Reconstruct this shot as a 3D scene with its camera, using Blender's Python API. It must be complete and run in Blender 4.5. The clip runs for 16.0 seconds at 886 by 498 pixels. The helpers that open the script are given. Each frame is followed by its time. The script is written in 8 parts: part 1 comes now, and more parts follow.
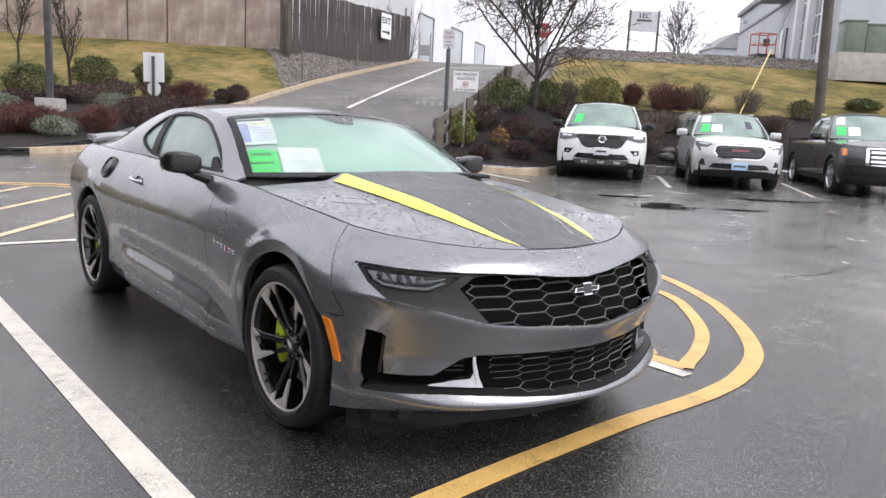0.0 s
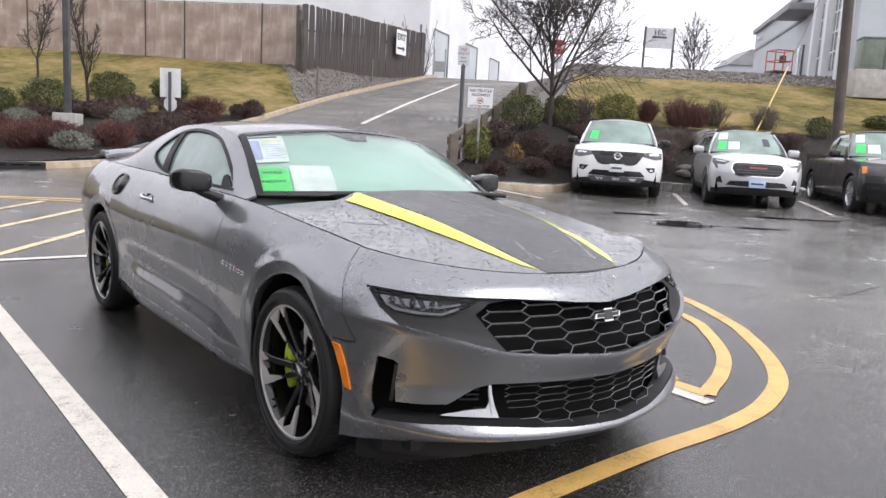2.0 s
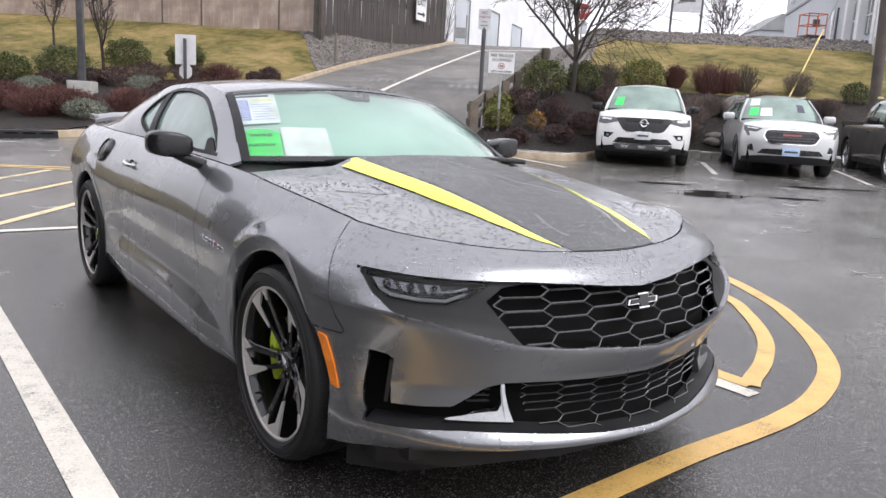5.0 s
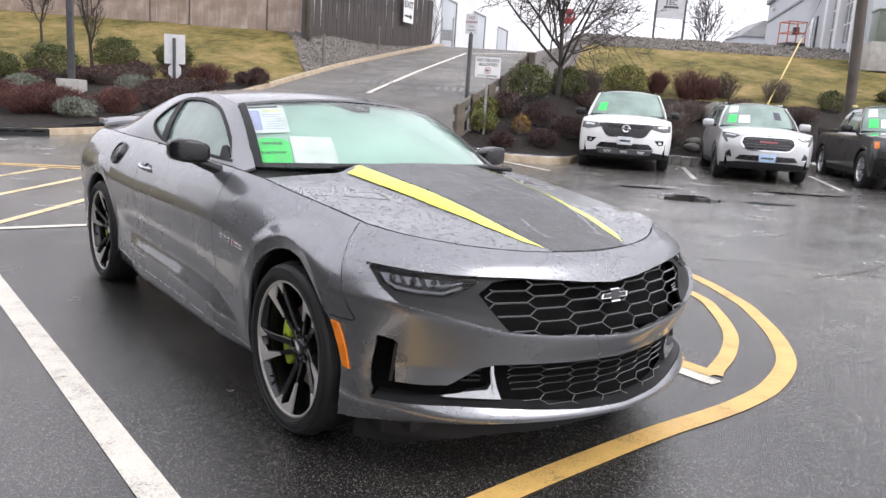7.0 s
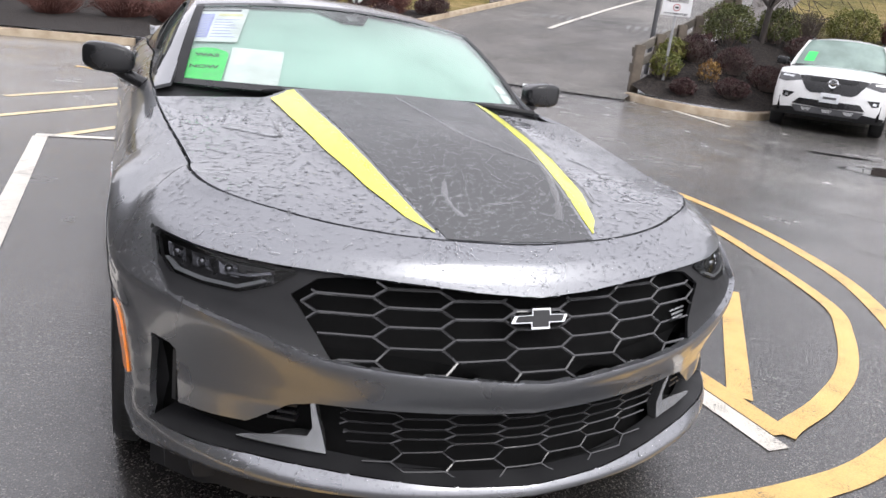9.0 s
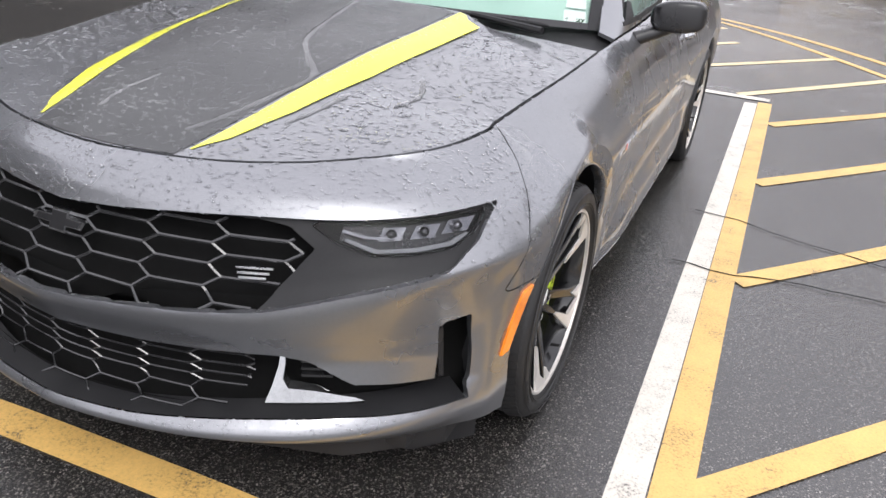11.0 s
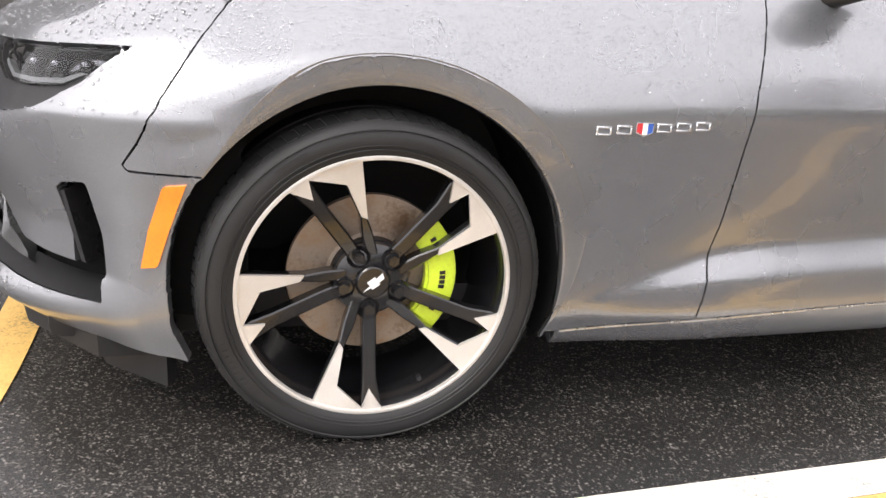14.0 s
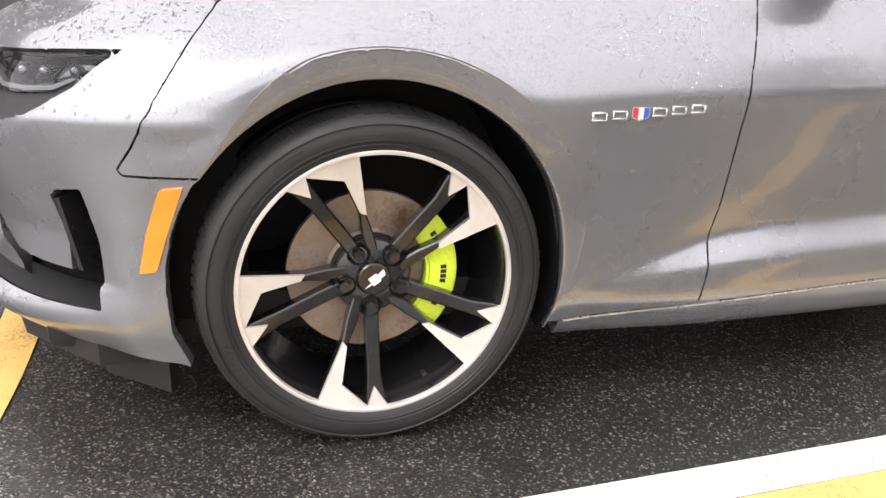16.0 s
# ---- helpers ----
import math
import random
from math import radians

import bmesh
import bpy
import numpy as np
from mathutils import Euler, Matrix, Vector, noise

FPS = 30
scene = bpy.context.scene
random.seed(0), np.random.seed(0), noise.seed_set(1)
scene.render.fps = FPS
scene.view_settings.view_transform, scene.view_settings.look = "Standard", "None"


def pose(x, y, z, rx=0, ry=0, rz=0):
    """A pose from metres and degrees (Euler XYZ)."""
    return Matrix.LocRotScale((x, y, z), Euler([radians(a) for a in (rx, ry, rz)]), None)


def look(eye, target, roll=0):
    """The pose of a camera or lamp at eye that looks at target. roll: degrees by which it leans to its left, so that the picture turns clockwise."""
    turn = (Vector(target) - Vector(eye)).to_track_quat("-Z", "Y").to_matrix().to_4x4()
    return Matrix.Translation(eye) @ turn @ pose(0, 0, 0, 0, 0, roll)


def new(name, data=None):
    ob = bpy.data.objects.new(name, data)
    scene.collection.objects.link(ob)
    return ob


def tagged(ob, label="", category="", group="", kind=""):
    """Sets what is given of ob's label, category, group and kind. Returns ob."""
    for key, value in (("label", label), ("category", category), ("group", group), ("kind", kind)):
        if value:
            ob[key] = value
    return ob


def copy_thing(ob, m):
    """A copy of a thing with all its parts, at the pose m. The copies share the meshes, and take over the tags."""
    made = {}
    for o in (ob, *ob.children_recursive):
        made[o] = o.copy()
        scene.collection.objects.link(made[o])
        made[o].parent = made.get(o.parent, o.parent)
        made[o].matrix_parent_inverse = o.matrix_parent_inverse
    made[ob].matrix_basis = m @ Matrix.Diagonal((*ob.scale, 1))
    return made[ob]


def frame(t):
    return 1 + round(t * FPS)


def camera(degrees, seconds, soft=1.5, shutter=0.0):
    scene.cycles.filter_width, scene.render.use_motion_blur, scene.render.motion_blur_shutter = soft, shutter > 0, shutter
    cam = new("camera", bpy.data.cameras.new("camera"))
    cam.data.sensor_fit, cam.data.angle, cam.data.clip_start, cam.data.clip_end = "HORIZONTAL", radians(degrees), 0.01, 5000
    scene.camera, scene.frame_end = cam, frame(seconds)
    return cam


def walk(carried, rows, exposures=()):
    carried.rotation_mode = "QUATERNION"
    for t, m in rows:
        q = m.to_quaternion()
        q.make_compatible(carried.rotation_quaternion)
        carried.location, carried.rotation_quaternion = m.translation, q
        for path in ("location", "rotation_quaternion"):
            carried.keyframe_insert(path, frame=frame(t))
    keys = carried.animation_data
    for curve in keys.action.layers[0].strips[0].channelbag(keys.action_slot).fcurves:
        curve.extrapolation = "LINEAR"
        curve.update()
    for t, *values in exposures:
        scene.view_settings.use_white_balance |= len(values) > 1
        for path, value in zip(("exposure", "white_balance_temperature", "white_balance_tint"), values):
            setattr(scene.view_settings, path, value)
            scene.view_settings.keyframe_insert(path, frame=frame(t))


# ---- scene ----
cam = camera(61.2, 16.0)
PATH = [
    (0, (-2.293, -2.67, 1.264), (-1.035, -1.15, 0.937), 2.9),
    (0.5, (-2.296, -2.665, 1.267), (-1.044, -1.138, 0.95), 3.1),
    (1, (-2.298, -2.659, 1.268), (-1.049, -1.127, 0.96), 3.2),
    (1.5, (-2.288, -2.644, 1.271), (-1.044, -1.106, 0.973), 3.1),
    (2, (-2.232, -2.584, 1.277), (-0.999, -1.035, 0.988), 3.1),
    (2.5, (-2.054, -2.454, 1.271), (-0.843, -0.886, 0.996), 3.2),
    (3, (-1.94, -2.338, 1.263), (-0.749, -0.755, 0.986), 3.4),
    (3.5, (-1.93, -2.301, 1.241), (-0.751, -0.713, 0.948), 3.4),
    (4, (-1.931, -2.292, 1.216), (-0.756, -0.705, 0.895), 3.4),
    (4.5, (-1.927, -2.293, 1.208), (-0.753, -0.713, 0.855), 3.1),
    (4.7, (-1.921, -2.276, 1.215), (-0.744, -0.701, 0.849), 3.0),
    (7, (-2.171, -2.522, 1.286), (-0.954, -0.977, 0.919), 3.7),
    (7.5, (-1.935, -2.459, 1.277), (-0.752, -0.893, 0.892), 4.6),
    (8, (-1.663, -2.344, 1.28), (-0.542, -0.744, 0.855), 5.8),
    (8.2, (-1.549, -2.283, 1.267), (-0.468, -0.657, 0.83), 6.1),
    (10.3, (0.603, -2.11, 1.317), (0.436, -0.289, 0.509), 5.3),
    (10.5, (0.833, -2.019, 1.329), (0.49, -0.229, 0.506), 4.9),
    (11, (1.307, -1.818, 1.332), (0.608, -0.146, 0.485), 4.7),
    (11.5, (1.628, -1.522, 1.304), (0.628, -0.02, 0.443), 5.1),
    (12, (1.925, -1.173, 1.289), (0.643, 0.099, 0.429), 5.8),
    (12.4, (2.075, -0.811, 1.221), (0.585, 0.234, 0.39), 6.4),
    (12.5, (2.072, -0.712, 1.211), (0.548, 0.286, 0.388), 7.1),
    (13, (2.158, -0.365, 1.135), (0.466, 0.372, 0.363), 7.4),
    (13.5, (2.191, -0.234, 1.025), (0.432, 0.357, 0.279), 6.4),
    (14, (2.202, -0.253, 0.903), (0.398, 0.293, 0.232), 4.8),
    (14.5, (2.207, -0.252, 0.891), (0.386, 0.271, 0.249), 3.9),
    (15, (2.198, -0.261, 0.885), (0.366, 0.244, 0.263), 3.2),
    (15.5, (2.196, -0.267, 0.873), (0.372, 0.244, 0.231), 2.7),
    (16, (2.195, -0.265, 0.886), (0.396, 0.299, 0.218), 2.6),
]
LIGHT = [(0.0, 0.42, 6500, 10), (4.7, 0.42, 6500, 10), (7.5, 0.50, 6500, 10), (8.2, 0.50, 6500, 10), (10.3, 0.54, 6500, 10), (12.0, 0.66, 6500, 10),
         (13.0, 0.98, 6600, 10), (13.5, 1.06, 6800, 10), (14.2, 1.14, 6900, 10), (15.0, 1.26, 6900, 10), (16.0, 1.22, 6900, 10)]
walk(cam, [(t, look(eye, target, roll)) for t, eye, target, roll in PATH], LIGHT)

# ---- light ----
world = bpy.data.worlds.new("overcast")
scene.world = world
world.use_nodes = True
wt = world.node_tree
bg = wt.nodes["Background"]
sky = wt.nodes.new("ShaderNodeTexSky")
sky.sky_type = "NISHITA"
sky.sun_disc = False
sky.sun_elevation = radians(48)
sky.sun_rotation = radians(150)
sky.dust_density = 6.0
sky.air_density = 1.0
grey = wt.nodes.new("ShaderNodeHueSaturation")
grey.inputs["Saturation"].default_value = 0.05
wt.links.new(sky.outputs[0], grey.inputs["Color"])
# cloud cover: an even, bright grey layer over the clear sky's gradient
cloud = wt.nodes.new("ShaderNodeMix")
cloud.data_type = "RGBA"
cloud.inputs["Factor"].default_value = 0.75
cloud.inputs["B"].default_value = (9.35, 9.25, 10.15, 1)
wt.links.new(grey.outputs[0], cloud.inputs["A"])
wt.links.new(cloud.outputs["Result"], bg.inputs["Color"])
bg.inputs["Strength"].default_value = 0.15
sun = new("sun", bpy.data.lights.new("sun", "SUN"))
sun.data.energy = 0.8
sun.data.angle = radians(25)
sun.data.color = (1.0, 0.98, 0.96)
sun.matrix_world = look((6, -12, 16), (0, 0, 0))

# ---- materials ----
def shader(name):
    m = bpy.data.materials.new(name)
    m.use_nodes = True
    return m, m.node_tree, m.node_tree.nodes["Principled BSDF"]


def noise_node(nt, scale, detail=4.0, rough=0.55, stretch=(1, 1, 1)):
    tc = nt.nodes.new("ShaderNodeTexCoord")
    mp = nt.nodes.new("ShaderNodeMapping")
    mp.inputs["Scale"].default_value = stretch
    n = nt.nodes.new("ShaderNodeTexNoise")
    n.inputs["Scale"].default_value = scale
    n.inputs["Detail"].default_value = detail
    n.inputs["Roughness"].default_value = rough
    nt.links.new(tc.outputs["Object"], mp.inputs["Vector"])
    nt.links.new(mp.outputs["Vector"], n.inputs["Vector"])
    return n


def ramp(nt, src, stops):
    r = nt.nodes.new("ShaderNodeValToRGB")
    while len(r.color_ramp.elements) < len(stops):
        r.color_ramp.elements.new(0.5)
    for e, (p, c) in zip(r.color_ramp.elements, stops):
        e.position = p
        e.color = (*c, 1) if len(c) == 3 else c
    nt.links.new(src, r.inputs["Fac"])
    return r


def grey_ramp(nt, src, a, b, lo=0.35, hi=0.65):
    r = nt.nodes.new("ShaderNodeMapRange")
    r.inputs["From Min"].default_value, r.inputs["From Max"].default_value = lo, hi
    r.inputs["To Min"].default_value, r.inputs["To Max"].default_value = a, b
    nt.links.new(src, r.inputs["Value"])
    return r


def bump(nt, bs, src, strength, dist, chain=None):
    b = nt.nodes.new("ShaderNodeBump")
    b.inputs["Strength"].default_value = strength
    b.inputs["Distance"].default_value = dist
    nt.links.new(src, b.inputs["Height"])
    if chain:
        nt.links.new(chain.outputs["Normal"], b.inputs["Normal"])
    nt.links.new(b.outputs["Normal"], bs.inputs["Normal"])
    return b


def stuffed(name, a, b, rough=(0.5, 0.7), scale=6.0, grain=80.0, relief=0.25, dist=0.004, metal=0.0, coat=0.0, third=None, spec=0.5):
    """A surface with two scales of variation: patches between colours a and b, and grain that shows in relief and gloss."""
    m, nt, bs = shader(name)
    n1 = noise_node(nt, scale)
    n2 = noise_node(nt, grain, 3.0)
    mixed = nt.nodes.new("ShaderNodeMath")
    mixed.operation = "MULTIPLY_ADD"
    nt.links.new(n2.outputs["Fac"], mixed.inputs[0])
    mixed.inputs[1].default_value = 0.35
    sub = nt.nodes.new("ShaderNodeMath")
    sub.operation = "SUBTRACT"
    nt.links.new(n1.outputs["Fac"], sub.inputs[0])
    sub.inputs[1].default_value = 0.175
    nt.links.new(sub.outputs[0], mixed.inputs[2])
    stops = [(0.32, a), (0.68, b)] if third is None else [(0.28, a), (0.5, b), (0.72, third)]
    nt.links.new(ramp(nt, mixed.outputs[0], stops).outputs["Color"], bs.inputs["Base Color"])
    nt.links.new(grey_ramp(nt, n1.outputs["Fac"], rough[0], rough[1]).outputs[0], bs.inputs["Roughness"])
    bs.inputs["Metallic"].default_value = metal
    bs.inputs["Coat Weight"].default_value = coat
    bs.inputs["Coat Roughness"].default_value = 0.04
    bs.inputs["Specular IOR Level"].default_value = spec
    if relief:
        bump(nt, bs, n2.outputs["Fac"], relief, dist)
    return m


def plain(name, c, rough=0.5, metal=0.0, coat=0.0, spec=0.5):
    v = 0.86
    return stuffed(name, tuple(x * v for x in c), tuple(min(1, x / v) for x in c), (rough * 0.85, min(1, rough * 1.15)), 9.0, 140.0, 0.06, 0.001, metal, coat, None, spec)


def car_paint(name, c, flake=0.5, rough=0.32, flop=1.0, coat=1.0):
    """Clear-coated metallic paint with a film of road dirt and rain."""
    m, nt, bs = shader(name)
    n1 = noise_node(nt, 3.0)
    n2 = noise_node(nt, 900.0, 2.0)
    nt.links.new(ramp(nt, n2.outputs["Fac"], [(0.3, tuple(x * 0.8 for x in c)), (0.7, tuple(x * 1.2 for x in c))]).outputs["Color"], bs.inputs["Base Color"])
    nt.links.new(grey_ramp(nt, n1.outputs["Fac"], rough - 0.04, rough + 0.06).outputs[0], bs.inputs["Roughness"])
    bs.inputs["Metallic"].default_value = flake
    # flakes lie flat in the paint, so it darkens towards a glancing view
    bs.inputs["Specular Tint"].default_value = (flop, flop, flop, 1)
    bs.inputs["Coat Weight"].default_value = coat
    nt.links.new(grey_ramp(nt, n1.outputs["Fac"], 0.03, 0.09).outputs[0], bs.inputs["Coat Roughness"])
    return m


def glass_pane(name, tint, fog, fog_amount, rough=0.03, ior=1.52):
    """A pane: sees through with a tint, mirrors by Fresnel, and carries a film of breath and rain."""
    m, nt, bs = shader(name)
    out = nt.nodes["Material Output"]
    bs.inputs["Base Color"].default_value = (*fog, 1)
    bs.inputs["Roughness"].default_value = 0.5
    clear = nt.nodes.new("ShaderNodeBsdfTransparent")
    clear.inputs["Color"].default_value = (*tint, 1)
    film = nt.nodes.new("ShaderNodeMixShader")
    n = noise_node(nt, 2.5)
    nt.links.new(grey_ramp(nt, n.outputs["Fac"], fog_amount - 0.08, fog_amount + 0.08).outputs[0], film.inputs[0])
    nt.links.new(clear.outputs[0], film.inputs[1])
    nt.links.new(bs.outputs[0], film.inputs[2])
    gloss = nt.nodes.new("ShaderNodeBsdfGlossy")
    gloss.inputs["Roughness"].default_value = rough
    fr = nt.nodes.new("ShaderNodeFresnel")
    fr.inputs["IOR"].default_value = ior
    both = nt.nodes.new("ShaderNodeMixShader")
    nt.links.new(fr.outputs[0], both.inputs[0])
    nt.links.new(film.outputs[0], both.inputs[1])
    nt.links.new(gloss.outputs[0], both.inputs[2])
    nt.links.new(both.outputs[0], out.inputs["Surface"])
    return m


def asphalt_mat(name="wet_asphalt", gloss=(0.06, 0.29), spec=1.0):
    m, nt, bs = shader(name)
    bs.inputs["Specular IOR Level"].default_value = spec
    agg = nt.nodes.new("ShaderNodeTexVoronoi")
    agg.inputs["Scale"].default_value = 250.0
    agg.inputs["Randomness"].default_value = 1.0
    tc = nt.nodes.new("ShaderNodeTexCoord")
    nt.links.new(tc.outputs["Object"], agg.inputs["Vector"])
    fine = noise_node(nt, 260.0, 3.0)
    patch = noise_node(nt, 0.35, 5.0, 0.6)
    wet = noise_node(nt, 1.1, 6.0, 0.65)
    stone = ramp(nt, agg.outputs["Color"], [(0.28, (0.016, 0.0155, 0.015)), (0.60, (0.031, 0.030, 0.0285)), (0.78, (0.060, 0.057, 0.053)), (0.95, (0.21, 0.20, 0.185))])
    tone = ramp(nt, patch.outputs["Fac"], [(0.3, (0.66, 0.66, 0.67)), (0.7, (1.36, 1.33, 1.30))])
    mul = nt.nodes.new("ShaderNodeMix")
    mul.data_type, mul.blend_type = "RGBA", "MULTIPLY"
    mul.inputs["Factor"].default_value = 1.0
    # sky sheen on open ground is coloured in: paler away from the bay
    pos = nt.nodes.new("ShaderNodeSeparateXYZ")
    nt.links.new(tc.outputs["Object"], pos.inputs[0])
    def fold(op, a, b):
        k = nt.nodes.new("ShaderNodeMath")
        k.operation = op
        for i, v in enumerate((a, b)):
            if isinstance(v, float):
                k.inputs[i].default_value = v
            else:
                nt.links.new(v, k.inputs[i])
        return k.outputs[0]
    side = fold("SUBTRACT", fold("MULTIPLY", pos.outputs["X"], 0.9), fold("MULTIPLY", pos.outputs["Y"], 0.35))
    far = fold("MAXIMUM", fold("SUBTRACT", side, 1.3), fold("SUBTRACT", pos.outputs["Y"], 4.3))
    sheen_gain = grey_ramp(nt, fold("ADD", far, fold("MULTIPLY", wet.outputs["Fac"], 2.0)), 0.92, 3.5, 0.9, 3.6)
    paled_stone = nt.nodes.new("ShaderNodeVectorMath")
    paled_stone.operation = "SCALE"
    nt.links.new(stone.outputs["Color"], paled_stone.inputs[0])
    nt.links.new(sheen_gain.outputs[0], paled_stone.inputs["Scale"])
    nt.links.new(paled_stone.outputs[0], mul.inputs["A"])
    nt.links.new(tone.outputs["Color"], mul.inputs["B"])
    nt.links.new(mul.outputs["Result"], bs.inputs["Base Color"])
    nt.links.new(grey_ramp(nt, wet.outputs["Fac"], *gloss, 0.34, 0.66).outputs[0], bs.inputs["Roughness"])
    b1 = bump(nt, bs, agg.outputs["Distance"], 0.32, 0.003)
    bump(nt, bs, fine.outputs["Fac"], 0.20, 0.002, b1)
    return m


def worn_paint(name, c):
    """Road paint, worn through to the asphalt in specks and scuffs."""
    m, nt, bs = shader(name)
    n1 = noise_node(nt, 5.0, 6.0, 0.7)
    n2 = noise_node(nt, 120.0, 3.0, 0.7)
    add = nt.nodes.new("ShaderNodeMath")
    add.operation = "ADD"
    nt.links.new(n1.outputs["Fac"], add.inputs[0])
    nt.links.new(n2.outputs["Fac"], add.inputs[1])
    half = nt.nodes.new("ShaderNodeMath")
    half.operation = "MULTIPLY"
    half.inputs[1].default_value = 0.5
    nt.links.new(add.outputs[0], half.inputs[0])
    nt.links.new(ramp(nt, half.outputs[0], [(0.36, (0.07, 0.065, 0.06)), (0.405, tuple(x * 0.62 for x in c)), (0.47, tuple(x * 0.92 for x in c)), (0.62, tuple(min(1, x * 1.1) for x in c))]).outputs["Color"], bs.inputs["Base Color"])
    bs.inputs["Roughness"].default_value = 0.42
    bump(nt, bs, n2.outputs["Fac"], 0.5, 0.003)
    return m


M_PAINT = car_paint("grey_metallic_paint", (0.254, 0.259, 0.273), 0.80, 0.28, 0.6, 0.8)
M_DROP = glass_pane("rainwater", (0.88, 0.885, 0.90), (0.6, 0.6, 0.6), 0.10)
M_GRILLE = plain("wet_black_grille", (0.020, 0.020, 0.021), 0.22, 0, 0.6)
M_DARKCHROME = plain("dark_chrome", (0.20, 0.20, 0.21), 0.15, 1.0)
M_LIGHTBAR = plain("grey_light_guide", (0.24, 0.245, 0.25), 0.22)
M_FIN = plain("silver_fin_paint", (0.34, 0.345, 0.35), 0.22, 0.9)
M_CARDFAINT = plain("faint_green_ink", (0.06, 0.66, 0.14), 0.6)
M_WHITE_CAR = car_paint("white_car_paint", (0.78, 0.78, 0.77), 0.0, 0.35)
M_SILVER_CAR = car_paint("silver_car_paint", (0.52, 0.525, 0.53), 0.4, 0.34)
M_DARK_CAR = car_paint("charcoal_car_paint", (0.045, 0.043, 0.042), 0.3, 0.32)
M_STRIPE = plain("yellow_vinyl", (0.84, 0.84, 0.06), 0.35, 0, 0.6)
M_DECAL = stuffed("black_hood_vinyl", (0.030, 0.031, 0.032), (0.055, 0.056, 0.058), (0.32, 0.48), 5, 300, 0.1, 0.001, 0.0, 0.1)
M_BLACK = stuffed("gloss_black_plastic", (0.010, 0.010, 0.011), (0.018, 0.018, 0.019), (0.22, 0.34), 8, 200, 0.05, 0.001)
M_TRIM = stuffed("black_textured_plastic", (0.012, 0.012, 0.013), (0.020, 0.020, 0.021), (0.42, 0.6), 8, 400, 0.25, 0.001, 0, 0, None, 0.25)
M_RUBBER = stuffed("tyre_rubber", (0.008, 0.008, 0.009), (0.015, 0.015, 0.015), (0.5, 0.7), 7, 160, 0.2, 0.001)
M_RIMBLACK = stuffed("black_wheel_enamel", (0.006, 0.006, 0.007), (0.012, 0.012, 0.013), (0.14, 0.24), 9, 240, 0.10, 0.001, 0, 0.3, None, 0.5)
M_MACHINED = stuffed("machined_aluminium", (0.60, 0.575, 0.54), (0.73, 0.70, 0.665), (0.30, 0.42), 10, 400, 0.08, 0.0005, 0.5)
M_CHROME = plain("bright_chrome", (0.78, 0.79, 0.80), 0.14, 1.0)
M_SATIN = plain("satin_silver", (0.62, 0.63, 0.64), 0.28, 0.9)
M_DISC = stuffed("rusty_brake_disc", (0.16, 0.10, 0.06), (0.32, 0.26, 0.21), (0.4, 0.6), 9, 120, 0.2, 0.001, 0.6, 0, (0.30, 0.19, 0.11))
M_CALIPER = plain("lime_caliper_enamel", (0.62, 0.78, 0.05), 0.35, 0, 0.5)
M_AMBER = plain("amber_lens", (0.95, 0.24, 0.01), 0.25, 0, 1.0)
M_LENS = glass_pane("headlight_lens", (0.80, 0.81, 0.83), (0.03, 0.03, 0.03), 0.04, 0.03, 1.30)
M_WINDSCREEN = glass_pane("windscreen_glass", (0.86, 0.93, 0.90), (0.6, 0.8, 0.72), 0.06)
M_MIST = glass_pane("condensation_film", (0.46, 0.62, 0.56), (0.60, 0.82, 0.74), 0.72, 0.5)
M_SIDEGLASS = glass_pane("wet_side_glass", (0.40, 0.55, 0.50), (0.50, 0.72, 0.64), 0.46)
M_FARGLASS = glass_pane("car_glass", (0.35, 0.46, 0.42), (0.46, 0.62, 0.55), 0.50)
M_INTERIOR = stuffed("dark_cabin_trim", (0.03, 0.03, 0.032), (0.06, 0.06, 0.062), (0.6, 0.8))
M_PAPER = plain("white_paper", (0.80, 0.80, 0.80), 0.7)
M_INK = plain("printed_ink", (0.06, 0.06, 0.09), 0.6)
M_LILAC = plain("lilac_print", (0.42, 0.42, 0.72), 0.7)
M_CREAM = plain("cream_print", (0.80, 0.74, 0.45), 0.7)
M_GREENCARD = plain("fluorescent_green_card", (0.07, 0.80, 0.17), 0.6)
M_CARDINK = plain("dark_green_ink", (0.004, 0.05, 0.012), 0.6)
M_RED = plain("red_enamel", (0.55, 0.03, 0.04), 0.4, 0, 0.4)
M_BLUE = plain("blue_enamel", (0.03, 0.10, 0.42), 0.4, 0, 0.4)
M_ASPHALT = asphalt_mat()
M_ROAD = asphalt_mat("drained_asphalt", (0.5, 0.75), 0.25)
M_YELLOW = worn_paint("yellow_road_paint", (0.68, 0.43, 0.14))
# paler copy of the yellow: the sky's glancing sheen put into its colour
M_PALEYELLOW = worn_paint("faded_yellow_road_paint", (0.70, 0.56, 0.32))
M_WHITELINE = worn_paint("white_road_paint", (0.66, 0.62, 0.55))
M_WATER = plain("standing_water", (0.02, 0.02, 0.02), 0.04)
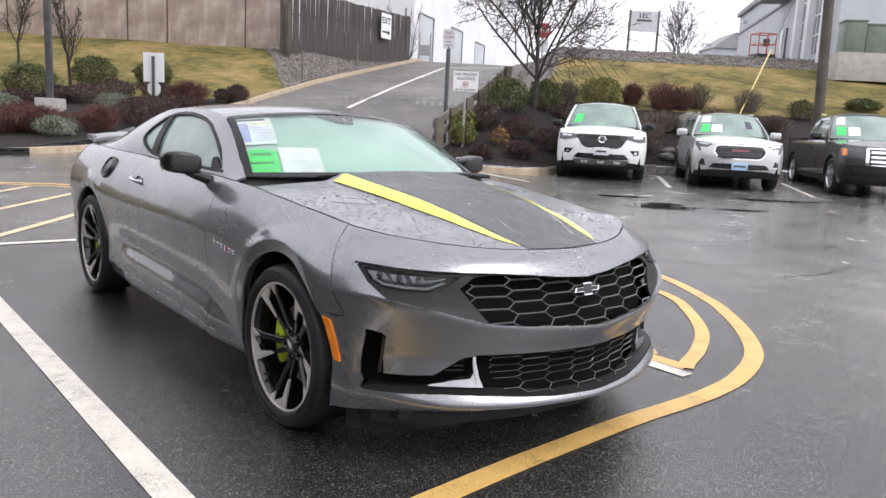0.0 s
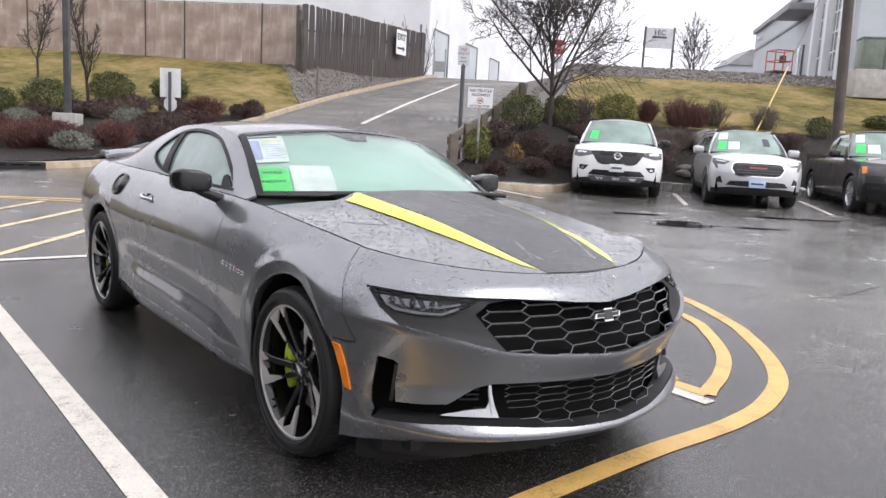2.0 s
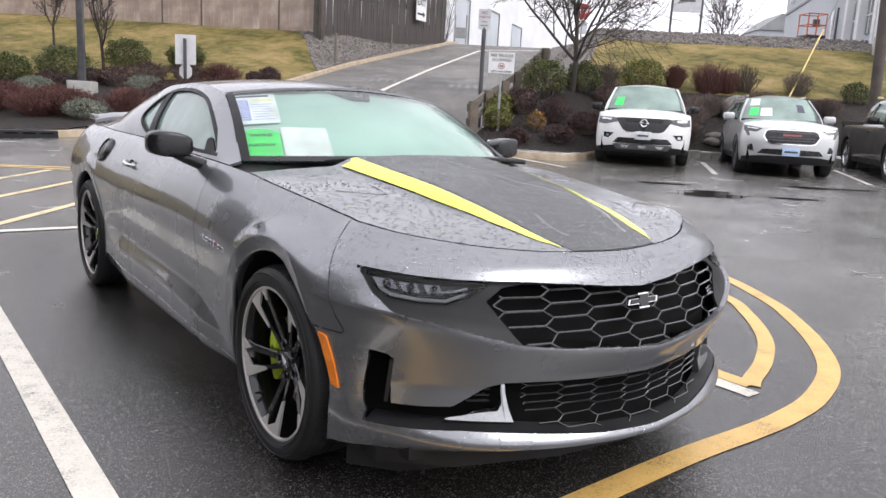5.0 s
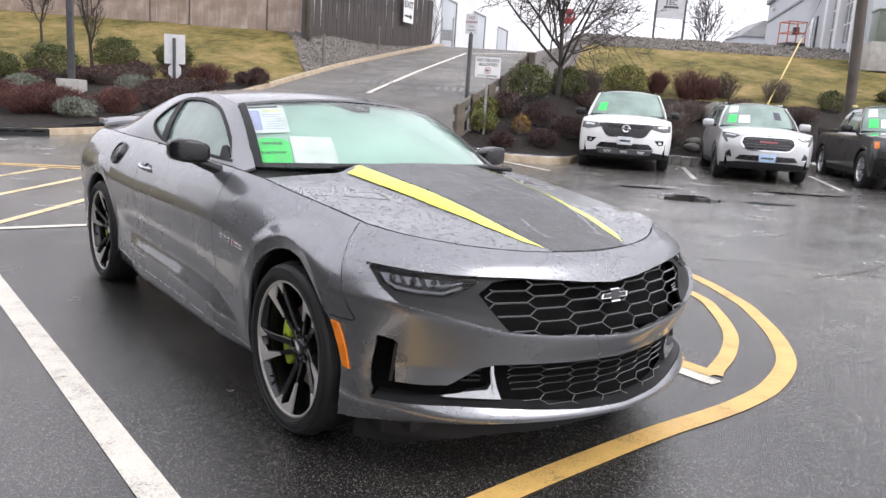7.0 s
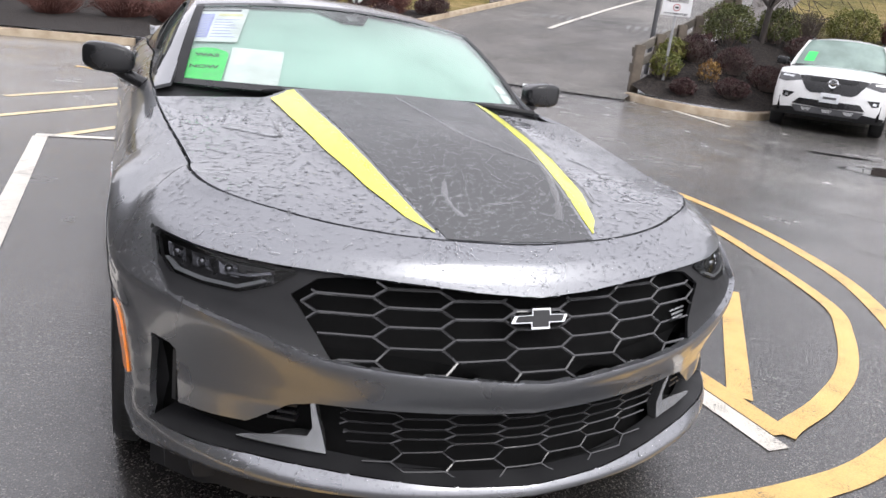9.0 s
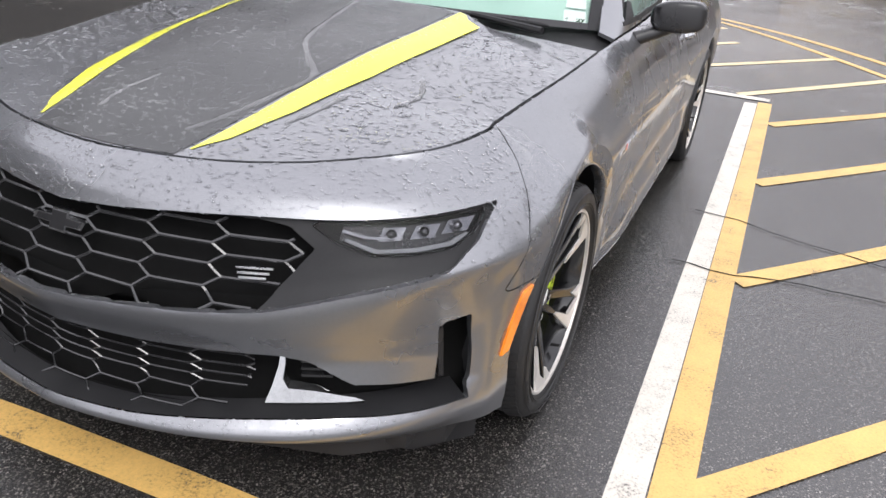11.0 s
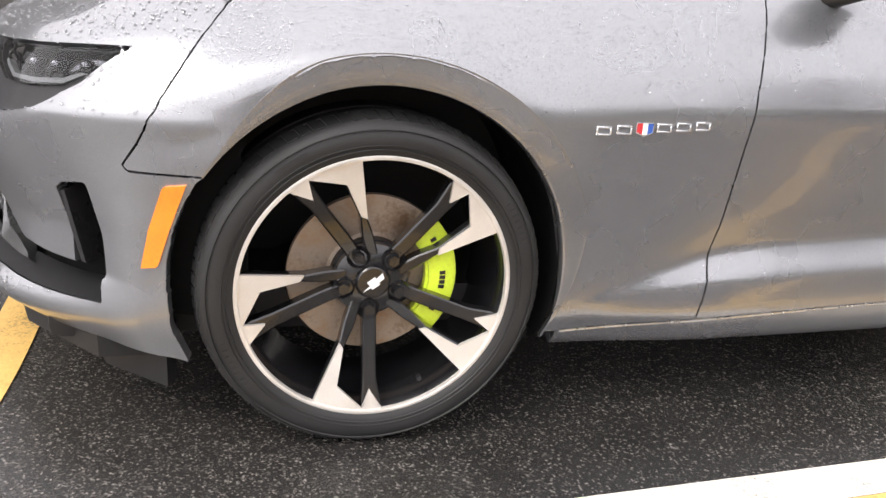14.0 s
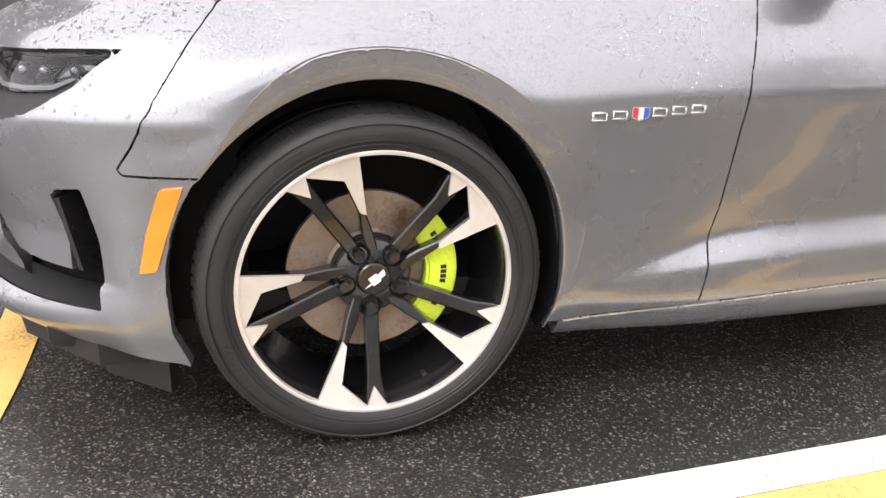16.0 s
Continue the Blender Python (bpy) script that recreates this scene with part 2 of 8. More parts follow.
def lawn_mat():
    """Winter turf: straw and green in drifts, tufts and blades."""
    m, nt, bs = shader("winter_lawn")
    big, mid, fine = noise_node(nt, 0.45, 5.0, 0.6, (1, 1, .6)), noise_node(nt, 2.6, 5.0, 0.65), noise_node(nt, 34.0, 5.0, 0.75)
    total = None
    for n, k in ((big, 1.25), (mid, 0.85), (fine, 0.95)):
        mul = nt.nodes.new("ShaderNodeMath")
        mul.operation = "MULTIPLY_ADD"
        nt.links.new(n.outputs["Fac"], mul.inputs[0])
        mul.inputs[1].default_value = k
        if total is None:
            mul.inputs[2].default_value = -1.02
        else:
            nt.links.new(total.outputs[0], mul.inputs[2])
        total = mul
    stops = [(0.22, (0.052, 0.047, 0.015)), (0.40, (0.120, 0.105, 0.032)), (0.56, (0.195, 0.152, 0.052)), (0.78, (0.30, 0.215, 0.10))]
    nt.links.new(ramp(nt, total.outputs[0], stops).outputs["Color"], bs.inputs["Base Color"])
    bs.inputs["Roughness"].default_value = 0.9
    bs.inputs["Specular IOR Level"].default_value = 0.2
    b1 = bump(nt, bs, mid.outputs["Fac"], 0.6, 0.12)
    bump(nt, bs, fine.outputs["Fac"], 0.9, 0.03, b1)
    return m


M_KERB = stuffed("weathered_kerb_concrete", (0.30, 0.23, 0.15), (0.46, 0.38, 0.28), (0.7, 0.9), 4, 90, 0.5, 0.004)
M_CONCRETE = stuffed("grey_concrete", (0.34, 0.33, 0.31), (0.48, 0.46, 0.43), (0.7, 0.9), 4, 90, 0.5, 0.004)
M_STONE = stuffed("grey_kerb_stone", (0.16, 0.15, 0.14), (0.34, 0.32, 0.29), (0.6, 0.85), 6, 60, 0.7, 0.008)
M_MULCH = stuffed("dark_bark_mulch", (0.006, 0.005, 0.005), (0.024, 0.020, 0.018), (0.8, 0.95), 14, 26, 1.0, 0.06, 0, 0, (0.068, 0.054, 0.046), 0.25)
M_LAWN = lawn_mat()
M_FADED = stuffed("faded_road_paint", (0.10, 0.10, 0.10), (0.20, 0.20, 0.195), (0.5, 0.6), 5, 90, 0.3, 0.003)
M_GRAVEL = stuffed("grey_gravel", (0.07, 0.063, 0.058), (0.24, 0.215, 0.195), (0.75, 0.95), 12, 45, 1.0, 0.03)
M_ROCK = stuffed("grey_rock", (0.09, 0.082, 0.076), (0.27, 0.245, 0.22), (0.75, 0.95), 3, 40, 0.6, 0.01)
M_WEED = stuffed("tan_fence_slats", (0.29, 0.205, 0.155), (0.43, 0.315, 0.245), (0.7, 0.9), 1.3, 22, 0.5, 0.006, 0, 0, (0.66, 0.57, 0.49))
M_DARKWOOD = stuffed("dark_stained_boards", (0.040, 0.033, 0.031), (0.095, 0.078, 0.072), (0.6, 0.85), 2, 50, 0.5, 0.004)
M_TIMBER = stuffed("weathered_timber", (0.075, 0.060, 0.045), (0.17, 0.14, 0.11), (0.7, 0.9), 3, 60, 0.6, 0.005)
M_GREYRAIL = stuffed("grey_rail_timber", (0.11, 0.098, 0.080), (0.20, 0.18, 0.155), (0.6, 0.85), 3, 60, 0.5, 0.004)
M_POLE = stuffed("tarred_pole_wood", (0.055, 0.045, 0.037), (0.12, 0.10, 0.085), (0.7, 0.9), 2, 60, 0.7, 0.006)
M_STEEL = stuffed("galvanised_steel", (0.25, 0.25, 0.25), (0.38, 0.38, 0.38), (0.4, 0.6), 5, 80, 0.2, 0.002, 0.5)
M_DARKSTEEL = stuffed("dark_painted_steel", (0.06, 0.06, 0.065), (0.10, 0.10, 0.105), (0.4, 0.6), 5, 80, 0.2, 0.002)
M_SIGN = stuffed("white_sign_sheet", (0.70, 0.70, 0.70), (0.82, 0.82, 0.82), (0.4, 0.55), 4, 60, 0.05, 0.001)
M_SIGNGREY = stuffed("pale_grey_sign", (0.50, 0.50, 0.52), (0.62, 0.62, 0.64), (0.4, 0.55), 4, 60, 0.05, 0.001)
M_SIGNRED = stuffed("red_sign_sheet", (0.34, 0.03, 0.03), (0.44, 0.05, 0.05), (0.4, 0.55), 4, 60, 0.05, 0.001)
M_SIGNINK = plain("black_sign_ink", (0.02, 0.02, 0.02), 0.5)
M_BARK = stuffed("wet_bark", (0.022, 0.018, 0.016), (0.065, 0.052, 0.044), (0.7, 0.9), 9, 60, 0.8, 0.01)
M_TWIG = stuffed("grey_twig", (0.11, 0.085, 0.075), (0.20, 0.16, 0.14), (0.8, 0.95), 5, 50, 0.0)
M_REDTWIG = stuffed("red_twig", (0.080, 0.034, 0.030), (0.16, 0.070, 0.056), (0.8, 0.95), 3, 50, 0.0)
M_MAROON = stuffed("maroon_leaf", (0.034, 0.014, 0.015), (0.080, 0.034, 0.032), (0.75, 0.9), 3, 50, 0.0)
M_LEAF = stuffed("evergreen_leaf", (0.045, 0.060, 0.016), (0.13, 0.135, 0.040), (0.6, 0.8), 3, 50, 0.0)
M_LEAFY = stuffed("yellow_green_leaf", (0.10, 0.12, 0.022), (0.22, 0.21, 0.055), (0.6, 0.8), 3, 50, 0.0)
M_LEAFDULL = stuffed("dull_olive_leaf", (0.070, 0.062, 0.026), (0.15, 0.125, 0.055), (0.7, 0.9), 3, 50, 0.0)
M_LAVENDER = stuffed("grey_green_leaf", (0.12, 0.14, 0.105), (0.25, 0.27, 0.21), (0.7, 0.9), 3, 50, 0.0)
M_RUST = stuffed("rust_leaf", (0.16, 0.075, 0.02), (0.32, 0.20, 0.06), (0.7, 0.9), 3, 50, 0.0)
M_WALLWHITE = stuffed("white_wall_cladding", (0.66, 0.66, 0.67), (0.78, 0.78, 0.79), (0.5, 0.7), 0.5, 12, 0.2, 0.01)
M_WALLGREY = stuffed("grey_wall_cladding", (0.30, 0.315, 0.33), (0.42, 0.435, 0.45), (0.45, 0.65), 0.5, 12, 0.2, 0.01)
M_WALLPALE = stuffed("pale_wall_panel", (0.42, 0.445, 0.475), (0.52, 0.545, 0.575), (0.45, 0.65), 0.5, 12, 0.2, 0.01)
M_ROOFGREY = stuffed("grey_roof_edge", (0.20, 0.205, 0.21), (0.30, 0.305, 0.31), (0.5, 0.7), 1, 12, 0.2, 0.01)
M_WINDOW = stuffed("dark_window_glass", (0.05, 0.06, 0.065), (0.10, 0.115, 0.12), (0.05, 0.12), 2, 10, 0.0)
M_ORANGE = plain("orange_red_enamel", (0.62, 0.16, 0.08), 0.45)
M_UNITGREEN = stuffed("green_grey_enamel", (0.13, 0.16, 0.13), (0.19, 0.22, 0.18), (0.4, 0.6), 3, 30, 0.1, 0.002)
M_YELLOWTUBE = plain("faded_yellow_plastic", (0.66, 0.52, 0.20), 0.5)
# near-black that stands in for shade inside openings and beneath the parked cars
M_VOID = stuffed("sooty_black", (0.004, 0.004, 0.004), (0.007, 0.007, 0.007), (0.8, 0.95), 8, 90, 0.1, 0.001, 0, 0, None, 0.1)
M_LAMPGLASS = plain("pale_lamp_glass", (0.10, 0.10, 0.105), 0.16, 0.0)
M_PLATE = plain("plate_white", (0.72, 0.74, 0.76), 0.4)
M_PLATEBLUE = plain("plate_blue", (0.45, 0.60, 0.80), 0.4)

M_DULLRED = plain("dull_red_enamel", (0.28, 0.07, 0.08), 0.4, 0, 0.3)
M_HUSHWALL = stuffed("dark_render_wall", (0.035, 0.034, 0.033), (0.07, 0.067, 0.064), (0.7, 0.9), 0.8, 20, 0.3, 0.005)

# ---- building tools ----
def part(name, bm, material, parent, label="", smooth=40, m=None):
    """Links a bmesh as one mesh object under a thing or a part."""
    me = bpy.data.meshes.new(name)
    bm.normal_update()
    bm.to_mesh(me)
    bm.free()
    if smooth:
        me.polygons.foreach_set("use_smooth", [True] * len(me.polygons))
        me.set_sharp_from_angle(angle=radians(smooth))
    for one in (material if isinstance(material, (list, tuple)) else (material,)):
        me.materials.append(one)
    ob = new(name, me)
    if m is not None:
        ob.matrix_basis = m
    if parent is not None:
        ob.parent = parent
    if label:
        tagged(ob, label)
    return ob


def thing(name, label, category, m=None, group="", kind=""):
    ob = new(name)
    ob.empty_display_size = 0.1
    if m is not None:
        ob.matrix_basis = m
    return tagged(ob, label, category, group, kind)


def solo(name, bm, material, label, category, m=None, group="", kind="", smooth=40):
    return tagged(part(name, bm, material, None, "", smooth, m), label, category, group, kind)


CUBE = [(-.5, -.5, -.5), (.5, -.5, -.5), (.5, .5, -.5), (-.5, .5, -.5), (-.5, -.5, .5), (.5, -.5, .5), (.5, .5, .5), (-.5, .5, .5)]
CUBE_FACES = [(0, 3, 2, 1), (4, 5, 6, 7), (0, 1, 5, 4), (1, 2, 6, 5), (2, 3, 7, 6), (3, 0, 4, 7)]


def add_box(bm, size, m=None, bevel=0.0, seg=2):
    m = m or Matrix()
    vs = [bm.verts.new(Vector((x * size[0], y * size[1], z * size[2]))) for x, y, z in CUBE]
    for f in CUBE_FACES:
        bm.faces.new([vs[i] for i in f])
    if bevel:
        es = list({e for v in vs for e in v.link_edges})
        out = bmesh.ops.bevel(bm, geom=es, offset=bevel, segments=seg, profile=0.6, affect="EDGES")
        vs = list({v for f in out["faces"] for v in f.verts} | {v for v in vs if v.is_valid})
    for v in vs:
        v.co = m @ v.co
    return vs


def box(size, m=None, bevel=0.0, seg=2):
    bm = bmesh.new()
    add_box(bm, size, m, bevel, seg)
    return bm


def add_rod(bm, a, b, r0, r1=None, n=10, caps=True):
    a, b = Vector(a), Vector(b)
    r1 = r0 if r1 is None else r1
    d = (b - a).normalized()
    u = d.cross(Vector((1, 0, 0)) if abs(d.x) < .8 else Vector((0, 1, 0))).normalized()
    w = d.cross(u)
    p, q = [], []
    for k in range(n):
        t = 2 * math.pi * k / n
        e = u * math.cos(t) + w * math.sin(t)
        p.append(bm.verts.new(a + e * r0))
        q.append(bm.verts.new(b + e * r1))
    for k in range(n):
        j = (k + 1) % n
        bm.faces.new((p[k], p[j], q[j], q[k]))
    if caps:
        bm.faces.new(p[::-1])
        bm.faces.new(q)


def rod(a, b, r0, r1=None, n=12):
    bm = bmesh.new()
    add_rod(bm, a, b, r0, r1, n)
    return bm


def add_prism(bm, pts, place, thick):
    """A slab over the 2D outline pts; place(u, v, d) gives the point at depth d below the face."""
    top = [bm.verts.new(place(u, v, 0.0)) for u, v in pts]
    low = [bm.verts.new(place(u, v, thick)) for u, v in pts]
    n = len(pts)
    bm.faces.new(top)
    bm.faces.new(low[::-1])
    for i in range(n):
        bm.faces.new((top[i], low[i], low[(i + 1) % n], top[(i + 1) % n]))


def prism(pts, place, thick):
    bm = bmesh.new()
    add_prism(bm, pts, place, thick)
    bmesh.ops.recalc_face_normals(bm, faces=bm.faces)
    return bm


def lathe(profile, n=48, axis="X", closed=False):
    """Turns (radius, height) pairs about an axis."""
    bm = bmesh.new()
    rings = []
    for i in range(n):
        a = 2 * math.pi * i / n
        c, s = math.cos(a), math.sin(a)
        rings.append([bm.verts.new((h, r * c, r * s) if axis == "X" else (r * c, r * s, h)) for r, h in profile])
    k = len(profile)
    for i in range(n):
        p, q = rings[i], rings[(i + 1) % n]
        for j in range(k if closed else k - 1):
            bm.faces.new((p[j], p[(j + 1) % k], q[(j + 1) % k], q[j]))
    bmesh.ops.recalc_face_normals(bm, faces=bm.faces)
    return bm


def grid(fn, nu, nv, thick=0.0):
    """A sheet of nu x nv cells over fn(u, v), u and v from 0 to 1."""
    bm = bmesh.new()
    vs = [[bm.verts.new(fn(i / nu, j / nv)) for j in range(nv + 1)] for i in range(nu + 1)]
    for i in range(nu):
        for j in range(nv):
            q = [vs[i][j], vs[i + 1][j], vs[i + 1][j + 1], vs[i][j + 1]]
            if len({tuple(round(c, 5) for c in v.co) for v in q}) > 2:
                bm.faces.new(q)
    bmesh.ops.remove_doubles(bm, verts=bm.verts, dist=1e-5)
    if thick:
        rim(bm, thick)
    return bm


def rim(bm, depth):
    """Folds the open edges of a sheet inward, to give its panel an edge with depth."""
    bm.normal_update()
    edges = [e for e in bm.edges if len(e.link_faces) == 1 and not (abs(e.verts[0].co.x) < 1e-6 and abs(e.verts[1].co.x) < 1e-6)]
    side = {v: v.normal.copy() for e in edges for v in e.verts}
    out = bmesh.ops.extrude_edge_only(bm, edges=edges)
    fresh = [g for g in out["geom"] if isinstance(g, bmesh.types.BMVert)]
    by = {tuple(round(c, 6) for c in v.co): n for v, n in side.items()}
    for v in fresh:
        v.co -= by[tuple(round(c, 6) for c in v.co)] * depth
    for e in edges:
        e.smooth = False


def inside(pts, x, y):
    """Which of the points x, y (arrays) lie in the polygon pts."""
    hit = np.zeros(x.shape, bool)
    n = len(pts)
    for i in range(n):
        (x0, y0), (x1, y1) = pts[i], pts[(i + 1) % n]
        if y0 == y1:
            continue
        cross = (y0 > y) != (y1 > y)
        hit ^= cross & (x < (x1 - x0) * (y - y0) / (y1 - y0) + x0)
    return hit


def finer(pts, step, closed=True):
    """The outline pts with points added on its sides, no further apart than step."""
    out = []
    n = len(pts)
    for i in range(n if closed else n - 1):
        a, b = pts[i], pts[(i + 1) % n]
        k = max(1, math.ceil(math.dist(a, b) / step))
        out += [(a[0] + (b[0] - a[0]) * j / k, a[1] + (b[1] - a[1]) * j / k) for j in range(k)]
    return out if closed else out + [pts[-1]]


def cut_sheet(fn, outer, holes=(), h=0.015, gap=0.0, corners=()):
    """A sheet over fn(q, z) (arrays to x, y, z) within the outline outer and outside the holes; its edges lie on the outlines."""
    loops = [outer, *holes]
    us, vs = [p[0] for p in outer], [p[1] for p in outer]
    u0, v0 = min(us), min(vs)
    nu, nv = max(2, math.ceil((max(us) - u0) / h)), max(2, math.ceil((max(vs) - v0) / h))
    hu, hv = (max(us) - u0) / nu, (max(vs) - v0) / nv
    cu, cv = np.meshgrid(u0 + (np.arange(nu) + 0.5) * hu, v0 + (np.arange(nv) + 0.5) * hv, indexing="ij")
    keep = inside(outer, cu, cv)
    for hole in holes:
        keep &= ~inside(hole, cu, cv)
    pu, pv = np.meshgrid(u0 + np.arange(nu + 1) * hu, v0 + np.arange(nv + 1) * hv, indexing="ij")
    pad = np.zeros((nu + 2, nv + 2), int)
    pad[1:-1, 1:-1] = keep
    count = pad[:-1, :-1] + pad[1:, :-1] + pad[:-1, 1:] + pad[1:, 1:]
    edge = (count > 0) & (count < 4)
    seg = np.array([(a, b) for lp in loops for a, b in zip(lp, lp[1:] + lp[:1])])
    a, d = seg[:, 0], seg[:, 1] - seg[:, 0]
    le = np.maximum((d ** 2).sum(1), 1e-12)
    idx = np.argwhere(edge)
    for i, j in idx:
        p = np.array([pu[i, j], pv[i, j]])
        t = np.clip(((p - a) * d).sum(1) / le, 0, 1)
        near = a + d * t[:, None]
        k = ((near - p) ** 2).sum(1).argmin()
        pu[i, j], pv[i, j] = near[k]
    ep = np.array([(pu[i, j], pv[i, j]) for i, j in idx])
    for c in corners:
        dist = ((ep - np.array(c)) ** 2).sum(1)
        k = dist.argmin()
        if dist[k] < (1.5 * h) ** 2:
            pu[tuple(idx[k])], pv[tuple(idx[k])] = c
    if gap:
        for i, j in idx:
            cells = [(i + a_, j + b_) for a_ in (-1, 0) for b_ in (-1, 0) if 0 <= i + a_ < nu and 0 <= j + b_ < nv and keep[i + a_, j + b_]]
            if cells:
                m = np.mean([(cu[c], cv[c]) for c in cells], 0) - (pu[i, j], pv[i, j])
                m /= max(np.linalg.norm(m), 1e-6)
                pu[i, j] += m[0] * gap
                pv[i, j] += m[1] * gap
    x, y, z = fn(pu.ravel(), pv.ravel())
    co = np.stack([x, y, z], 1)
    bm = bmesh.new()
    made = {}

    def vert(i, j):
        k = i * (nv + 1) + j
        if k not in made:
            made[k] = bm.verts.new(co[k])
        return made[k]

    for i, j in np.argwhere(keep):
        q = [vert(i, j), vert(i + 1, j), vert(i + 1, j + 1), vert(i, j + 1)]
        bm.faces.new(q)
    bmesh.ops.remove_doubles(bm, verts=bm.verts, dist=2e-4)
    bad = [f for f in bm.faces if f.calc_area() < 1e-8]
    if bad:
        bmesh.ops.delete(bm, geom=bad, context="FACES_ONLY")
    return bm


def face_out(bm, far):
    """Turns the sheet's faces away from the point far."""
    bm.normal_update()
    far = Vector(far)
    total = sum((f.calc_center_median() - far).dot(f.normal) for f in bm.faces)
    if total < 0:
        bmesh.ops.reverse_faces(bm, faces=bm.faces)
    bm.normal_update()


def mirrored(bm, both=False):
    """The sheet's mirror image in the plane x = 0; both: the two halves joined."""
    if both:
        out = bmesh.ops.duplicate(bm, geom=list(bm.verts) + list(bm.edges) + list(bm.faces))
        vs = [g for g in out["geom"] if isinstance(g, bmesh.types.BMVert)]
        fs = [g for g in out["geom"] if isinstance(g, bmesh.types.BMFace)]
    else:
        vs, fs = list(bm.verts), list(bm.faces)
    for v in vs:
        v.co.x = -v.co.x
    bmesh.ops.reverse_faces(bm, faces=fs)
    if both:
        mid = [v for v in bm.verts if abs(v.co.x) < 0.007]
        for v in mid:
            v.co.x = 0.0
        bmesh.ops.remove_doubles(bm, verts=mid, dist=0.002)
    return bm


def arc_pts(pts, n=8):
    """A smooth line through the points."""
    out = []
    p = [pts[0]] + list(pts) + [pts[-1]]
    for i in range(1, len(p) - 2):
        for k in range(n):
            t = k / n
            out.append(tuple(.5 * (2 * p[i][c] + (p[i + 1][c] - p[i - 1][c]) * t + (2 * p[i - 1][c] - 5 * p[i][c] + 4 * p[i + 1][c] - p[i + 2][c]) * t * t + (3 * p[i][c] - p[i - 1][c] - 3 * p[i + 1][c] + p[i + 2][c]) * t ** 3) for c in (0, 1)))
    return out + [pts[-1]]


class Table:
    """A smooth curve through a few values."""

    def __init__(self, xs, ys, soft=0.02):
        lo, hi = xs[0], xs[-1]
        step = min(soft / 3, (hi - lo) / 200)
        pad = soft * 4
        self.x = np.arange(lo - pad, hi + pad, step)
        flat = np.interp(self.x, xs, ys)
        slope0, slope1 = (ys[1] - ys[0]) / (xs[1] - xs[0]), (ys[-1] - ys[-2]) / (xs[-1] - xs[-2])
        flat = np.where(self.x < lo, ys[0] + (self.x - lo) * slope0, flat)
        flat = np.where(self.x > hi, ys[-1] + (self.x - hi) * slope1, flat)
        k = np.exp(-0.5 * (np.arange(-int(pad / step), int(pad / step) + 1) * step / soft) ** 2)
        k /= k.sum()
        self.y = np.convolve(flat, k, "same")
        trim = len(k) // 2
        self.x, self.y = self.x[trim:-trim], self.y[trim:-trim]

    def __call__(self, t):
        return np.interp(t, self.x, self.y)


def ease(a, b, x):
    t = np.clip((x - a) / (b - a), 0, 1)
    return t * t * (3 - 2 * t)


def letters(name, text, size, material, parent, m, depth=0.001, bold=0.0, label=""):
    """Raised lettering in the built-in font, lying in the local x-y plane of m and centred on it."""
    cu = bpy.data.curves.new(name, "FONT")
    cu.body, cu.size, cu.extrude, cu.offset = text, size, depth, bold
    cu.align_x, cu.align_y = "CENTER", "CENTER"
    tmp = bpy.data.objects.new(name, cu)
    scene.collection.objects.link(tmp)
    dg = bpy.context.evaluated_depsgraph_get()
    me = bpy.data.meshes.new_from_object(tmp.evaluated_get(dg))
    bpy.data.objects.remove(tmp)
    me.materials.clear()
    me.materials.append(material)
    ob = new(name, me)
    ob.matrix_basis = m
    ob.parent = parent
    if label:
        tagged(ob, label)
    return ob

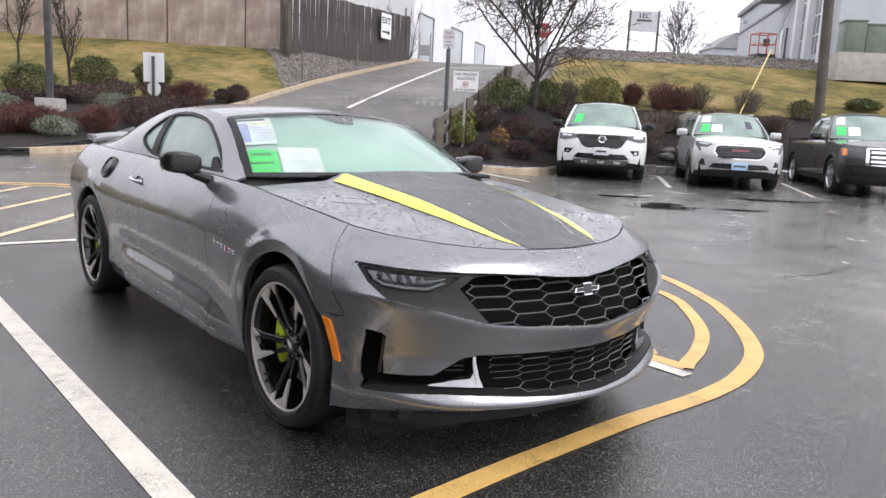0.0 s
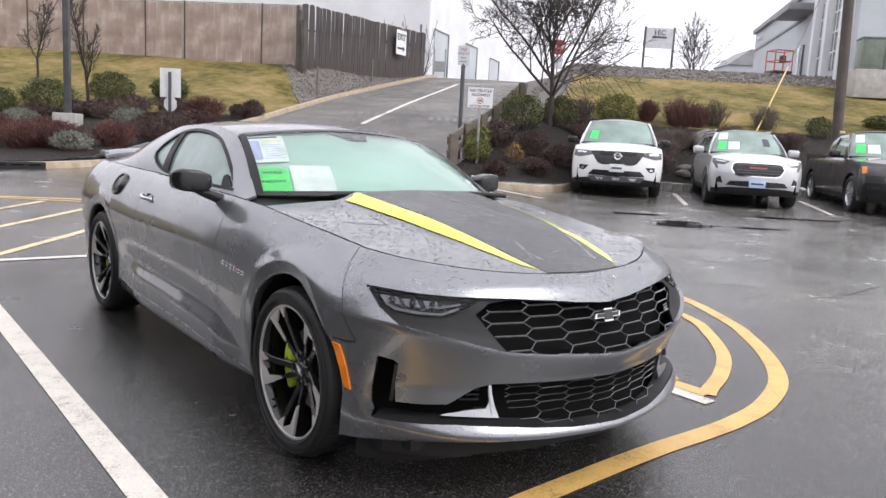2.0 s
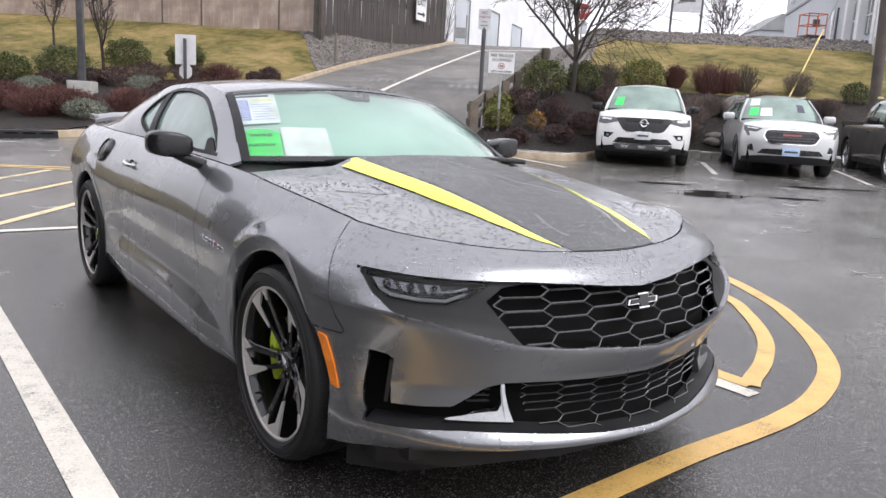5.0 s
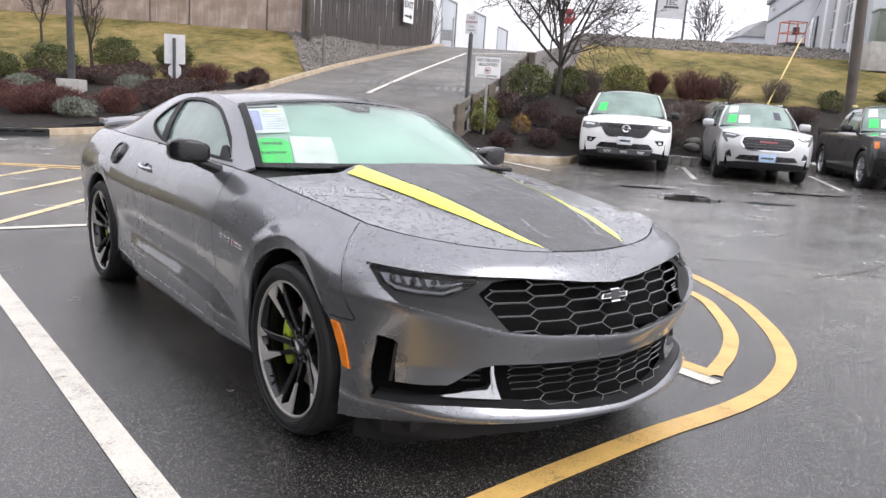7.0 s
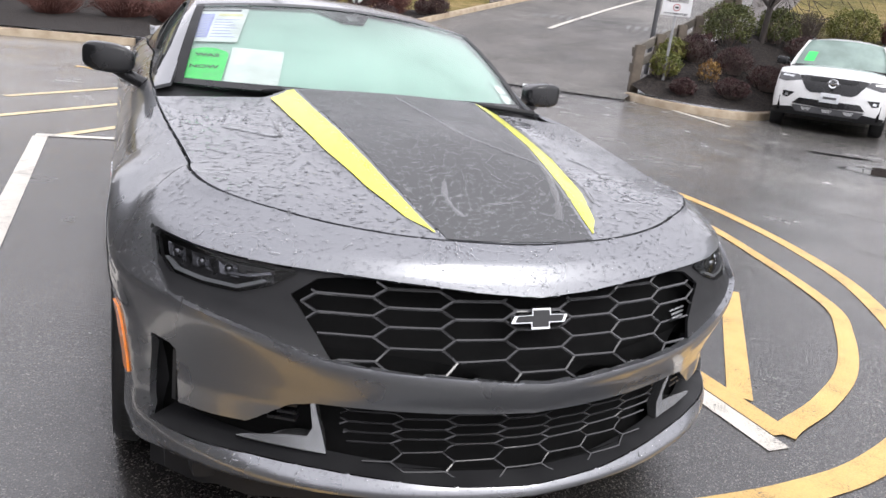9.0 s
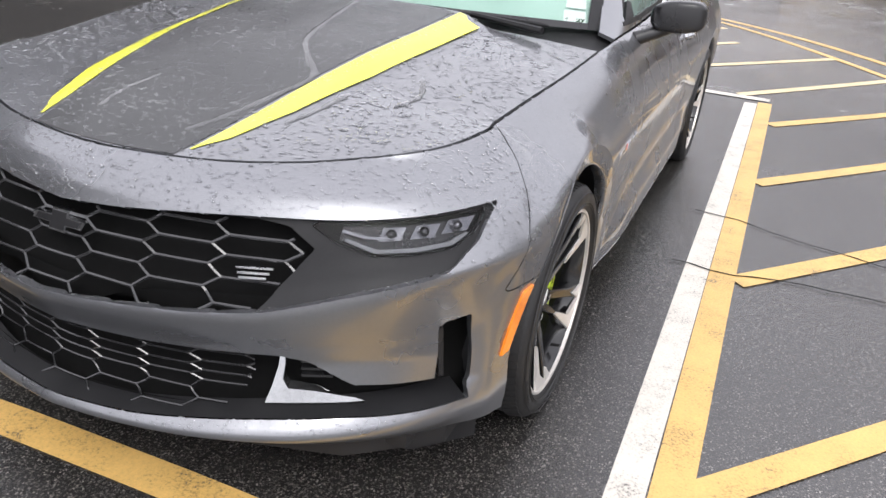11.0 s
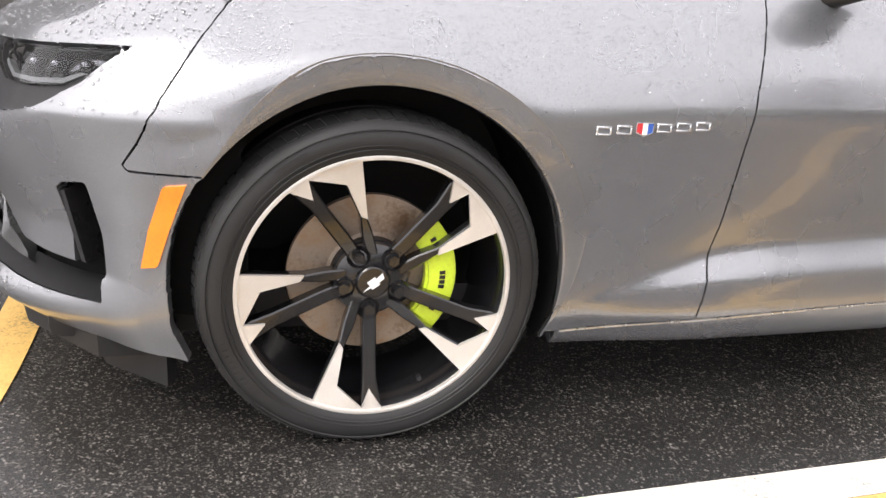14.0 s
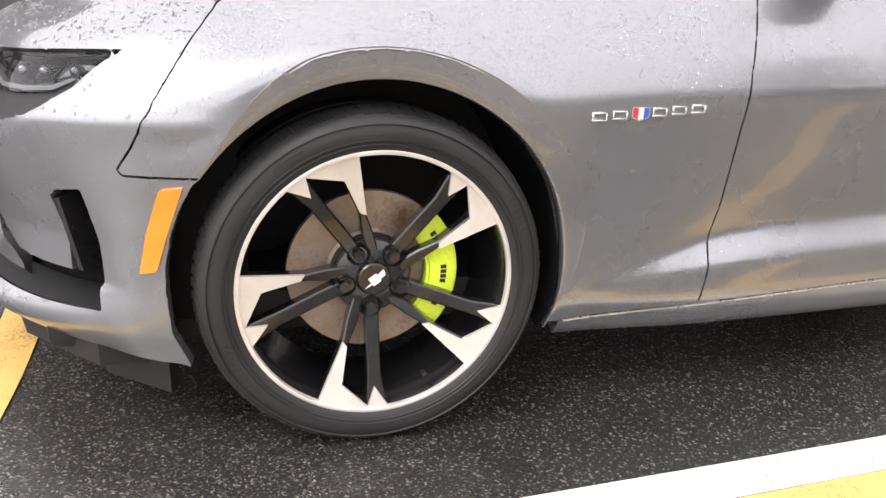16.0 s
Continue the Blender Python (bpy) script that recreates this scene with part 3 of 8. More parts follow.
# ---- vehicle shapes ----
class Shape:
    """A car's flank and ends as one sheet: q runs from the nose's middle round the corner, along the flank and round the tail."""

    def __init__(self, prof, shift, nose, tail, cen, tcen, bow=2.2, ledge=0.0, flare=None, axles=(0.0, 2.812), hub=0.345, shift_z=(0.55, 0.85), arch=0.414, tail_in=0.03, fade=0.038, rise=None, prow=0.0):
        self.prof, self.shift, self.nose, self.tail = prof, shift, nose, tail
        self.cen, self.tcen, self.bow, self.ledge, self.flare, self.axles, self.hub = cen, tcen, bow, ledge, flare, axles, hub
        self.sz, self.arch, self.tail_in, self.fade = shift_z, arch, tail_in, fade
        self.rise, self.prow = rise, prow
        self.qn, self.qt = cen - 1.15, tcen + 1.0

    def width(self, y, z):
        y, z = np.asarray(y, float), np.asarray(z, float)
        x = self.prof(z + self.shift(y) * ease(self.sz[0], self.sz[1], z)) - self.tail_in * ease(self.tcen - 0.5, self.tcen + 0.5, y)
        if self.ledge:
            # a wedge over the sill: a sharp crease that climbs from behind the front wheel, with a shelf facing up below it
            top = np.interp(y, [.40, .455, .60, .76, .90, 1.2, 2.4], [.27, .300, .352, .398, .416, .432, .460])
            foot = np.interp(y, [.40, .455, .76, 1.2, 2.4], [.262, .295, .343, .364, .384])
            t = (top - z) / np.maximum(top - foot, .004)
            t = np.where(t < 0, .018 * np.exp(t * 9), t + .018)
            t = np.minimum(t, 1.0) - .02 * np.exp(-np.abs(t - 1) * 9)
            k = ease(.43, .80, y) * (1 - ease(1.95, 2.40, y))
            x = x + k * (self.ledge * t - .008 * np.exp(-((z - top) / .06) ** 2))
        return x

    def nose_at(self, z, across):
        """How far forward the nose reaches; its creases climb outwards."""
        if self.rise is None:
            return self.nose(z)
        z = np.asarray(z, float)
        up = self.rise(across)
        low = .27 * up
        k = [(.12, .12), (.30 + low, .30), (.44 + low, .44), (.532 + up, .532), (.80, .80)]
        out = z.copy() if z.ndim else z * 1.0
        for (a, ea), (b, eb) in zip(k, k[1:]):
            out = np.where((z >= a) & (z < b), ea + (z - a) * (eb - ea) / (b - a), out)
        # the face below the crease leans in further towards the corners
        lean = .26 * up * ease(.525 + up, .41, z) * ease(.305 + low, .325 + low, z) * (1 - ease(.80, .87, across))
        return self.nose(out) + lean

    def point(self, q, z):
        q, z = np.asarray(q, float), np.asarray(z, float)
        side = self.width(np.clip(q, self.cen, self.tcen), z)
        f = np.clip((self.cen - q) / 1.15, 0, 1.3) * math.pi / 2
        r = np.clip((q - self.tcen) / 1.0, 0, 1.3) * math.pi / 2
        a = f + r
        e = 2 / self.bow
        ca = np.sign(np.cos(a)) * np.abs(np.cos(a)) ** e
        sa = np.abs(np.sin(a)) ** e
        y = np.clip(q, self.cen, self.tcen) - np.where(f > 0, (self.cen - self.nose_at(z, np.abs(side * ca))) * sa, 0) + np.where(r > 0, (self.tail(z) - self.tcen) * sa, 0)
        x = side * ca
        if self.prow:
            y = y - self.prow * np.where(f > 0, np.clip(1 - np.abs(x) / .48, 0, 1), 0) * (1 - .8 * ease(.60, .78, z))
        if self.flare:
            for cy in self.axles:
                rr = np.hypot(y - cy, z - self.hub)
                w = (1 - ease(self.arch, self.arch + self.fade, rr)) * ease(0.28, 0.34, rr) * ease(0.35, 0.75, ca)
                w = w * (1 - .9 * ease(cy + .16, cy + .34, y) * ease(.62, .44, z)) * (.30 + .70 * np.maximum(ease(.50, .62, z), ease(cy - .30, cy - .10, y)))
                x = x + np.clip(self.flare - 0.03 * ease(cy - 0.22, cy - 0.42, y) - x, 0, 0.09) * w
        return x, y, z

    def normal(self, q, z, h=0.004):
        a, b = np.array(self.point(q + h, z)) - np.array(self.point(q - h, z)), np.array(self.point(q, z + h)) - np.array(self.point(q, z - h))
        n = np.cross(a, b, axis=0)
        return n / np.maximum(np.linalg.norm(n, axis=0), 1e-9)

    def off(self, depth):
        """The sheet, sunk by depth."""
        def fn(q, z):
            return np.array(self.point(q, z)) - self.normal(q, z) * depth
        return fn

    def q_of_x(self, x, z):
        w = float(self.width(self.cen, z))
        s = -1 if x < 0 else 1
        a = math.acos(min(1, (abs(x) / w)) ** (self.bow / 2))
        a = a if s > 0 else math.pi - a
        return self.cen - 1.15 * a / (math.pi / 2)

    def q_of_y(self, y, z):
        if y >= self.cen:
            return y
        t = min(1, (self.cen - y) / (self.cen - float(self.nose_at(z, .85))))
        return self.cen - 1.15 * math.asin(t ** (self.bow / 2)) / (math.pi / 2)

    def front_line(self, pts, step=0.02):
        """An outline given by x and z on the nose, in the sheet's own q and z."""
        return [(self.q_of_x(x, z), z) for x, z in finer(pts, step)]

    def side_line(self, pts, step=0.02, closed=True):
        return [(self.q_of_y(y, z), z) for y, z in finer(pts, step, closed)]


def arch_line(cy, cz, r, floor, n=28, shape=None):
    """The rim of a wheel arch, front foot to rear foot, down to the height floor."""
    a0 = math.asin(max(-1, min(1, (floor - cz) / r)))
    out = []
    for i in range(n + 1):
        a = math.pi - a0 - (math.pi - 2 * a0) * i / n
        out.append((cy + r * math.cos(a), cz + r * math.sin(a)))
    return [(shape.q_of_y(y, z), z) for y, z in out] if shape else out

# ---- the grey coupe ----
PROF = Table([.12, .22, .26, .30, .34, .40, .46, .52, .60, .66, .68, .70, .75, .80, .85, .90, .93, .95, .965, .98, 1.0],
             [.86, .885, .900, .904, .906, .907, .910, .914, .9215, .9285, .9305, .928, .912, .892, .865, .828, .793, .758, .715, .66, .56], 0.009)
SHIFT = Table([-.6, -.21, 0, .5, 1, 2, 2.6, 3.3, 3.9], [.115, .095, .06, -.02, -.04, -.03, -.05, -.055, -.06], 0.08)
NOSE = Table([.12, .18, .212, .228, .240, .253, .263, .288, .300, .318, .40, .445, .50, .520, .530, .536, .548, .567, .62, .69, .735, .77, .797, .83],
             [-.72, -.785, -.836, -.860, -.874, -.878, -.874, -.840, -.820, -.806, -.808, -.825, -.857, -.8680, -.8685, -.864, -.850, -.832, -.805, -.785, -.768, -.742, -.70, -.62], 0.0045)
RISE = Table([0, .10, .234, .36, .494, .657, .78, .81, .95], [0, .005, .016, .023, .036, .081, .109, .119, .121], 0.02)
TAIL = Table([.2, .35, .6, .8, .95, 1.02], [3.70, 3.82, 3.86, 3.83, 3.78, 3.74], 0.03)
CAR = Shape(PROF, SHIFT, NOSE, TAIL, -0.2, 3.3, 2.2, 0.026, 0.930, arch=0.408, fade=0.10, rise=RISE, prow=0.026)
SEAM = Table([-1.35, -1.1, -.9, -.7, -.5, -.35, -.21, 0, .25, .5, .8, 1.0, 1.6, 2.2, 2.6, 3.2, 3.9, 4.4], [.800, .808, .822, .841, .855, .8635, .8645, .890, .917, .945, .957, .962, .972, .985, .99, 1.0, 1.0, 1.0], 0.05)
FLOOR = Table([-1.35, -1.0, -.75, -.5, -.3, .35, .75, 1.2, 2.4, 3.2, 4.3], [.239, .243, .238, .212, .190, .220, .254, .277, .288, .26, .25], 0.05)
HUB_Z, TYRE_R, AXLES = 0.348, 0.336, (0.0, 2.812)
ARCH_R = 0.381

coupe = thing("sports_coupe", "wet grey coupe with black and yellow bonnet stripes in a bay", "car")


def run(fn, a, b, step=0.05):
    n = max(1, math.ceil(abs(b - a) / step))
    return [(a + (b - a) * i / n, float(fn(a + (b - a) * i / n))) for i in range(n + 1)]


def lip_width(u):
    """Width of the rolled arch lip, u from its front end to its rear end."""
    return .054 * float(ease(0, .26, u)) * float(ease(1, .74, u)) + .003


def opened(pts, cy, a0, a1):
    """The arch's edge, moved out to the lip's outer side."""
    out = []
    for q, z in pts:
        y = float(CAR.point(np.array([q]), np.array([z]))[1][0]) - cy
        a = math.degrees(math.atan2(z - HUB_Z, y))
        a = a + 360 if a < -90 else a
        u = (a0 - a) / (a0 - a1)
        k = (lip_width(u) - .010) if 0 <= u <= 1 else 0.0
        r = math.hypot(y, z - HUB_Z)
        f = (r + max(0, k)) / r
        out.append((CAR.q_of_y(cy + y * f, HUB_Z + (z - HUB_Z) * f), HUB_Z + (z - HUB_Z) * f))
    return out


LIPS = ((0.018, 146, -20), (2.812, 195, -14))


def panel(name, outer, holes=(), material=M_PAINT, parent=coupe, label="", h=0.016, gap=0.0022, depth=0.014, flip=False, both=False, fn=None, corners=(), centre=(0, 1.4, 0.5)):
    bm = cut_sheet(fn or CAR.point, outer, list(holes), h, gap, corners)
    face_out(bm, centre)
    if both:
        mirrored(bm, True)
        bm.normal_update()
    rim(bm, depth)
    if flip:
        mirrored(bm)
    return part(name, bm, material, parent, label, 32)


Q0 = CAR.qn
front_arch = arch_line(0.018, HUB_Z, ARCH_R, 0.19, shape=CAR)
rear_arch = arch_line(2.812, HUB_Z, ARCH_R, 0.25, shape=CAR)
# the joint between bumper and wing, from the bonnet's edge to the arch
joint = CAR.side_line([(-.212, float(SEAM(-.212))), (-.252, .838), (-.300, .775), (-.358, .689), (-.400, .610), (-.425, .572), (-.418, .562), (-.295, .560)], 0.03, False)
arch_fore = [p for p in front_arch if p[0] < 0 and p[1] <= 0.560]
arch_rest = opened([p for p in front_arch if not (p[0] < 0 and p[1] <= 0.560)], *LIPS[0])
rear_arch = opened(rear_arch, *LIPS[1])
bumper_line = ([(Q0, float(FLOOR(Q0)))] + run(FLOOR, Q0 + 0.05, arch_fore[0][0] - 0.03) + arch_fore + joint[::-1]
               + run(SEAM, joint[0][0] - 0.03, Q0 + 0.02) + [(Q0, float(SEAM(Q0)))])
UPPER = [(-.03, .698), (.13, .708), (.265, .722), (.439, .735), (.60, .741), (.72, .748), (.832, .760), (.828, .70), (.803, .654), (.78, .642), (.657, .614), (.494, .569), (.36, .556), (.234, .549), (.10, .538), (-.03, .531)]
LOWER = [(-.03, .430), (.20, .432), (.41, .437), (.50, .437), (.545, .425), (.632, .361), (.70, .358), (.775, .360), (.783, .505), (.795, .517), (.832, .526), (.828, .43), (.826, .345), (.837, .304), (.75, .304), (.63, .305), (.415, .289), (.2, .274), (-.03, .268)]
bumper = panel("front_bumper", bumper_line, [CAR.front_line(UPPER), CAR.front_line(LOWER)], label="grey painted front bumper beaded with rain", h=0.008, both=True, corners=[joint[0], joint[-1], CAR.front_line(UPPER[6:7])[0]], depth=0.022)
door_gap = [(.802, .9565), (.776, .84), (.759, .74), (.753, .66), (.750, .57), (.745, .47), (.732, .36), (.722, .256)]
door_rear = [(2.03, .978), (2.03, .86), (1.99, .66), (1.93, .48), (1.80, .33), (1.76, .282)]
g0 = finer(door_gap, 0.03, False)
wing_line = joint + [p for p in arch_rest if p[0] < 0] + [p for p in arch_rest if p[0] >= 0] + run(FLOOR, arch_rest[-1][0] + 0.02, 0.722) + g0[::-1] + run(SEAM, 0.78, joint[0][0] + 0.02)
door_line = g0[::-1] + run(SEAM, .84, 2.0) + finer(door_rear, 0.03, False) + run(FLOOR, 1.72, .78)
rear_q = CAR.tcen + 0.62
quarter_line = (finer(door_rear, 0.03, False)[::-1] + run(SEAM, 2.07, rear_q) + [(rear_q, .75), (3.46, .60), (3.27, .45), (3.24, .30)]
                + [p for p in rear_arch[::-1]] + run(FLOOR, rear_arch[0][0] - 0.03, 1.80))
tail_line = run(SEAM, rear_q, CAR.qt, 0.05) + [(CAR.qt, .25)] + run(FLOOR, CAR.qt - 0.03, 3.24) + [(3.27, .45), (3.46, .60), (rear_q, .75)]
for flip in (False, True):
    wing = panel("front_wing", wing_line, flip=flip, h=.009, corners=[joint[0], joint[-1], door_gap[0], door_gap[-1]])
    door = panel("door", door_line, flip=flip, h=.011, corners=[door_gap[0], door_gap[-1], door_rear[0], door_rear[-1]])
    quarter = panel("rear_quarter", quarter_line, flip=flip, h=.012)
    sx = -1 if flip else 1
    # pull handle in its cup
    hx = float(CAR.width(1.90, .853))
    bm = bmesh.new()
    hb = [(0.0, -.085), (.012, -.075), (.026, -.04), (.028, 0), (.026, .04), (.010, .08), (0.0, .09)]
    for i in range(len(hb) - 1):
        a, b = hb[i], hb[i + 1]
        add_rod(bm, (sx * (hx + a[0]), 1.90 + a[1], .853 + a[1] * .08), (sx * (hx + b[0]), 1.90 + b[1], .853 + b[1] * .08), 0.011, 0.011, 10)
    part("door_handle", bm, M_SATIN, door, "bright metal pull handle")
    part("handle_cup", lathe([(0.001, -.012), (.028, -.006), (.036, .0015)], 24), M_BLACK, door, "", 40, Matrix.Translation((sx * hx, 1.87, .850)) @ Matrix.Diagonal((sx, 1.5, .8, 1)))
    # sill skirt under the doors
    bm = cut_sheet(lambda q, z: (CAR.width(q, np.maximum(z, 0.25)) - 0.012 - 0.03 * ease(.225, .170, z), q, z), [(.41, .180), (2.45, .195)] + [(q, z + 0.012) for q, z in run(FLOOR, 2.45, .41)], (), 0.03)
    face_out(bm, (0, 1.4, .5))
    rim(bm, 0.03)
    part("sill_skirt", mirrored(bm) if flip else bm, M_PAINT, coupe, "grey painted sill skirt")
    # a thin bright edge where the door meets the sill
    bm = bmesh.new()
    for (qa, za), (qb, zb) in zip(run(FLOOR, .42, 2.44), run(FLOOR, .42, 2.44)[1:]):
        add_rod(bm, (sx * (float(CAR.width(qa, za)) - .004), qa, za - .004), (sx * (float(CAR.width(qb, zb)) - .004), qb, zb - .004), .0035, .0035, 6)
    part("sill_edge", bm, M_SATIN, coupe, "thin bright sill edge")
    # the model's badge: plain chrome frames and a tricolour shield
    for i in range(6):
        yb = .412 + i * .0425
        zb = .662 + (yb - .41) * .066
        wb = float(CAR.width(yb + .016, zb))
        if i == 2:
            shield_ = [(0, .011), (.033, .011), (.033, -.006), (.0165, -.0125), (0, -.006)]
            part("badge_rim", prism([(u * 1.14 - .0023, v * 1.18) for u, v in shield_], lambda u, v, d: Vector((sx * (wb + .0035 - d), yb + u, zb + v)), .004), M_CHROME, wing, "chrome badge rim", 20)
            for k, mt in enumerate((M_RED, M_PAPER, M_BLUE)):
                u0, u1 = .011 * k, .011 * k + .011
                low = [-.006 - .0065 * (1 - abs(u - .0165) / .0165) for u in (u0, u1)]
                part("badge_shield", prism([(u0, .011), (u1, .011), (u1, low[1]), (u0, low[0])], lambda u, v, d: Vector((sx * (wb + .0048 - d), yb + u, zb + v)), .003), mt, wing, "tricolour badge shield", 20)
        else:
            bm = bmesh.new()
            for du, dv, lu, lv in ((.016, .0068, .033, .0040), (.016, -.0068, .033, .0040), (.0018, 0, .0042, .0150), (.0302, 0, .0042, .0150)):
                add_box(bm, (.005, lu, lv), Matrix.Translation((sx * (wb + .003), yb + du, zb + dv)), .001, 1)
            part("badge_frame", bm, M_CHROME, wing, "chrome badge frame")
    # amber side marker
    mk = CAR.side_line([(-.322, .546), (-.360, .541), (-.386, .460), (-.402, .386), (-.374, .390), (-.352, .460)], 0.02)
    bm = cut_sheet(CAR.off(-0.006), mk, (), 0.008)
    face_out(bm, (0, 1.4, .5))
    rim(bm, 0.012)
    part("side_marker", mirrored(bm) if flip else bm, M_AMBER, bumper, "amber side marker lens")
    # wheel arch liner
    for cy in AXLES:
        def liner(u, v, cy=cy):
            a = math.pi * (1.12 - 1.24 * u)
            r = ARCH_R + 0.012 + 0.02 * ease(0, 0.2, v)
            yo, zo = cy + (ARCH_R + .012) * math.cos(a), HUB_Z + (ARCH_R + .012) * math.sin(a)
            # the liner's edge stays behind the painted sheet
            edge = min(.915, float(CAR.point(np.array([CAR.q_of_y(yo, zo)]), np.array([zo]))[0][0]) - .016)
            return Vector((sx * (edge - (edge - .515) * min(1, v * 1.25)), cy + r * math.cos(a) * (1 if v < .8 else (1 - v) * 5), HUB_Z + r * math.sin(a) * (1 if v < .8 else (1 - v) * 5)))
        part("arch_liner", grid(liner, 36, 10), M_TRIM, coupe, "black wheel arch liner", 60)
# rolled lips round the wheel arches
def arch_lip(cy, a0, a1, flip):
    prof = [(1.00, .0000), (.985, .0012), (.93, .0004), (.75, -.0004), (.50, -.0014), (.25, -.003), (.05, -.005), (0, -.0075), (-.02, -.04)]

    def at(u, v):
        a = radians(a0 + (a1 - a0) * u)
        w = lip_width(u)
        i = min(len(prof) - 2, int(v * (len(prof) - 1)))
        k = v * (len(prof) - 1) - i
        rf, up = (prof[i][c] + (prof[i + 1][c] - prof[i][c]) * k for c in (0, 1))
        r, ro = ARCH_R - .003 + w * rf, ARCH_R - .003 + w
        y, z = cy + r * math.cos(a), HUB_Z + r * math.sin(a)
        zo = HUB_Z + ro * math.sin(a)
        xo = float(CAR.point(np.array([CAR.q_of_y(cy + ro * math.cos(a), zo)]), np.array([zo]))[0][0])
        return Vector((xo + up * min(1, w / .05) + .0016, y, z))

    bm = grid(at, 72, 16)
    face_out(bm, (0, cy, HUB_Z))
    return mirrored(bm) if flip else bm


for flip in (False, True):
    for cy, a0, a1 in LIPS:
        part("arch_lip", arch_lip(cy, a0, a1, flip), M_PAINT, coupe, "grey painted arch lip", 60)
part_tail = panel("rear_bumper", tail_line, both=True)

# fuel flap on the off side
fn_ = CAR.normal(np.array([2.50]), np.array([.885]))[:, 0]
fn_ = Vector((-abs(float(fn_[0])), float(fn_[1]), abs(float(fn_[2]))))
fl = Matrix.Translation(Vector((-float(CAR.width(2.50, .885)), 2.50, .885)) + fn_ * .002) @ fn_.to_track_quat("X", "Z").to_matrix().to_4x4()
part("fuel_flap", lathe([(0.001, .006), (.055, .007), (.062, .002), (.066, .002), (.074, .010), (.080, .009), (.085, -.004)], 32), M_BLACK, coupe, "round black fuel flap", 40, fl @ Matrix.Diagonal((1, 1.15, .92, 1)))

# bonnet
sq = np.linspace(CAR.qn, .62, 300)
sx_, sy_, sz_ = CAR.point(sq, SEAM(sq))
HOODC = Table([-.72, -.62, -.4, -.1, .2, .46, .6], [.795, .818, .861, .911, .953, .985, 1.0], 0.06)


def seam_at(y):
    return float(np.interp(y, sy_, sx_)), float(np.interp(y, sy_, sz_))


def stripe_in(y):
    return float(np.interp(y, [-.66, -.62, -.40, -.119, .2, .46], [.212, .222, .262, .300, .332, .350]))


def stripe_out(y):
    return float(np.interp(y, [-.66, -.62, -.57, -.40, -.119, .2, .46], [.213, .232, .268, .330, .386, .418, .432]))


def hood_z(x, y):
    xs, zs = seam_at(y)
    t = min(1.0, abs(x) / max(xs, 0.02))
    z = zs + (float(HOODC(y)) - zs) * (1 - t ** 1.75) * ease(-.705, -.64, y)
    # the raised middle, whose sloping sides carry the stripes
    return z + 0.034 * float(ease(stripe_out(y) + .030, stripe_in(y) - .012, abs(x))) * float(ease(-.66, -.02, y))


y_nose = float(sy_.min())


def hood_pt(u, v):
    w = v ** 1.6
    t = 2 * u - 1
    y = y_nose + 0.004 + (.452 - y_nose) * w + .045 * t * t * w ** 6
    xs, _ = seam_at(y)
    x = t * max(0, xs - 0.004)
    return Vector((x, y, hood_z(x, y)))


bm = grid(hood_pt, 96, 70)
face_out(bm, (0, .2, 0))
rim(bm, 0.016)
bonnet = part("bonnet", bm, M_PAINT, coupe, "grey bonnet beaded with rain", 50)


for s in (-1, 1):
    def strip(u, v, s=s):
        y = -.640 + 1.095 * v
        arch = math.sin(math.pi * min(1, max(0, v)))
        xa, xb = stripe_in(y), stripe_out(y) - .014 * arch
        x = xa + (xb - xa) * u
        return Vector((s * x, y + (.0 if u < .5 else -.03 * v), hood_z(x, y) + 0.0018))
    bm = grid(strip, 4, 60)
    face_out(bm, (0, .2, 0))
    part("stripe", bm, M_STRIPE, bonnet, "fluorescent yellow vinyl stripe")


def decal(u, v):
    y = -.672 + 1.118 * v
    half = stripe_in(y) - .012
    x = (2 * u - 1) * half
    y = y - .018 * (1 - (x / max(half, .01)) ** 2) * (1 - v) ** 3
    return Vector((x, y, hood_z(x, y) + 0.0015))


bm = grid(decal, 24, 60)
face_out(bm, (0, .2, 0))
part("bonnet_decal", bm, M_DECAL, bonnet, "dark grey bonnet vinyl")

def trail(pts, w):
    """A run of rainwater lying on the bonnet."""
    line = arc_pts(pts, 6)
    rd = random.Random(len(pts))
    bm = bmesh.new()
    rows = []
    for i, (x, y) in enumerate(line):
        a, b = line[max(0, i - 1)], line[min(len(line) - 1, i + 1)]
        t = Vector((b[0] - a[0], b[1] - a[1])).normalized()
        k = w * rd.uniform(.5, 1.3) * (1 if 0 < i < len(line) - 1 else .3)
        row = []
        for j in range(-2, 3):
            px, py = x + t.y * k * j / 2, y - t.x * k * j / 2
            row.append(bm.verts.new((px, py, hood_z(px, py) + .0022 + .0016 * (1 - (j / 2) ** 2))))
        rows.append(row)
    for p, q in zip(rows, rows[1:]):
        for j in range(4):
            bm.faces.new((p[j], q[j], q[j + 1], p[j + 1]))
    face_out(bm, (0, .2, 0))
    o = part("water_trail", bm, M_DROP, bonnet, "run of rainwater", 60)
    o.visible_shadow = False


trail([(.01, .40), (.08, .05), (.115, -.06), (.20, -.17), (.265, -.25), (.235, -.38), (.19, -.50), (.15, -.58)], .011)
trail([(-.46, .16), (-.47, .02), (-.55, .06), (-.62, .12)], .010)
trail([(-.10, -.38), (-.13, -.48), (-.12, -.57)], .009)
trail([(.47, -.05), (.52, -.16), (.50, -.26)], .009)
trail([(.33, -.46), (.36, -.36), (.37, -.25)], .008)

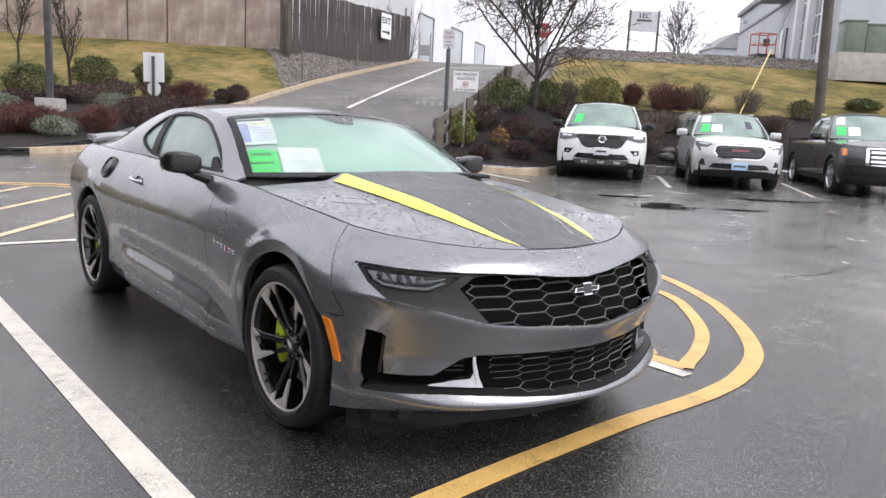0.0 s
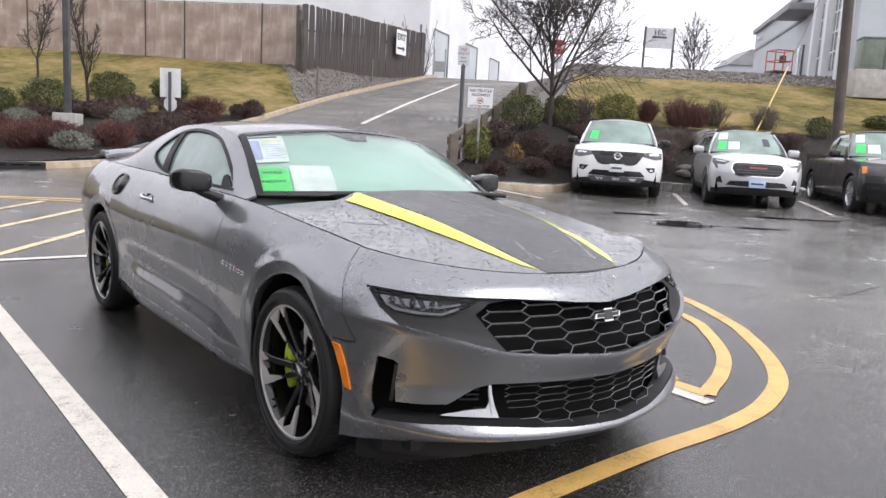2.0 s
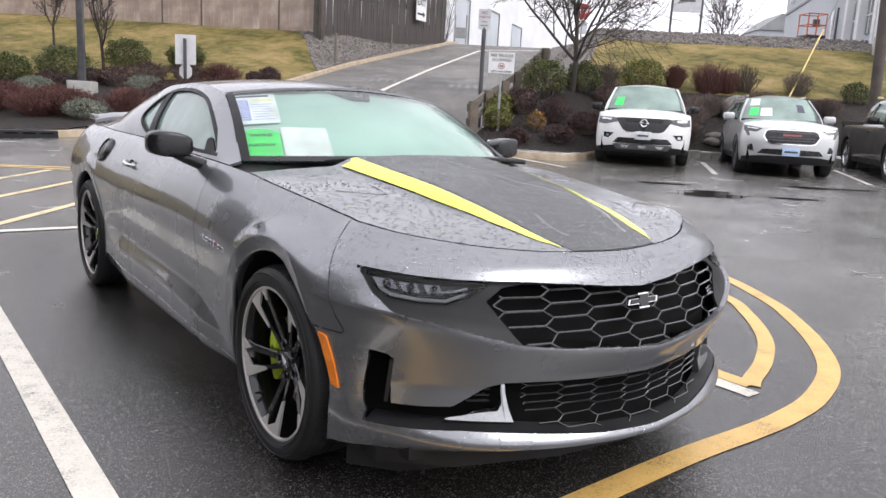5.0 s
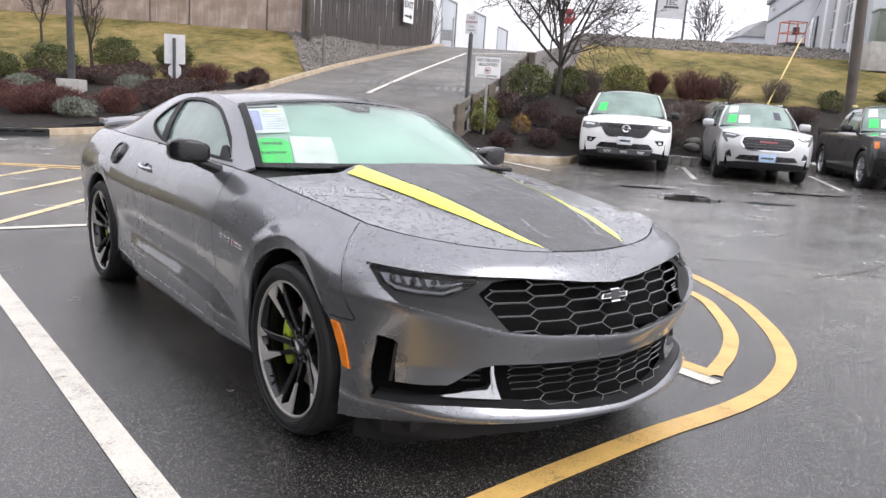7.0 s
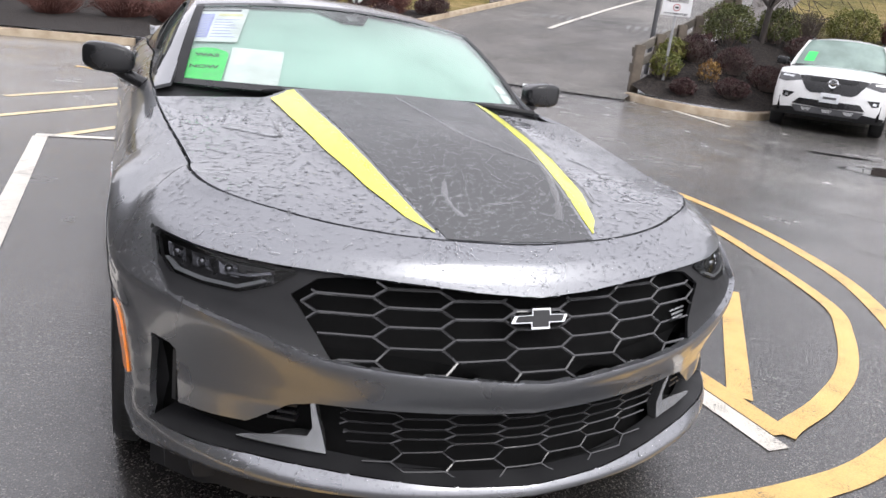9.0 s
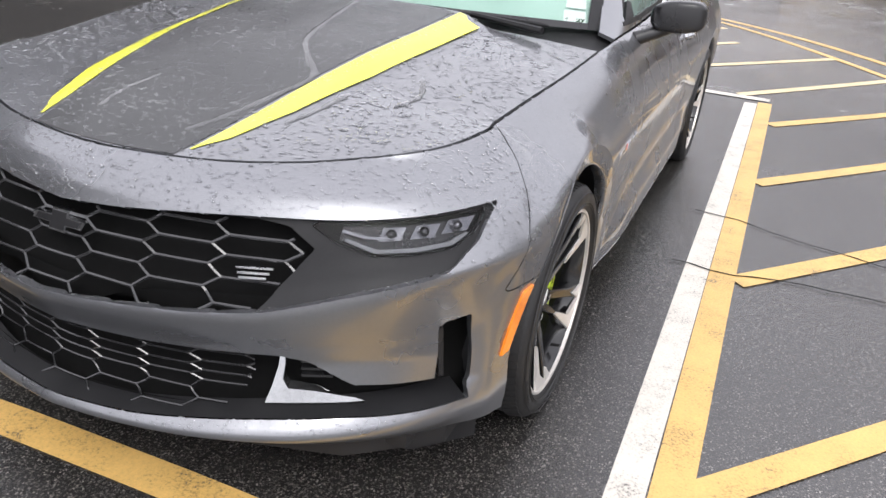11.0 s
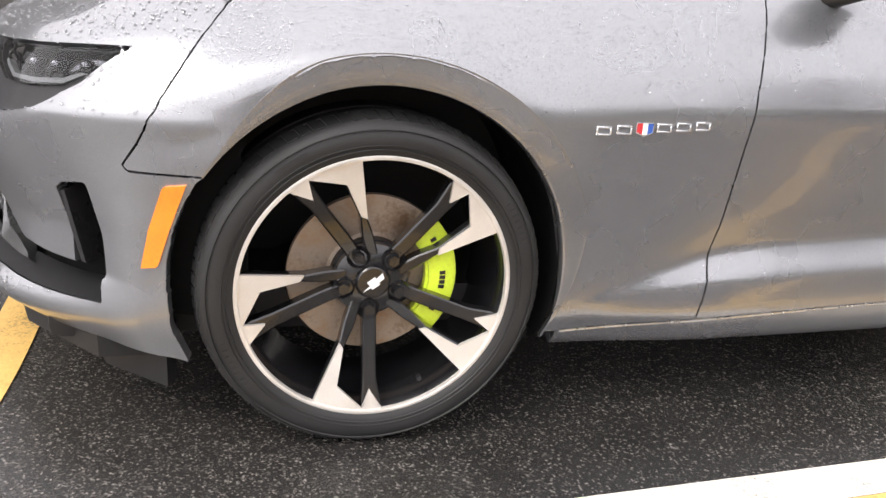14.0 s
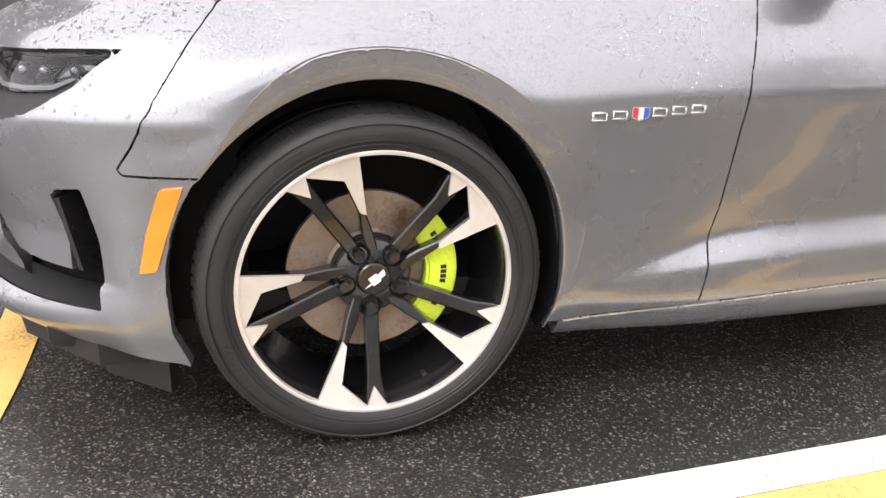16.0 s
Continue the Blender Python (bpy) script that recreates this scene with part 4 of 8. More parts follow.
# cowl, wipers and screen
def screen(a, v, off=0.0):
    """The windscreen: a across from -1 to 1, v up from 0 to 1."""
    b = Vector((.735 * a, .47 + .29 * abs(a) ** 2.2, .988 - .022 * a * a))
    t = Vector((.612 * a, 1.135 + .105 * a * a, 1.298 - .052 * a * a))
    return b.lerp(t, v) + Vector((0, -.4, .9)) * (.022 * 4 * v * (1 - v) + off)


bm = grid(lambda u, v: Vector(((2 * u - 1) * .79, .40 + .075 * abs(2 * u - 1) ** 2 + (.14 + .22 * abs(2 * u - 1) ** 2.2) * v, .952 - .02 * abs(2 * u - 1) ** 2 + .028 * v - .03 * math.sin(math.pi * v))), 30, 6)
face_out(bm, (0, .4, 0))
part("cowl", bm, M_TRIM, coupe, "black plastic scuttle")
bm = grid(lambda u, v: screen(2 * u - 1, v), 28, 14)
face_out(bm, (0, 1.2, .5))
rim(bm, 0.008)
glass = part("windscreen", bm, M_WINDSCREEN, coupe, "misted green-tinted windscreen with raindrops", 60)
glass.visible_shadow = False
bm = grid(lambda u, v: screen((2 * u - 1) * .97, .06 + .93 * v, -.020), 28, 14)
face_out(bm, (0, 1.2, .5))
mist = part("screen_mist", bm, M_MIST, glass, "film of condensation inside the glass", 60)
mist.visible_shadow = False
for side in (-1, 1):
    bm = grid(lambda u, v: screen(side * (1.0 - .052 * u), v, .003), 3, 14)
    part("screen_border", bm, M_TRIM, coupe, "black screen edge")
bm = grid(lambda u, v: screen(2 * u - 1, .955 + .045 * v, .003), 28, 2)
part("screen_header", bm, M_BLACK, coupe, "black screen header band")
bm = grid(lambda u, v: screen(2 * u - 1, .05 * v, .003), 28, 2)
part("screen_footer", bm, M_BLACK, coupe, "black screen foot band")
for a0, a1 in ((-.60, .02), (.18, .80)):
    def blade(u, v):
        t = 2 * math.pi * v
        return screen(a0 + (a1 - a0) * u, -.015 + .022 * math.sin(u * 3.14), .012) + Vector((0, math.cos(t) * .0065, math.sin(t) * .0075)) * (1 if 0 < u < 1 else .4)
    wiper = part("wiper", grid(blade, 16, 8), M_TRIM, coupe, "black wiper arm and blade")
    mid = screen((a0 + a1) / 2, .007, .014)
    part("wiper_arm", rod(mid, Vector((mid.x + .26, .47, .985)), .009, .012, 8), M_TRIM, wiper)
# rain sensor box and mirror behind the screen
bm = prism([(-.15, .97), (.10, .97), (.045, .82), (-.045, .82)], lambda u, v, d: screen(u / .63, v, -.004 - d), .012)
sensor = part("sensor_box", bm, M_BLACK, coupe, "black sensor housing behind the glass")
part("sensor_eye", prism([(-.028, .90), (.028, .90), (.018, .825), (-.018, .825)], lambda u, v, d: screen(u / .63, v, -.0025 - d), .003), M_SATIN, sensor)

# roof frame: belt, rail, roof
def belt(y):
    z = float(SEAM(y))
    return Vector((float(CAR.width(y, z)) - .006, y, z))


RAILX = Table([.70, 1.0, 1.24, 1.7, 2.2, 2.6, 3.1, 3.3], [.745, .668, .612, .580, .575, .600, .665, .70], 0.06)
RAILZ = Table([.70, 1.0, 1.24, 1.5, 1.8, 2.2, 2.6, 3.0, 3.3], [.958, 1.122, 1.246, 1.281, 1.292, 1.275, 1.190, 1.055, .99], 0.06)


def rail(y):
    return Vector((float(RAILX(y)), y, float(RAILZ(y))))


def flank(y, z):
    """A point of the cabin's side, given by its place along the car and its height."""
    out = []
    for yy, zz in zip(np.atleast_1d(y), np.atleast_1d(z)):
        b, r = belt(yy), rail(yy)
        v = (zz - b.z) / max(r.z - b.z, .004)
        v = max(-.05, min(1.05, v))
        p = b.lerp(r, v)
        out.append((p.x + .026 * 4 * v * (1 - v) * min(1, (r.z - b.z) / .2), yy, zz))
    return np.array(out).T


DLO = [(.885, .984), (1.05, 1.082), (1.20, 1.150), (1.40, 1.217), (1.66, 1.252), (1.93, 1.254), (2.11, 1.226), (2.23, 1.172), (2.288, 1.120), (2.29, 1.09), (2.23, 1.055), (2.12, 1.020), (1.98, .999), (1.6, .990), (1.2, .985)]
DLO = [DLO[0]] + arc_pts(DLO[1:], 4)
side_line = run(lambda y: float(SEAM(y)), .70, 3.25) + [(y, float(RAILZ(y))) for y in np.linspace(3.24, .72, 60)]


def grown(pts, d):
    """The outline, grown by d."""
    c = np.mean(pts, 0)
    out = []
    n = len(pts)
    for i in range(n):
        a, b = np.array(pts[i - 1]), np.array(pts[(i + 1) % n])
        t = (b - a) / np.linalg.norm(b - a)
        k = np.array((t[1], -t[0]))
        k = k if k @ (np.array(pts[i]) - c) > 0 else -k
        out.append(tuple(np.array(pts[i]) + k * d))
    return out


for flip in (False, True):
    sx = -1 if flip else 1
    bm = cut_sheet(flank, side_line, [finer(DLO, .03)], .02)
    face_out(bm, (0, 1.6, .9))
    rim(bm, .012)
    frame_ = part("cabin_side", mirrored(bm) if flip else bm, M_PAINT, coupe, "grey cabin pillar and rail", 45)

    def sunk(q, z):
        x, y, zz = flank(q, z)
        return x - .012, y, zz

    bm = cut_sheet(sunk, finer(DLO, .03), (), .025)
    face_out(bm, (0, 1.6, .9))
    pane = part("side_window", mirrored(bm) if flip else bm, M_SIDEGLASS, coupe, "rain-streaked green-tinted side window", 60)
    pane.visible_shadow = False

    def trim_fn(q, z):
        x, y, zz = flank(q, z)
        return x + .002, y, zz

    bm = cut_sheet(trim_fn, finer(grown(DLO, .008), .03), [finer(grown(DLO, -.008), .03)], .006)
    face_out(bm, (0, 1.6, .9))
    rim(bm, .015)
    part("window_trim", mirrored(bm) if flip else bm, M_TRIM, coupe, "black window surround")
    bm = cut_sheet(trim_fn, finer([(2.01, 1.236), (2.085, 1.220), (2.065, 1.012), (1.96, 1.000)], .03), (), .012)
    face_out(bm, (0, 1.6, .9))
    rim(bm, .012)
    part("quarter_pillar", mirrored(bm) if flip else bm, M_TRIM, coupe, "black quarter window pillar")
    bm = cut_sheet(trim_fn, finer([(.905, .983), (1.03, 1.050), (1.06, 1.04), (1.03, .985)], .03), (), .012)
    face_out(bm, (0, 1.6, .9))
    rim(bm, .012)
    part("mirror_sail", mirrored(bm) if flip else bm, M_TRIM, coupe, "black mirror base panel")
    # door mirror
    def shell(u, v):
        a, b = 2 * math.pi * u, math.pi * v
        e = .32
        ca, sa = math.cos(a), math.sin(a)
        sb, cb = math.sin(b) ** .6, math.cos(b)
        x = .094 * math.copysign(abs(cb) ** .7, cb)
        y = .064 * math.copysign(abs(ca) ** e, ca) * sb * (1.0 if ca < 0 else .8)
        z = .055 * math.copysign(abs(sa) ** e, sa) * sb * (1 + (.30 if sa > 0 else .05) * cb)
        return Vector((sx * (.946 + x), 1.015 + y + .10 * x, 1.018 + z * (1 - 1.6 * max(0, x) * (1 if z < 0 else .6))))
    bm = grid(shell, 28, 18)
    face_out(bm, (sx * .958, 1.015, 1.02))
    mirror = part("door_mirror", bm, M_BLACK, coupe, "gloss black door mirror wet with rain", 60)
    bm = bmesh.new()
    for a, b, r in (((.815, .945, .930), (.875, .985, .955), .026), ((.875, .985, .955), (.935, 1.01, .985), .024)):
        add_rod(bm, (sx * a[0], a[1], a[2]), (sx * b[0], b[1], b[2]), r, r * .9, 12)
    part("mirror_stalk", bm, M_BLACK, mirror)
    part("mirror_glass", box((.15, .004, .085), Matrix.Translation((sx * .946, 1.062, 1.018)), .001), M_CHROME, mirror, "mirror glass")

ROOFZ = Table([1.13, 1.4, 1.75, 2.1, 2.4, 3.0], [1.298, 1.328, 1.338, 1.333, 1.31, 1.08], 0.05)


def roof_pt(u, v):
    t = 2 * u - 1
    y = (1.135 + .105 * t * t) + (2.42 - .03 * t * t - 1.135 - .105 * t * t) * v
    r = rail(y)
    zc = float(ROOFZ(y))
    return Vector((t * r.x, y, r.z + (zc - r.z) * (1 - abs(t) ** 2.1)))


bm = grid(roof_pt, 30, 30)
face_out(bm, (0, 1.7, .6))
rim(bm, .01)
part("roof", bm, M_PAINT, coupe, "grey roof beaded with rain", 50)


def rear_glass(u, v):
    t = 2 * u - 1
    y0 = 2.43 - .03 * t * t
    a = Vector((t * float(RAILX(y0)), y0, float(RAILZ(y0)) + (1.305 - float(RAILZ(y0))) * (1 - abs(t) ** 2.1)))
    b = Vector((t * .64, 3.12 - .10 * t * t, 1.035 - .01 * t * t))
    return a.lerp(b, v) + Vector((0, .3, .9)) * .02 * 4 * v * (1 - v)


bm = grid(rear_glass, 20, 12)
face_out(bm, (0, 2.5, .6))
part("rear_window", bm, M_SIDEGLASS, coupe, "dark rear window", 60)


def deck(u, v):
    t = 2 * u - 1
    q = 3.0 + 1.30 * v
    x, y, z = (float(c) for c in CAR.point(q, float(SEAM(q))))
    return Vector((t * x, y, z + .035 * (1 - t * t) * (1 - v)))


bm = grid(deck, 20, 16)
face_out(bm, (0, 3.2, .6))
boot = part("boot_lid", bm, M_PAINT, coupe, "grey boot lid", 50)
bm = grid(lambda u, v: Vector(((2 * u - 1) * .74, 3.46 + .17 * v - .10 * (2 * u - 1) ** 2 + 0, 1.060 + .022 * v + .012 * math.sin(3.14 * v) - .035 * abs(2 * u - 1) ** 6)), 24, 6)
face_out(bm, (0, 3.5, .5))
rim(bm, .022)
wing_ = part("boot_spoiler", bm, M_PAINT, boot, "grey blade spoiler on the boot lid", 50)
for s in (-1, 1):
    part("spoiler_post", box((.07, .13, .075), Matrix.Translation((s * .60, 3.50, 1.025)), .012), M_PAINT, boot)
    part("spoiler_tip", box((.035, .15, .035), Matrix.Translation((s * .725, 3.47, 1.045)), .012), M_PAINT, boot)

# underbody
part("underbody", box((1.50, 4.2, .10), Matrix.Translation((0, 1.5, .235)), .03), M_TRIM, coupe, "black underbody")
part("front_splitter", prism([(-.80, -.36), (-.80, -.50), (-.62, -.66), (-.3, -.765), (0, -.795), (.3, -.765), (.62, -.66), (.80, -.50), (.80, -.36)], lambda u, v, d: Vector((u, v, .222 - d)), .05), M_TRIM, coupe, "black chin under the bumper")
for s in (-1, 1):
    part("air_dam", prism([(.46, -.60), (.72, -.50), (.83, -.375), (.80, -.36), (.70, -.47), (.45, -.57)], lambda u, v, d: Vector((s * u, v, .20 - d)), .085), M_TRIM, coupe, "black rubber air dam ahead of the wheel")

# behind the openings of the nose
# a near-black sheet gives the grille holes their shade
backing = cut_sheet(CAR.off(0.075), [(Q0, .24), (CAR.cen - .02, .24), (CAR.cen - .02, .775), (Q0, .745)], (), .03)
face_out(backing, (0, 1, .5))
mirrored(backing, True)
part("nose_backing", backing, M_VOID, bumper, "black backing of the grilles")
GRILLE = [(-.03, .700), (.13, .710), (.27, .724), (.44, .734), (.505, .726), (.562, .688), (.483, .574), (.36, .560), (.234, .553), (.10, .542), (-.03, .535)]
LENSES = [(.535, .737), (.60, .7405), (.72, .7475), (.826, .758), (.822, .715), (.800, .692), (.74, .683), (.668, .679), (.60, .700)]
bez = [(-.03, .696), (.13, .712), (.265, .727), (.439, .740), (.60, .746), (.72, .753), (.838, .765), (.834, .70), (.808, .650), (.78, .637), (.657, .609), (.494, .564), (.36, .551), (.234, .544), (.10, .533), (-.03, .526)]
bm = cut_sheet(CAR.off(0.014), CAR.front_line(bez), [CAR.front_line(GRILLE), CAR.front_line(LENSES)], .011)
face_out(bm, (0, 1, .5))
mirrored(bm, True)
rim(bm, .010)
part("nose_bezel", bm, M_TRIM, bumper, "black bezel round grille and headlights")


def comb(poly, px, pz, z0, off, r):
    """Honeycomb bars over the nose within an outline given by x and z."""
    bm = bmesh.new()
    surf = CAR.off(off)

    def at(x, z):
        s = -1 if x < 0 else 1
        p = surf(np.array([CAR.q_of_x(abs(x), z)]), np.array([z]))
        return Vector((s * float(p[0][0]), float(p[1][0]), float(p[2][0])))

    def ok(x, z):
        return bool(inside(poly, np.array([abs(x)]), np.array([z]))[0])

    slim = .22
    for i in range(-9, 10):
        for j in range(-1, 9):
            x0, z = i * px, z0 + (j + (.5 if i % 2 else 0)) * pz
            a, b = x0 - px * (.5 - slim / 2), x0 + px * (.5 - slim / 2)
            segs = [((a, z), (b, z)), ((b, z), (b + px * slim, z + pz * .5)), ((b, z), (b + px * slim, z - pz * .5))]
            for p, q in segs:
                pts = [(p[0] + (q[0] - p[0]) * k / 3, p[1] + (q[1] - p[1]) * k / 3) for k in range(4)]
                for s, t in zip(pts, pts[1:]):
                    if ok(*s) and ok(*t):
                        add_rod(bm, at(*s), at(*t), r, r, 5, False)
    return bm


part("upper_grille", comb(GRILLE, .150, .040, .516, .018, .0038), M_GRILLE, bumper, "black honeycomb upper grille")
LOWG = [(-.03, .430), (.20, .432), (.41, .437), (.458, .433), (.415, .290), (.2, .276), (-.03, .270)]
part("lower_grille", comb(LOWG, .125, .026, .272, .016, .0027), M_GRILLE, bumper, "black honeycomb lower grille")
# shelf behind the lip, and slats beside it
LOW_EDGE = Table([0, .2, .415, .63, .75, .84], [.2680, .2740, .2890, .3050, .3040, .3040], .01)


def shelf(u, v):
    x = (2 * u - 1) * .835
    z = float(LOW_EDGE(abs(x)))
    p = CAR.off(.003 + .085 * v)(np.array([CAR.q_of_x(abs(x), z)]), np.array([z]))
    return Vector((math.copysign(float(p[0][0]), x), float(p[1][0]), z - .0015 + .012 * v))


bm = grid(shelf, 60, 4)
part("lower_shelf", bm, M_TRIM, bumper)


def on_nose(off, s=1):
    surf = CAR.off(off)

    def place(x, z, d):
        p = CAR.off(off + d)(np.array([CAR.q_of_x(x, z)]), np.array([z]))
        return Vector((s * float(p[0][0]), float(p[1][0]), float(p[2][0])))
    return place


for s in (1, -1):
    pr = on_nose(.010, s)
    part("fog_fin", prism(finer([(.468, .318), (.498, .428), (.508, .428), (.498, .366), (.508, .342), (.640, .337), (.660, .333), (.56, .326)], .03), pr, .030), M_FIN, bumper, "bright silver fin beside the lower grille", 30)
    for zz in (.374, .392, .410):
        part("vent_slat", prism([(.535, zz), (.60 - (zz - .37) * 1.1, zz), (.60 - (zz - .37) * 1.1, zz + .006), (.535, zz + .006)], on_nose(.012, s), .03), M_BLACK, bumper)
    # vent curtain
    part("vent_wall", prism([(.782, .362), (.782, .50), (.790, .50), (.790, .362)], on_nose(.004, s), .05), M_BLACK, bumper)
    # headlight
    bm = cut_sheet(CAR.off(0.007), CAR.front_line(LENSES), (), .010)
    face_out(bm, (0, 1, .5))
    rim(bm, .006)
    lens = part("headlight", mirrored(bm) if s < 0 else bm, M_LENS, bumper, "clear headlight lens with black reflector", 60)
    lens.visible_shadow = False
    # two square projectors side by side, each in a bright cup
    for xx, zz in ((.690, .7220), (.745, .7260), (.795, .7330)):
        pl = on_nose(.030, s)
        cup = [(xx - .020, zz - .014), (xx + .020, zz - .011), (xx + .022, zz + .015), (xx - .017, zz + .013)]
        part("reflector", prism(cup, pl, .004), M_DARKCHROME, lens, "dark chrome reflector cup", 20)
        c, f_ = on_nose(.029, s)(xx, zz, 0), on_nose(.010, s)(xx, zz, 0)
        d = (f_ - c).normalized()
        part("projector", lathe([(.0005, .012), (.007, .010), (.0105, .004), (.0120, .005), (.0128, 0), (.0128, -.01)], 20), M_DARKCHROME, lens, "dark chrome projector lamp", 50, Matrix.Translation(c) @ d.to_track_quat("X", "Z").to_matrix().to_4x4())
    part("lamp_back", prism(finer([(.600, .705), (.660, .686), (.740, .690), (.815, .705), (.822, .750), (.72, .742), (.60, .736)], .03), on_nose(.040, s), .004), M_BLACK, lens, "black lamp housing", 20)
    bar = [(.610, .707), (.670, .686), (.740, .689), (.795, .697), (.815, .716), (.808, .718), (.788, .704), (.738, .696), (.672, .693), (.615, .712)]
    part("light_bar", prism(finer(bar, .03), on_nose(.015, s), .012), M_LIGHTBAR, lens, "pale daytime running light bar", 30)
    bar2 = [(.600, .724), (.650, .712), (.700, .713), (.700, .717), (.652, .717), (.604, .729)]
    part("reflector_rib", prism(finer(bar2, .03), on_nose(.022, s), .010), M_DARKCHROME, lens, "", 30)

# plain emblem on the grille and trim plate
em = [(-.080, .002), (-.026, .004), (-.026, .021), (.030, .021), (.030, .005), (.084, .003), (.074, -.016), (.026, -.016), (.026, -.032), (-.030, -.032), (-.030, -.016), (-.090, -.016)]


def em_place(k, lift):
    return lambda u, v, d: Vector((u * k, -.803 + .05 * abs(u) ** 1.3 - lift + d + v * -.45 * 0 - (.657 + v - .657) * -.3, .660 + v * k))


emblem = part("emblem", prism(em, em_place(.86, .004), .012), M_CHROME, bumper, "plain chrome-edged emblem", 20)
part("emblem_face", prism([(u * .86, v * .8) for u, v in em], em_place(.86, .0065), .006), M_BLACK, emblem, "", 20)
bm = bmesh.new()
for k in range(3):
    c = on_nose(.010)(.455 + .0 * k, .640 - k * .009, 0)
    add_box(bm, (.075 - .01 * k, .004, .0045), Matrix.Translation(c) @ pose(0, 0, 0, 0, 0, 24), .001)
part("trim_badge", bm, M_SATIN, bumper, "small bright badge bars")

# papers behind the screen
def on_screen(a, v, d):
    return screen(a, v, -.010 - d)


def sheet(name, corners, mat, label, lift=0.0, parent=coupe):
    """A sheet of paper against the glass; corners are (a, v) clockwise from the top left."""
    tl, tr, br, bl = (Vector(c) for c in corners)
    bm = grid(lambda u, v: on_screen(*(bl.lerp(br, u)).lerp(tl.lerp(tr, u), v), -lift), 8, 8)
    face_out(bm, (0, 1.2, .5))
    rim(bm, .0006)
    return part(name, bm, mat, parent, label)


NOTICE = [(-.975, .955), (-.665, .935), (-.725, .475), (-.985, .465)]
CARD = [(-.965, .405), (-.755, .390), (-.785, .05), (-.975, .025)]
BLANK = [(-.745, .415), (-.475, .395), (-.525, .05), (-.775, .035)]


def within(q, u, v):
    tl, tr, br, bl = (Vector(c) for c in q)
    return tuple((bl.lerp(br, u)).lerp(tl.lerp(tr, u), v))


def block(q, u0, v0, u1, v1):
    return [within(q, u0, v1), within(q, u1, v1), within(q, u1, v0), within(q, u0, v0)]


notice = sheet("window_notice", NOTICE, M_PAPER, "white printed notice inside the windscreen")
sheet("notice_heading", block(NOTICE, .08, .90, .86, .965), M_INK, "dark printed heading bar", .0012, notice)
sheet("notice_column", block(NOTICE, .04, .10, .36, .80), M_LILAC, "lilac printed column", .0012, notice)
sheet("notice_line", block(NOTICE, .44, .74, .92, .81), M_CREAM, "", .0012, notice)
for k in range(7):
    sheet("notice_rule", block(NOTICE, .42, .12 + k * .082, .90 - .06 * (k % 3), .135 + k * .082), M_LILAC, "", .0012, notice)
for k in range(9):
    sheet("notice_rule", block(NOTICE, .08, .15 + k * .07, .31, .165 + k * .07), M_PAPER, "", .0018, notice)
bm = grid(lambda u, v: on_screen(*within(CARD, .5 + (u - .5) * float(np.interp(v, [0, .84, .93, 1], [1, 1, .82, .30])), v), 0), 10, 24)
face_out(bm, (0, 1.2, .5))
rim(bm, .0006)
card = part("price_card", bm, M_GREENCARD, coupe, "fluorescent green price card inside the windscreen", 30)


def card_text(txt, u, v, size, parent, quad):
    """Printed words that lie on a sheet behind the curved glass."""
    tl, tr, br, bl = (on_screen(*c, 0) for c in quad)
    wide, high = ((tr - tl).length + (br - bl).length) / 2, ((tl - bl).length + (tr - br).length) / 2
    ob = letters("card_word", txt, size, M_CARDINK, parent, Matrix(), .0002, .0008, "printed word")
    for vert in ob.data.vertices:
        x, y, z = vert.co
        vert.co = on_screen(*within(quad, u + x * 1.55 / wide, v + y / high), -.0026 - max(0, z))


card_text("WAS", .5, .76, .029, card, CARD)
card_text("NOW", .5, .43, .029, card, CARD)
for vv in (.60, .25):
    for k in range(6):
        sheet("price_bar", block(CARD, .16 + k * .125, vv - .035, .205 + k * .125, vv + .035), M_CARDFAINT, "faint price bar", .0016, card)
sheet("blank_sheet", BLANK, M_PAPER, "blank white sheet inside the windscreen")
stk = sheet("inspection_sticker", [(.84, .165), (.93, .165), (.94, .045), (.85, .045)], M_PAPER, "small white windscreen sticker")
card_text("6   27", .5, .32, .020, stk, [(.84, .165), (.93, .165), (.94, .045), (.85, .045)])
sheet("second_sticker", [(.845, .27), (.925, .27), (.93, .185), (.845, .185)], M_PAPER, "pale windscreen sticker")

# cabin
part("dashboard", box((1.30, .46, .20), pose(0, 1.04, .84, -8, 0, 0), .07, 3), M_INTERIOR, coupe, "dark dashboard")
part("cabin_floor", box((1.40, 2.2, .10), Matrix.Translation((0, 1.7, .40)), .03), M_INTERIOR, coupe)
for s in (-1, 1):
    part("seat_back", box((.50, .16, .62), pose(s * .37, 1.92, .80, -18, 0, 0), .06, 3), M_INTERIOR, coupe, "dark bucket seat")
    part("head_rest", box((.26, .10, .20), pose(s * .37, 2.03, 1.16, -14, 0, 0), .045, 3), M_INTERIOR, coupe)
    part("seat_base", box((.50, .52, .16), pose(s * .37, 1.62, .52, 6, 0, 0), .05, 3), M_INTERIOR, coupe)
part("steering_wheel", lathe([(.165, 0), (.172, .013), (.182, .016), (.192, .012), (.196, 0), (.190, -.012), (.182, -.015), (.172, -.012)], 32, "X", True), M_INTERIOR, coupe, "", 60, pose(.37, 1.30, .90, 0, 0, 90) @ pose(0, 0, 0, 0, 22, 0))


# ---- wheels ----
def polar(pts):
    return [(r * math.cos(radians(a)), r * math.sin(radians(a))) for r, a in pts]


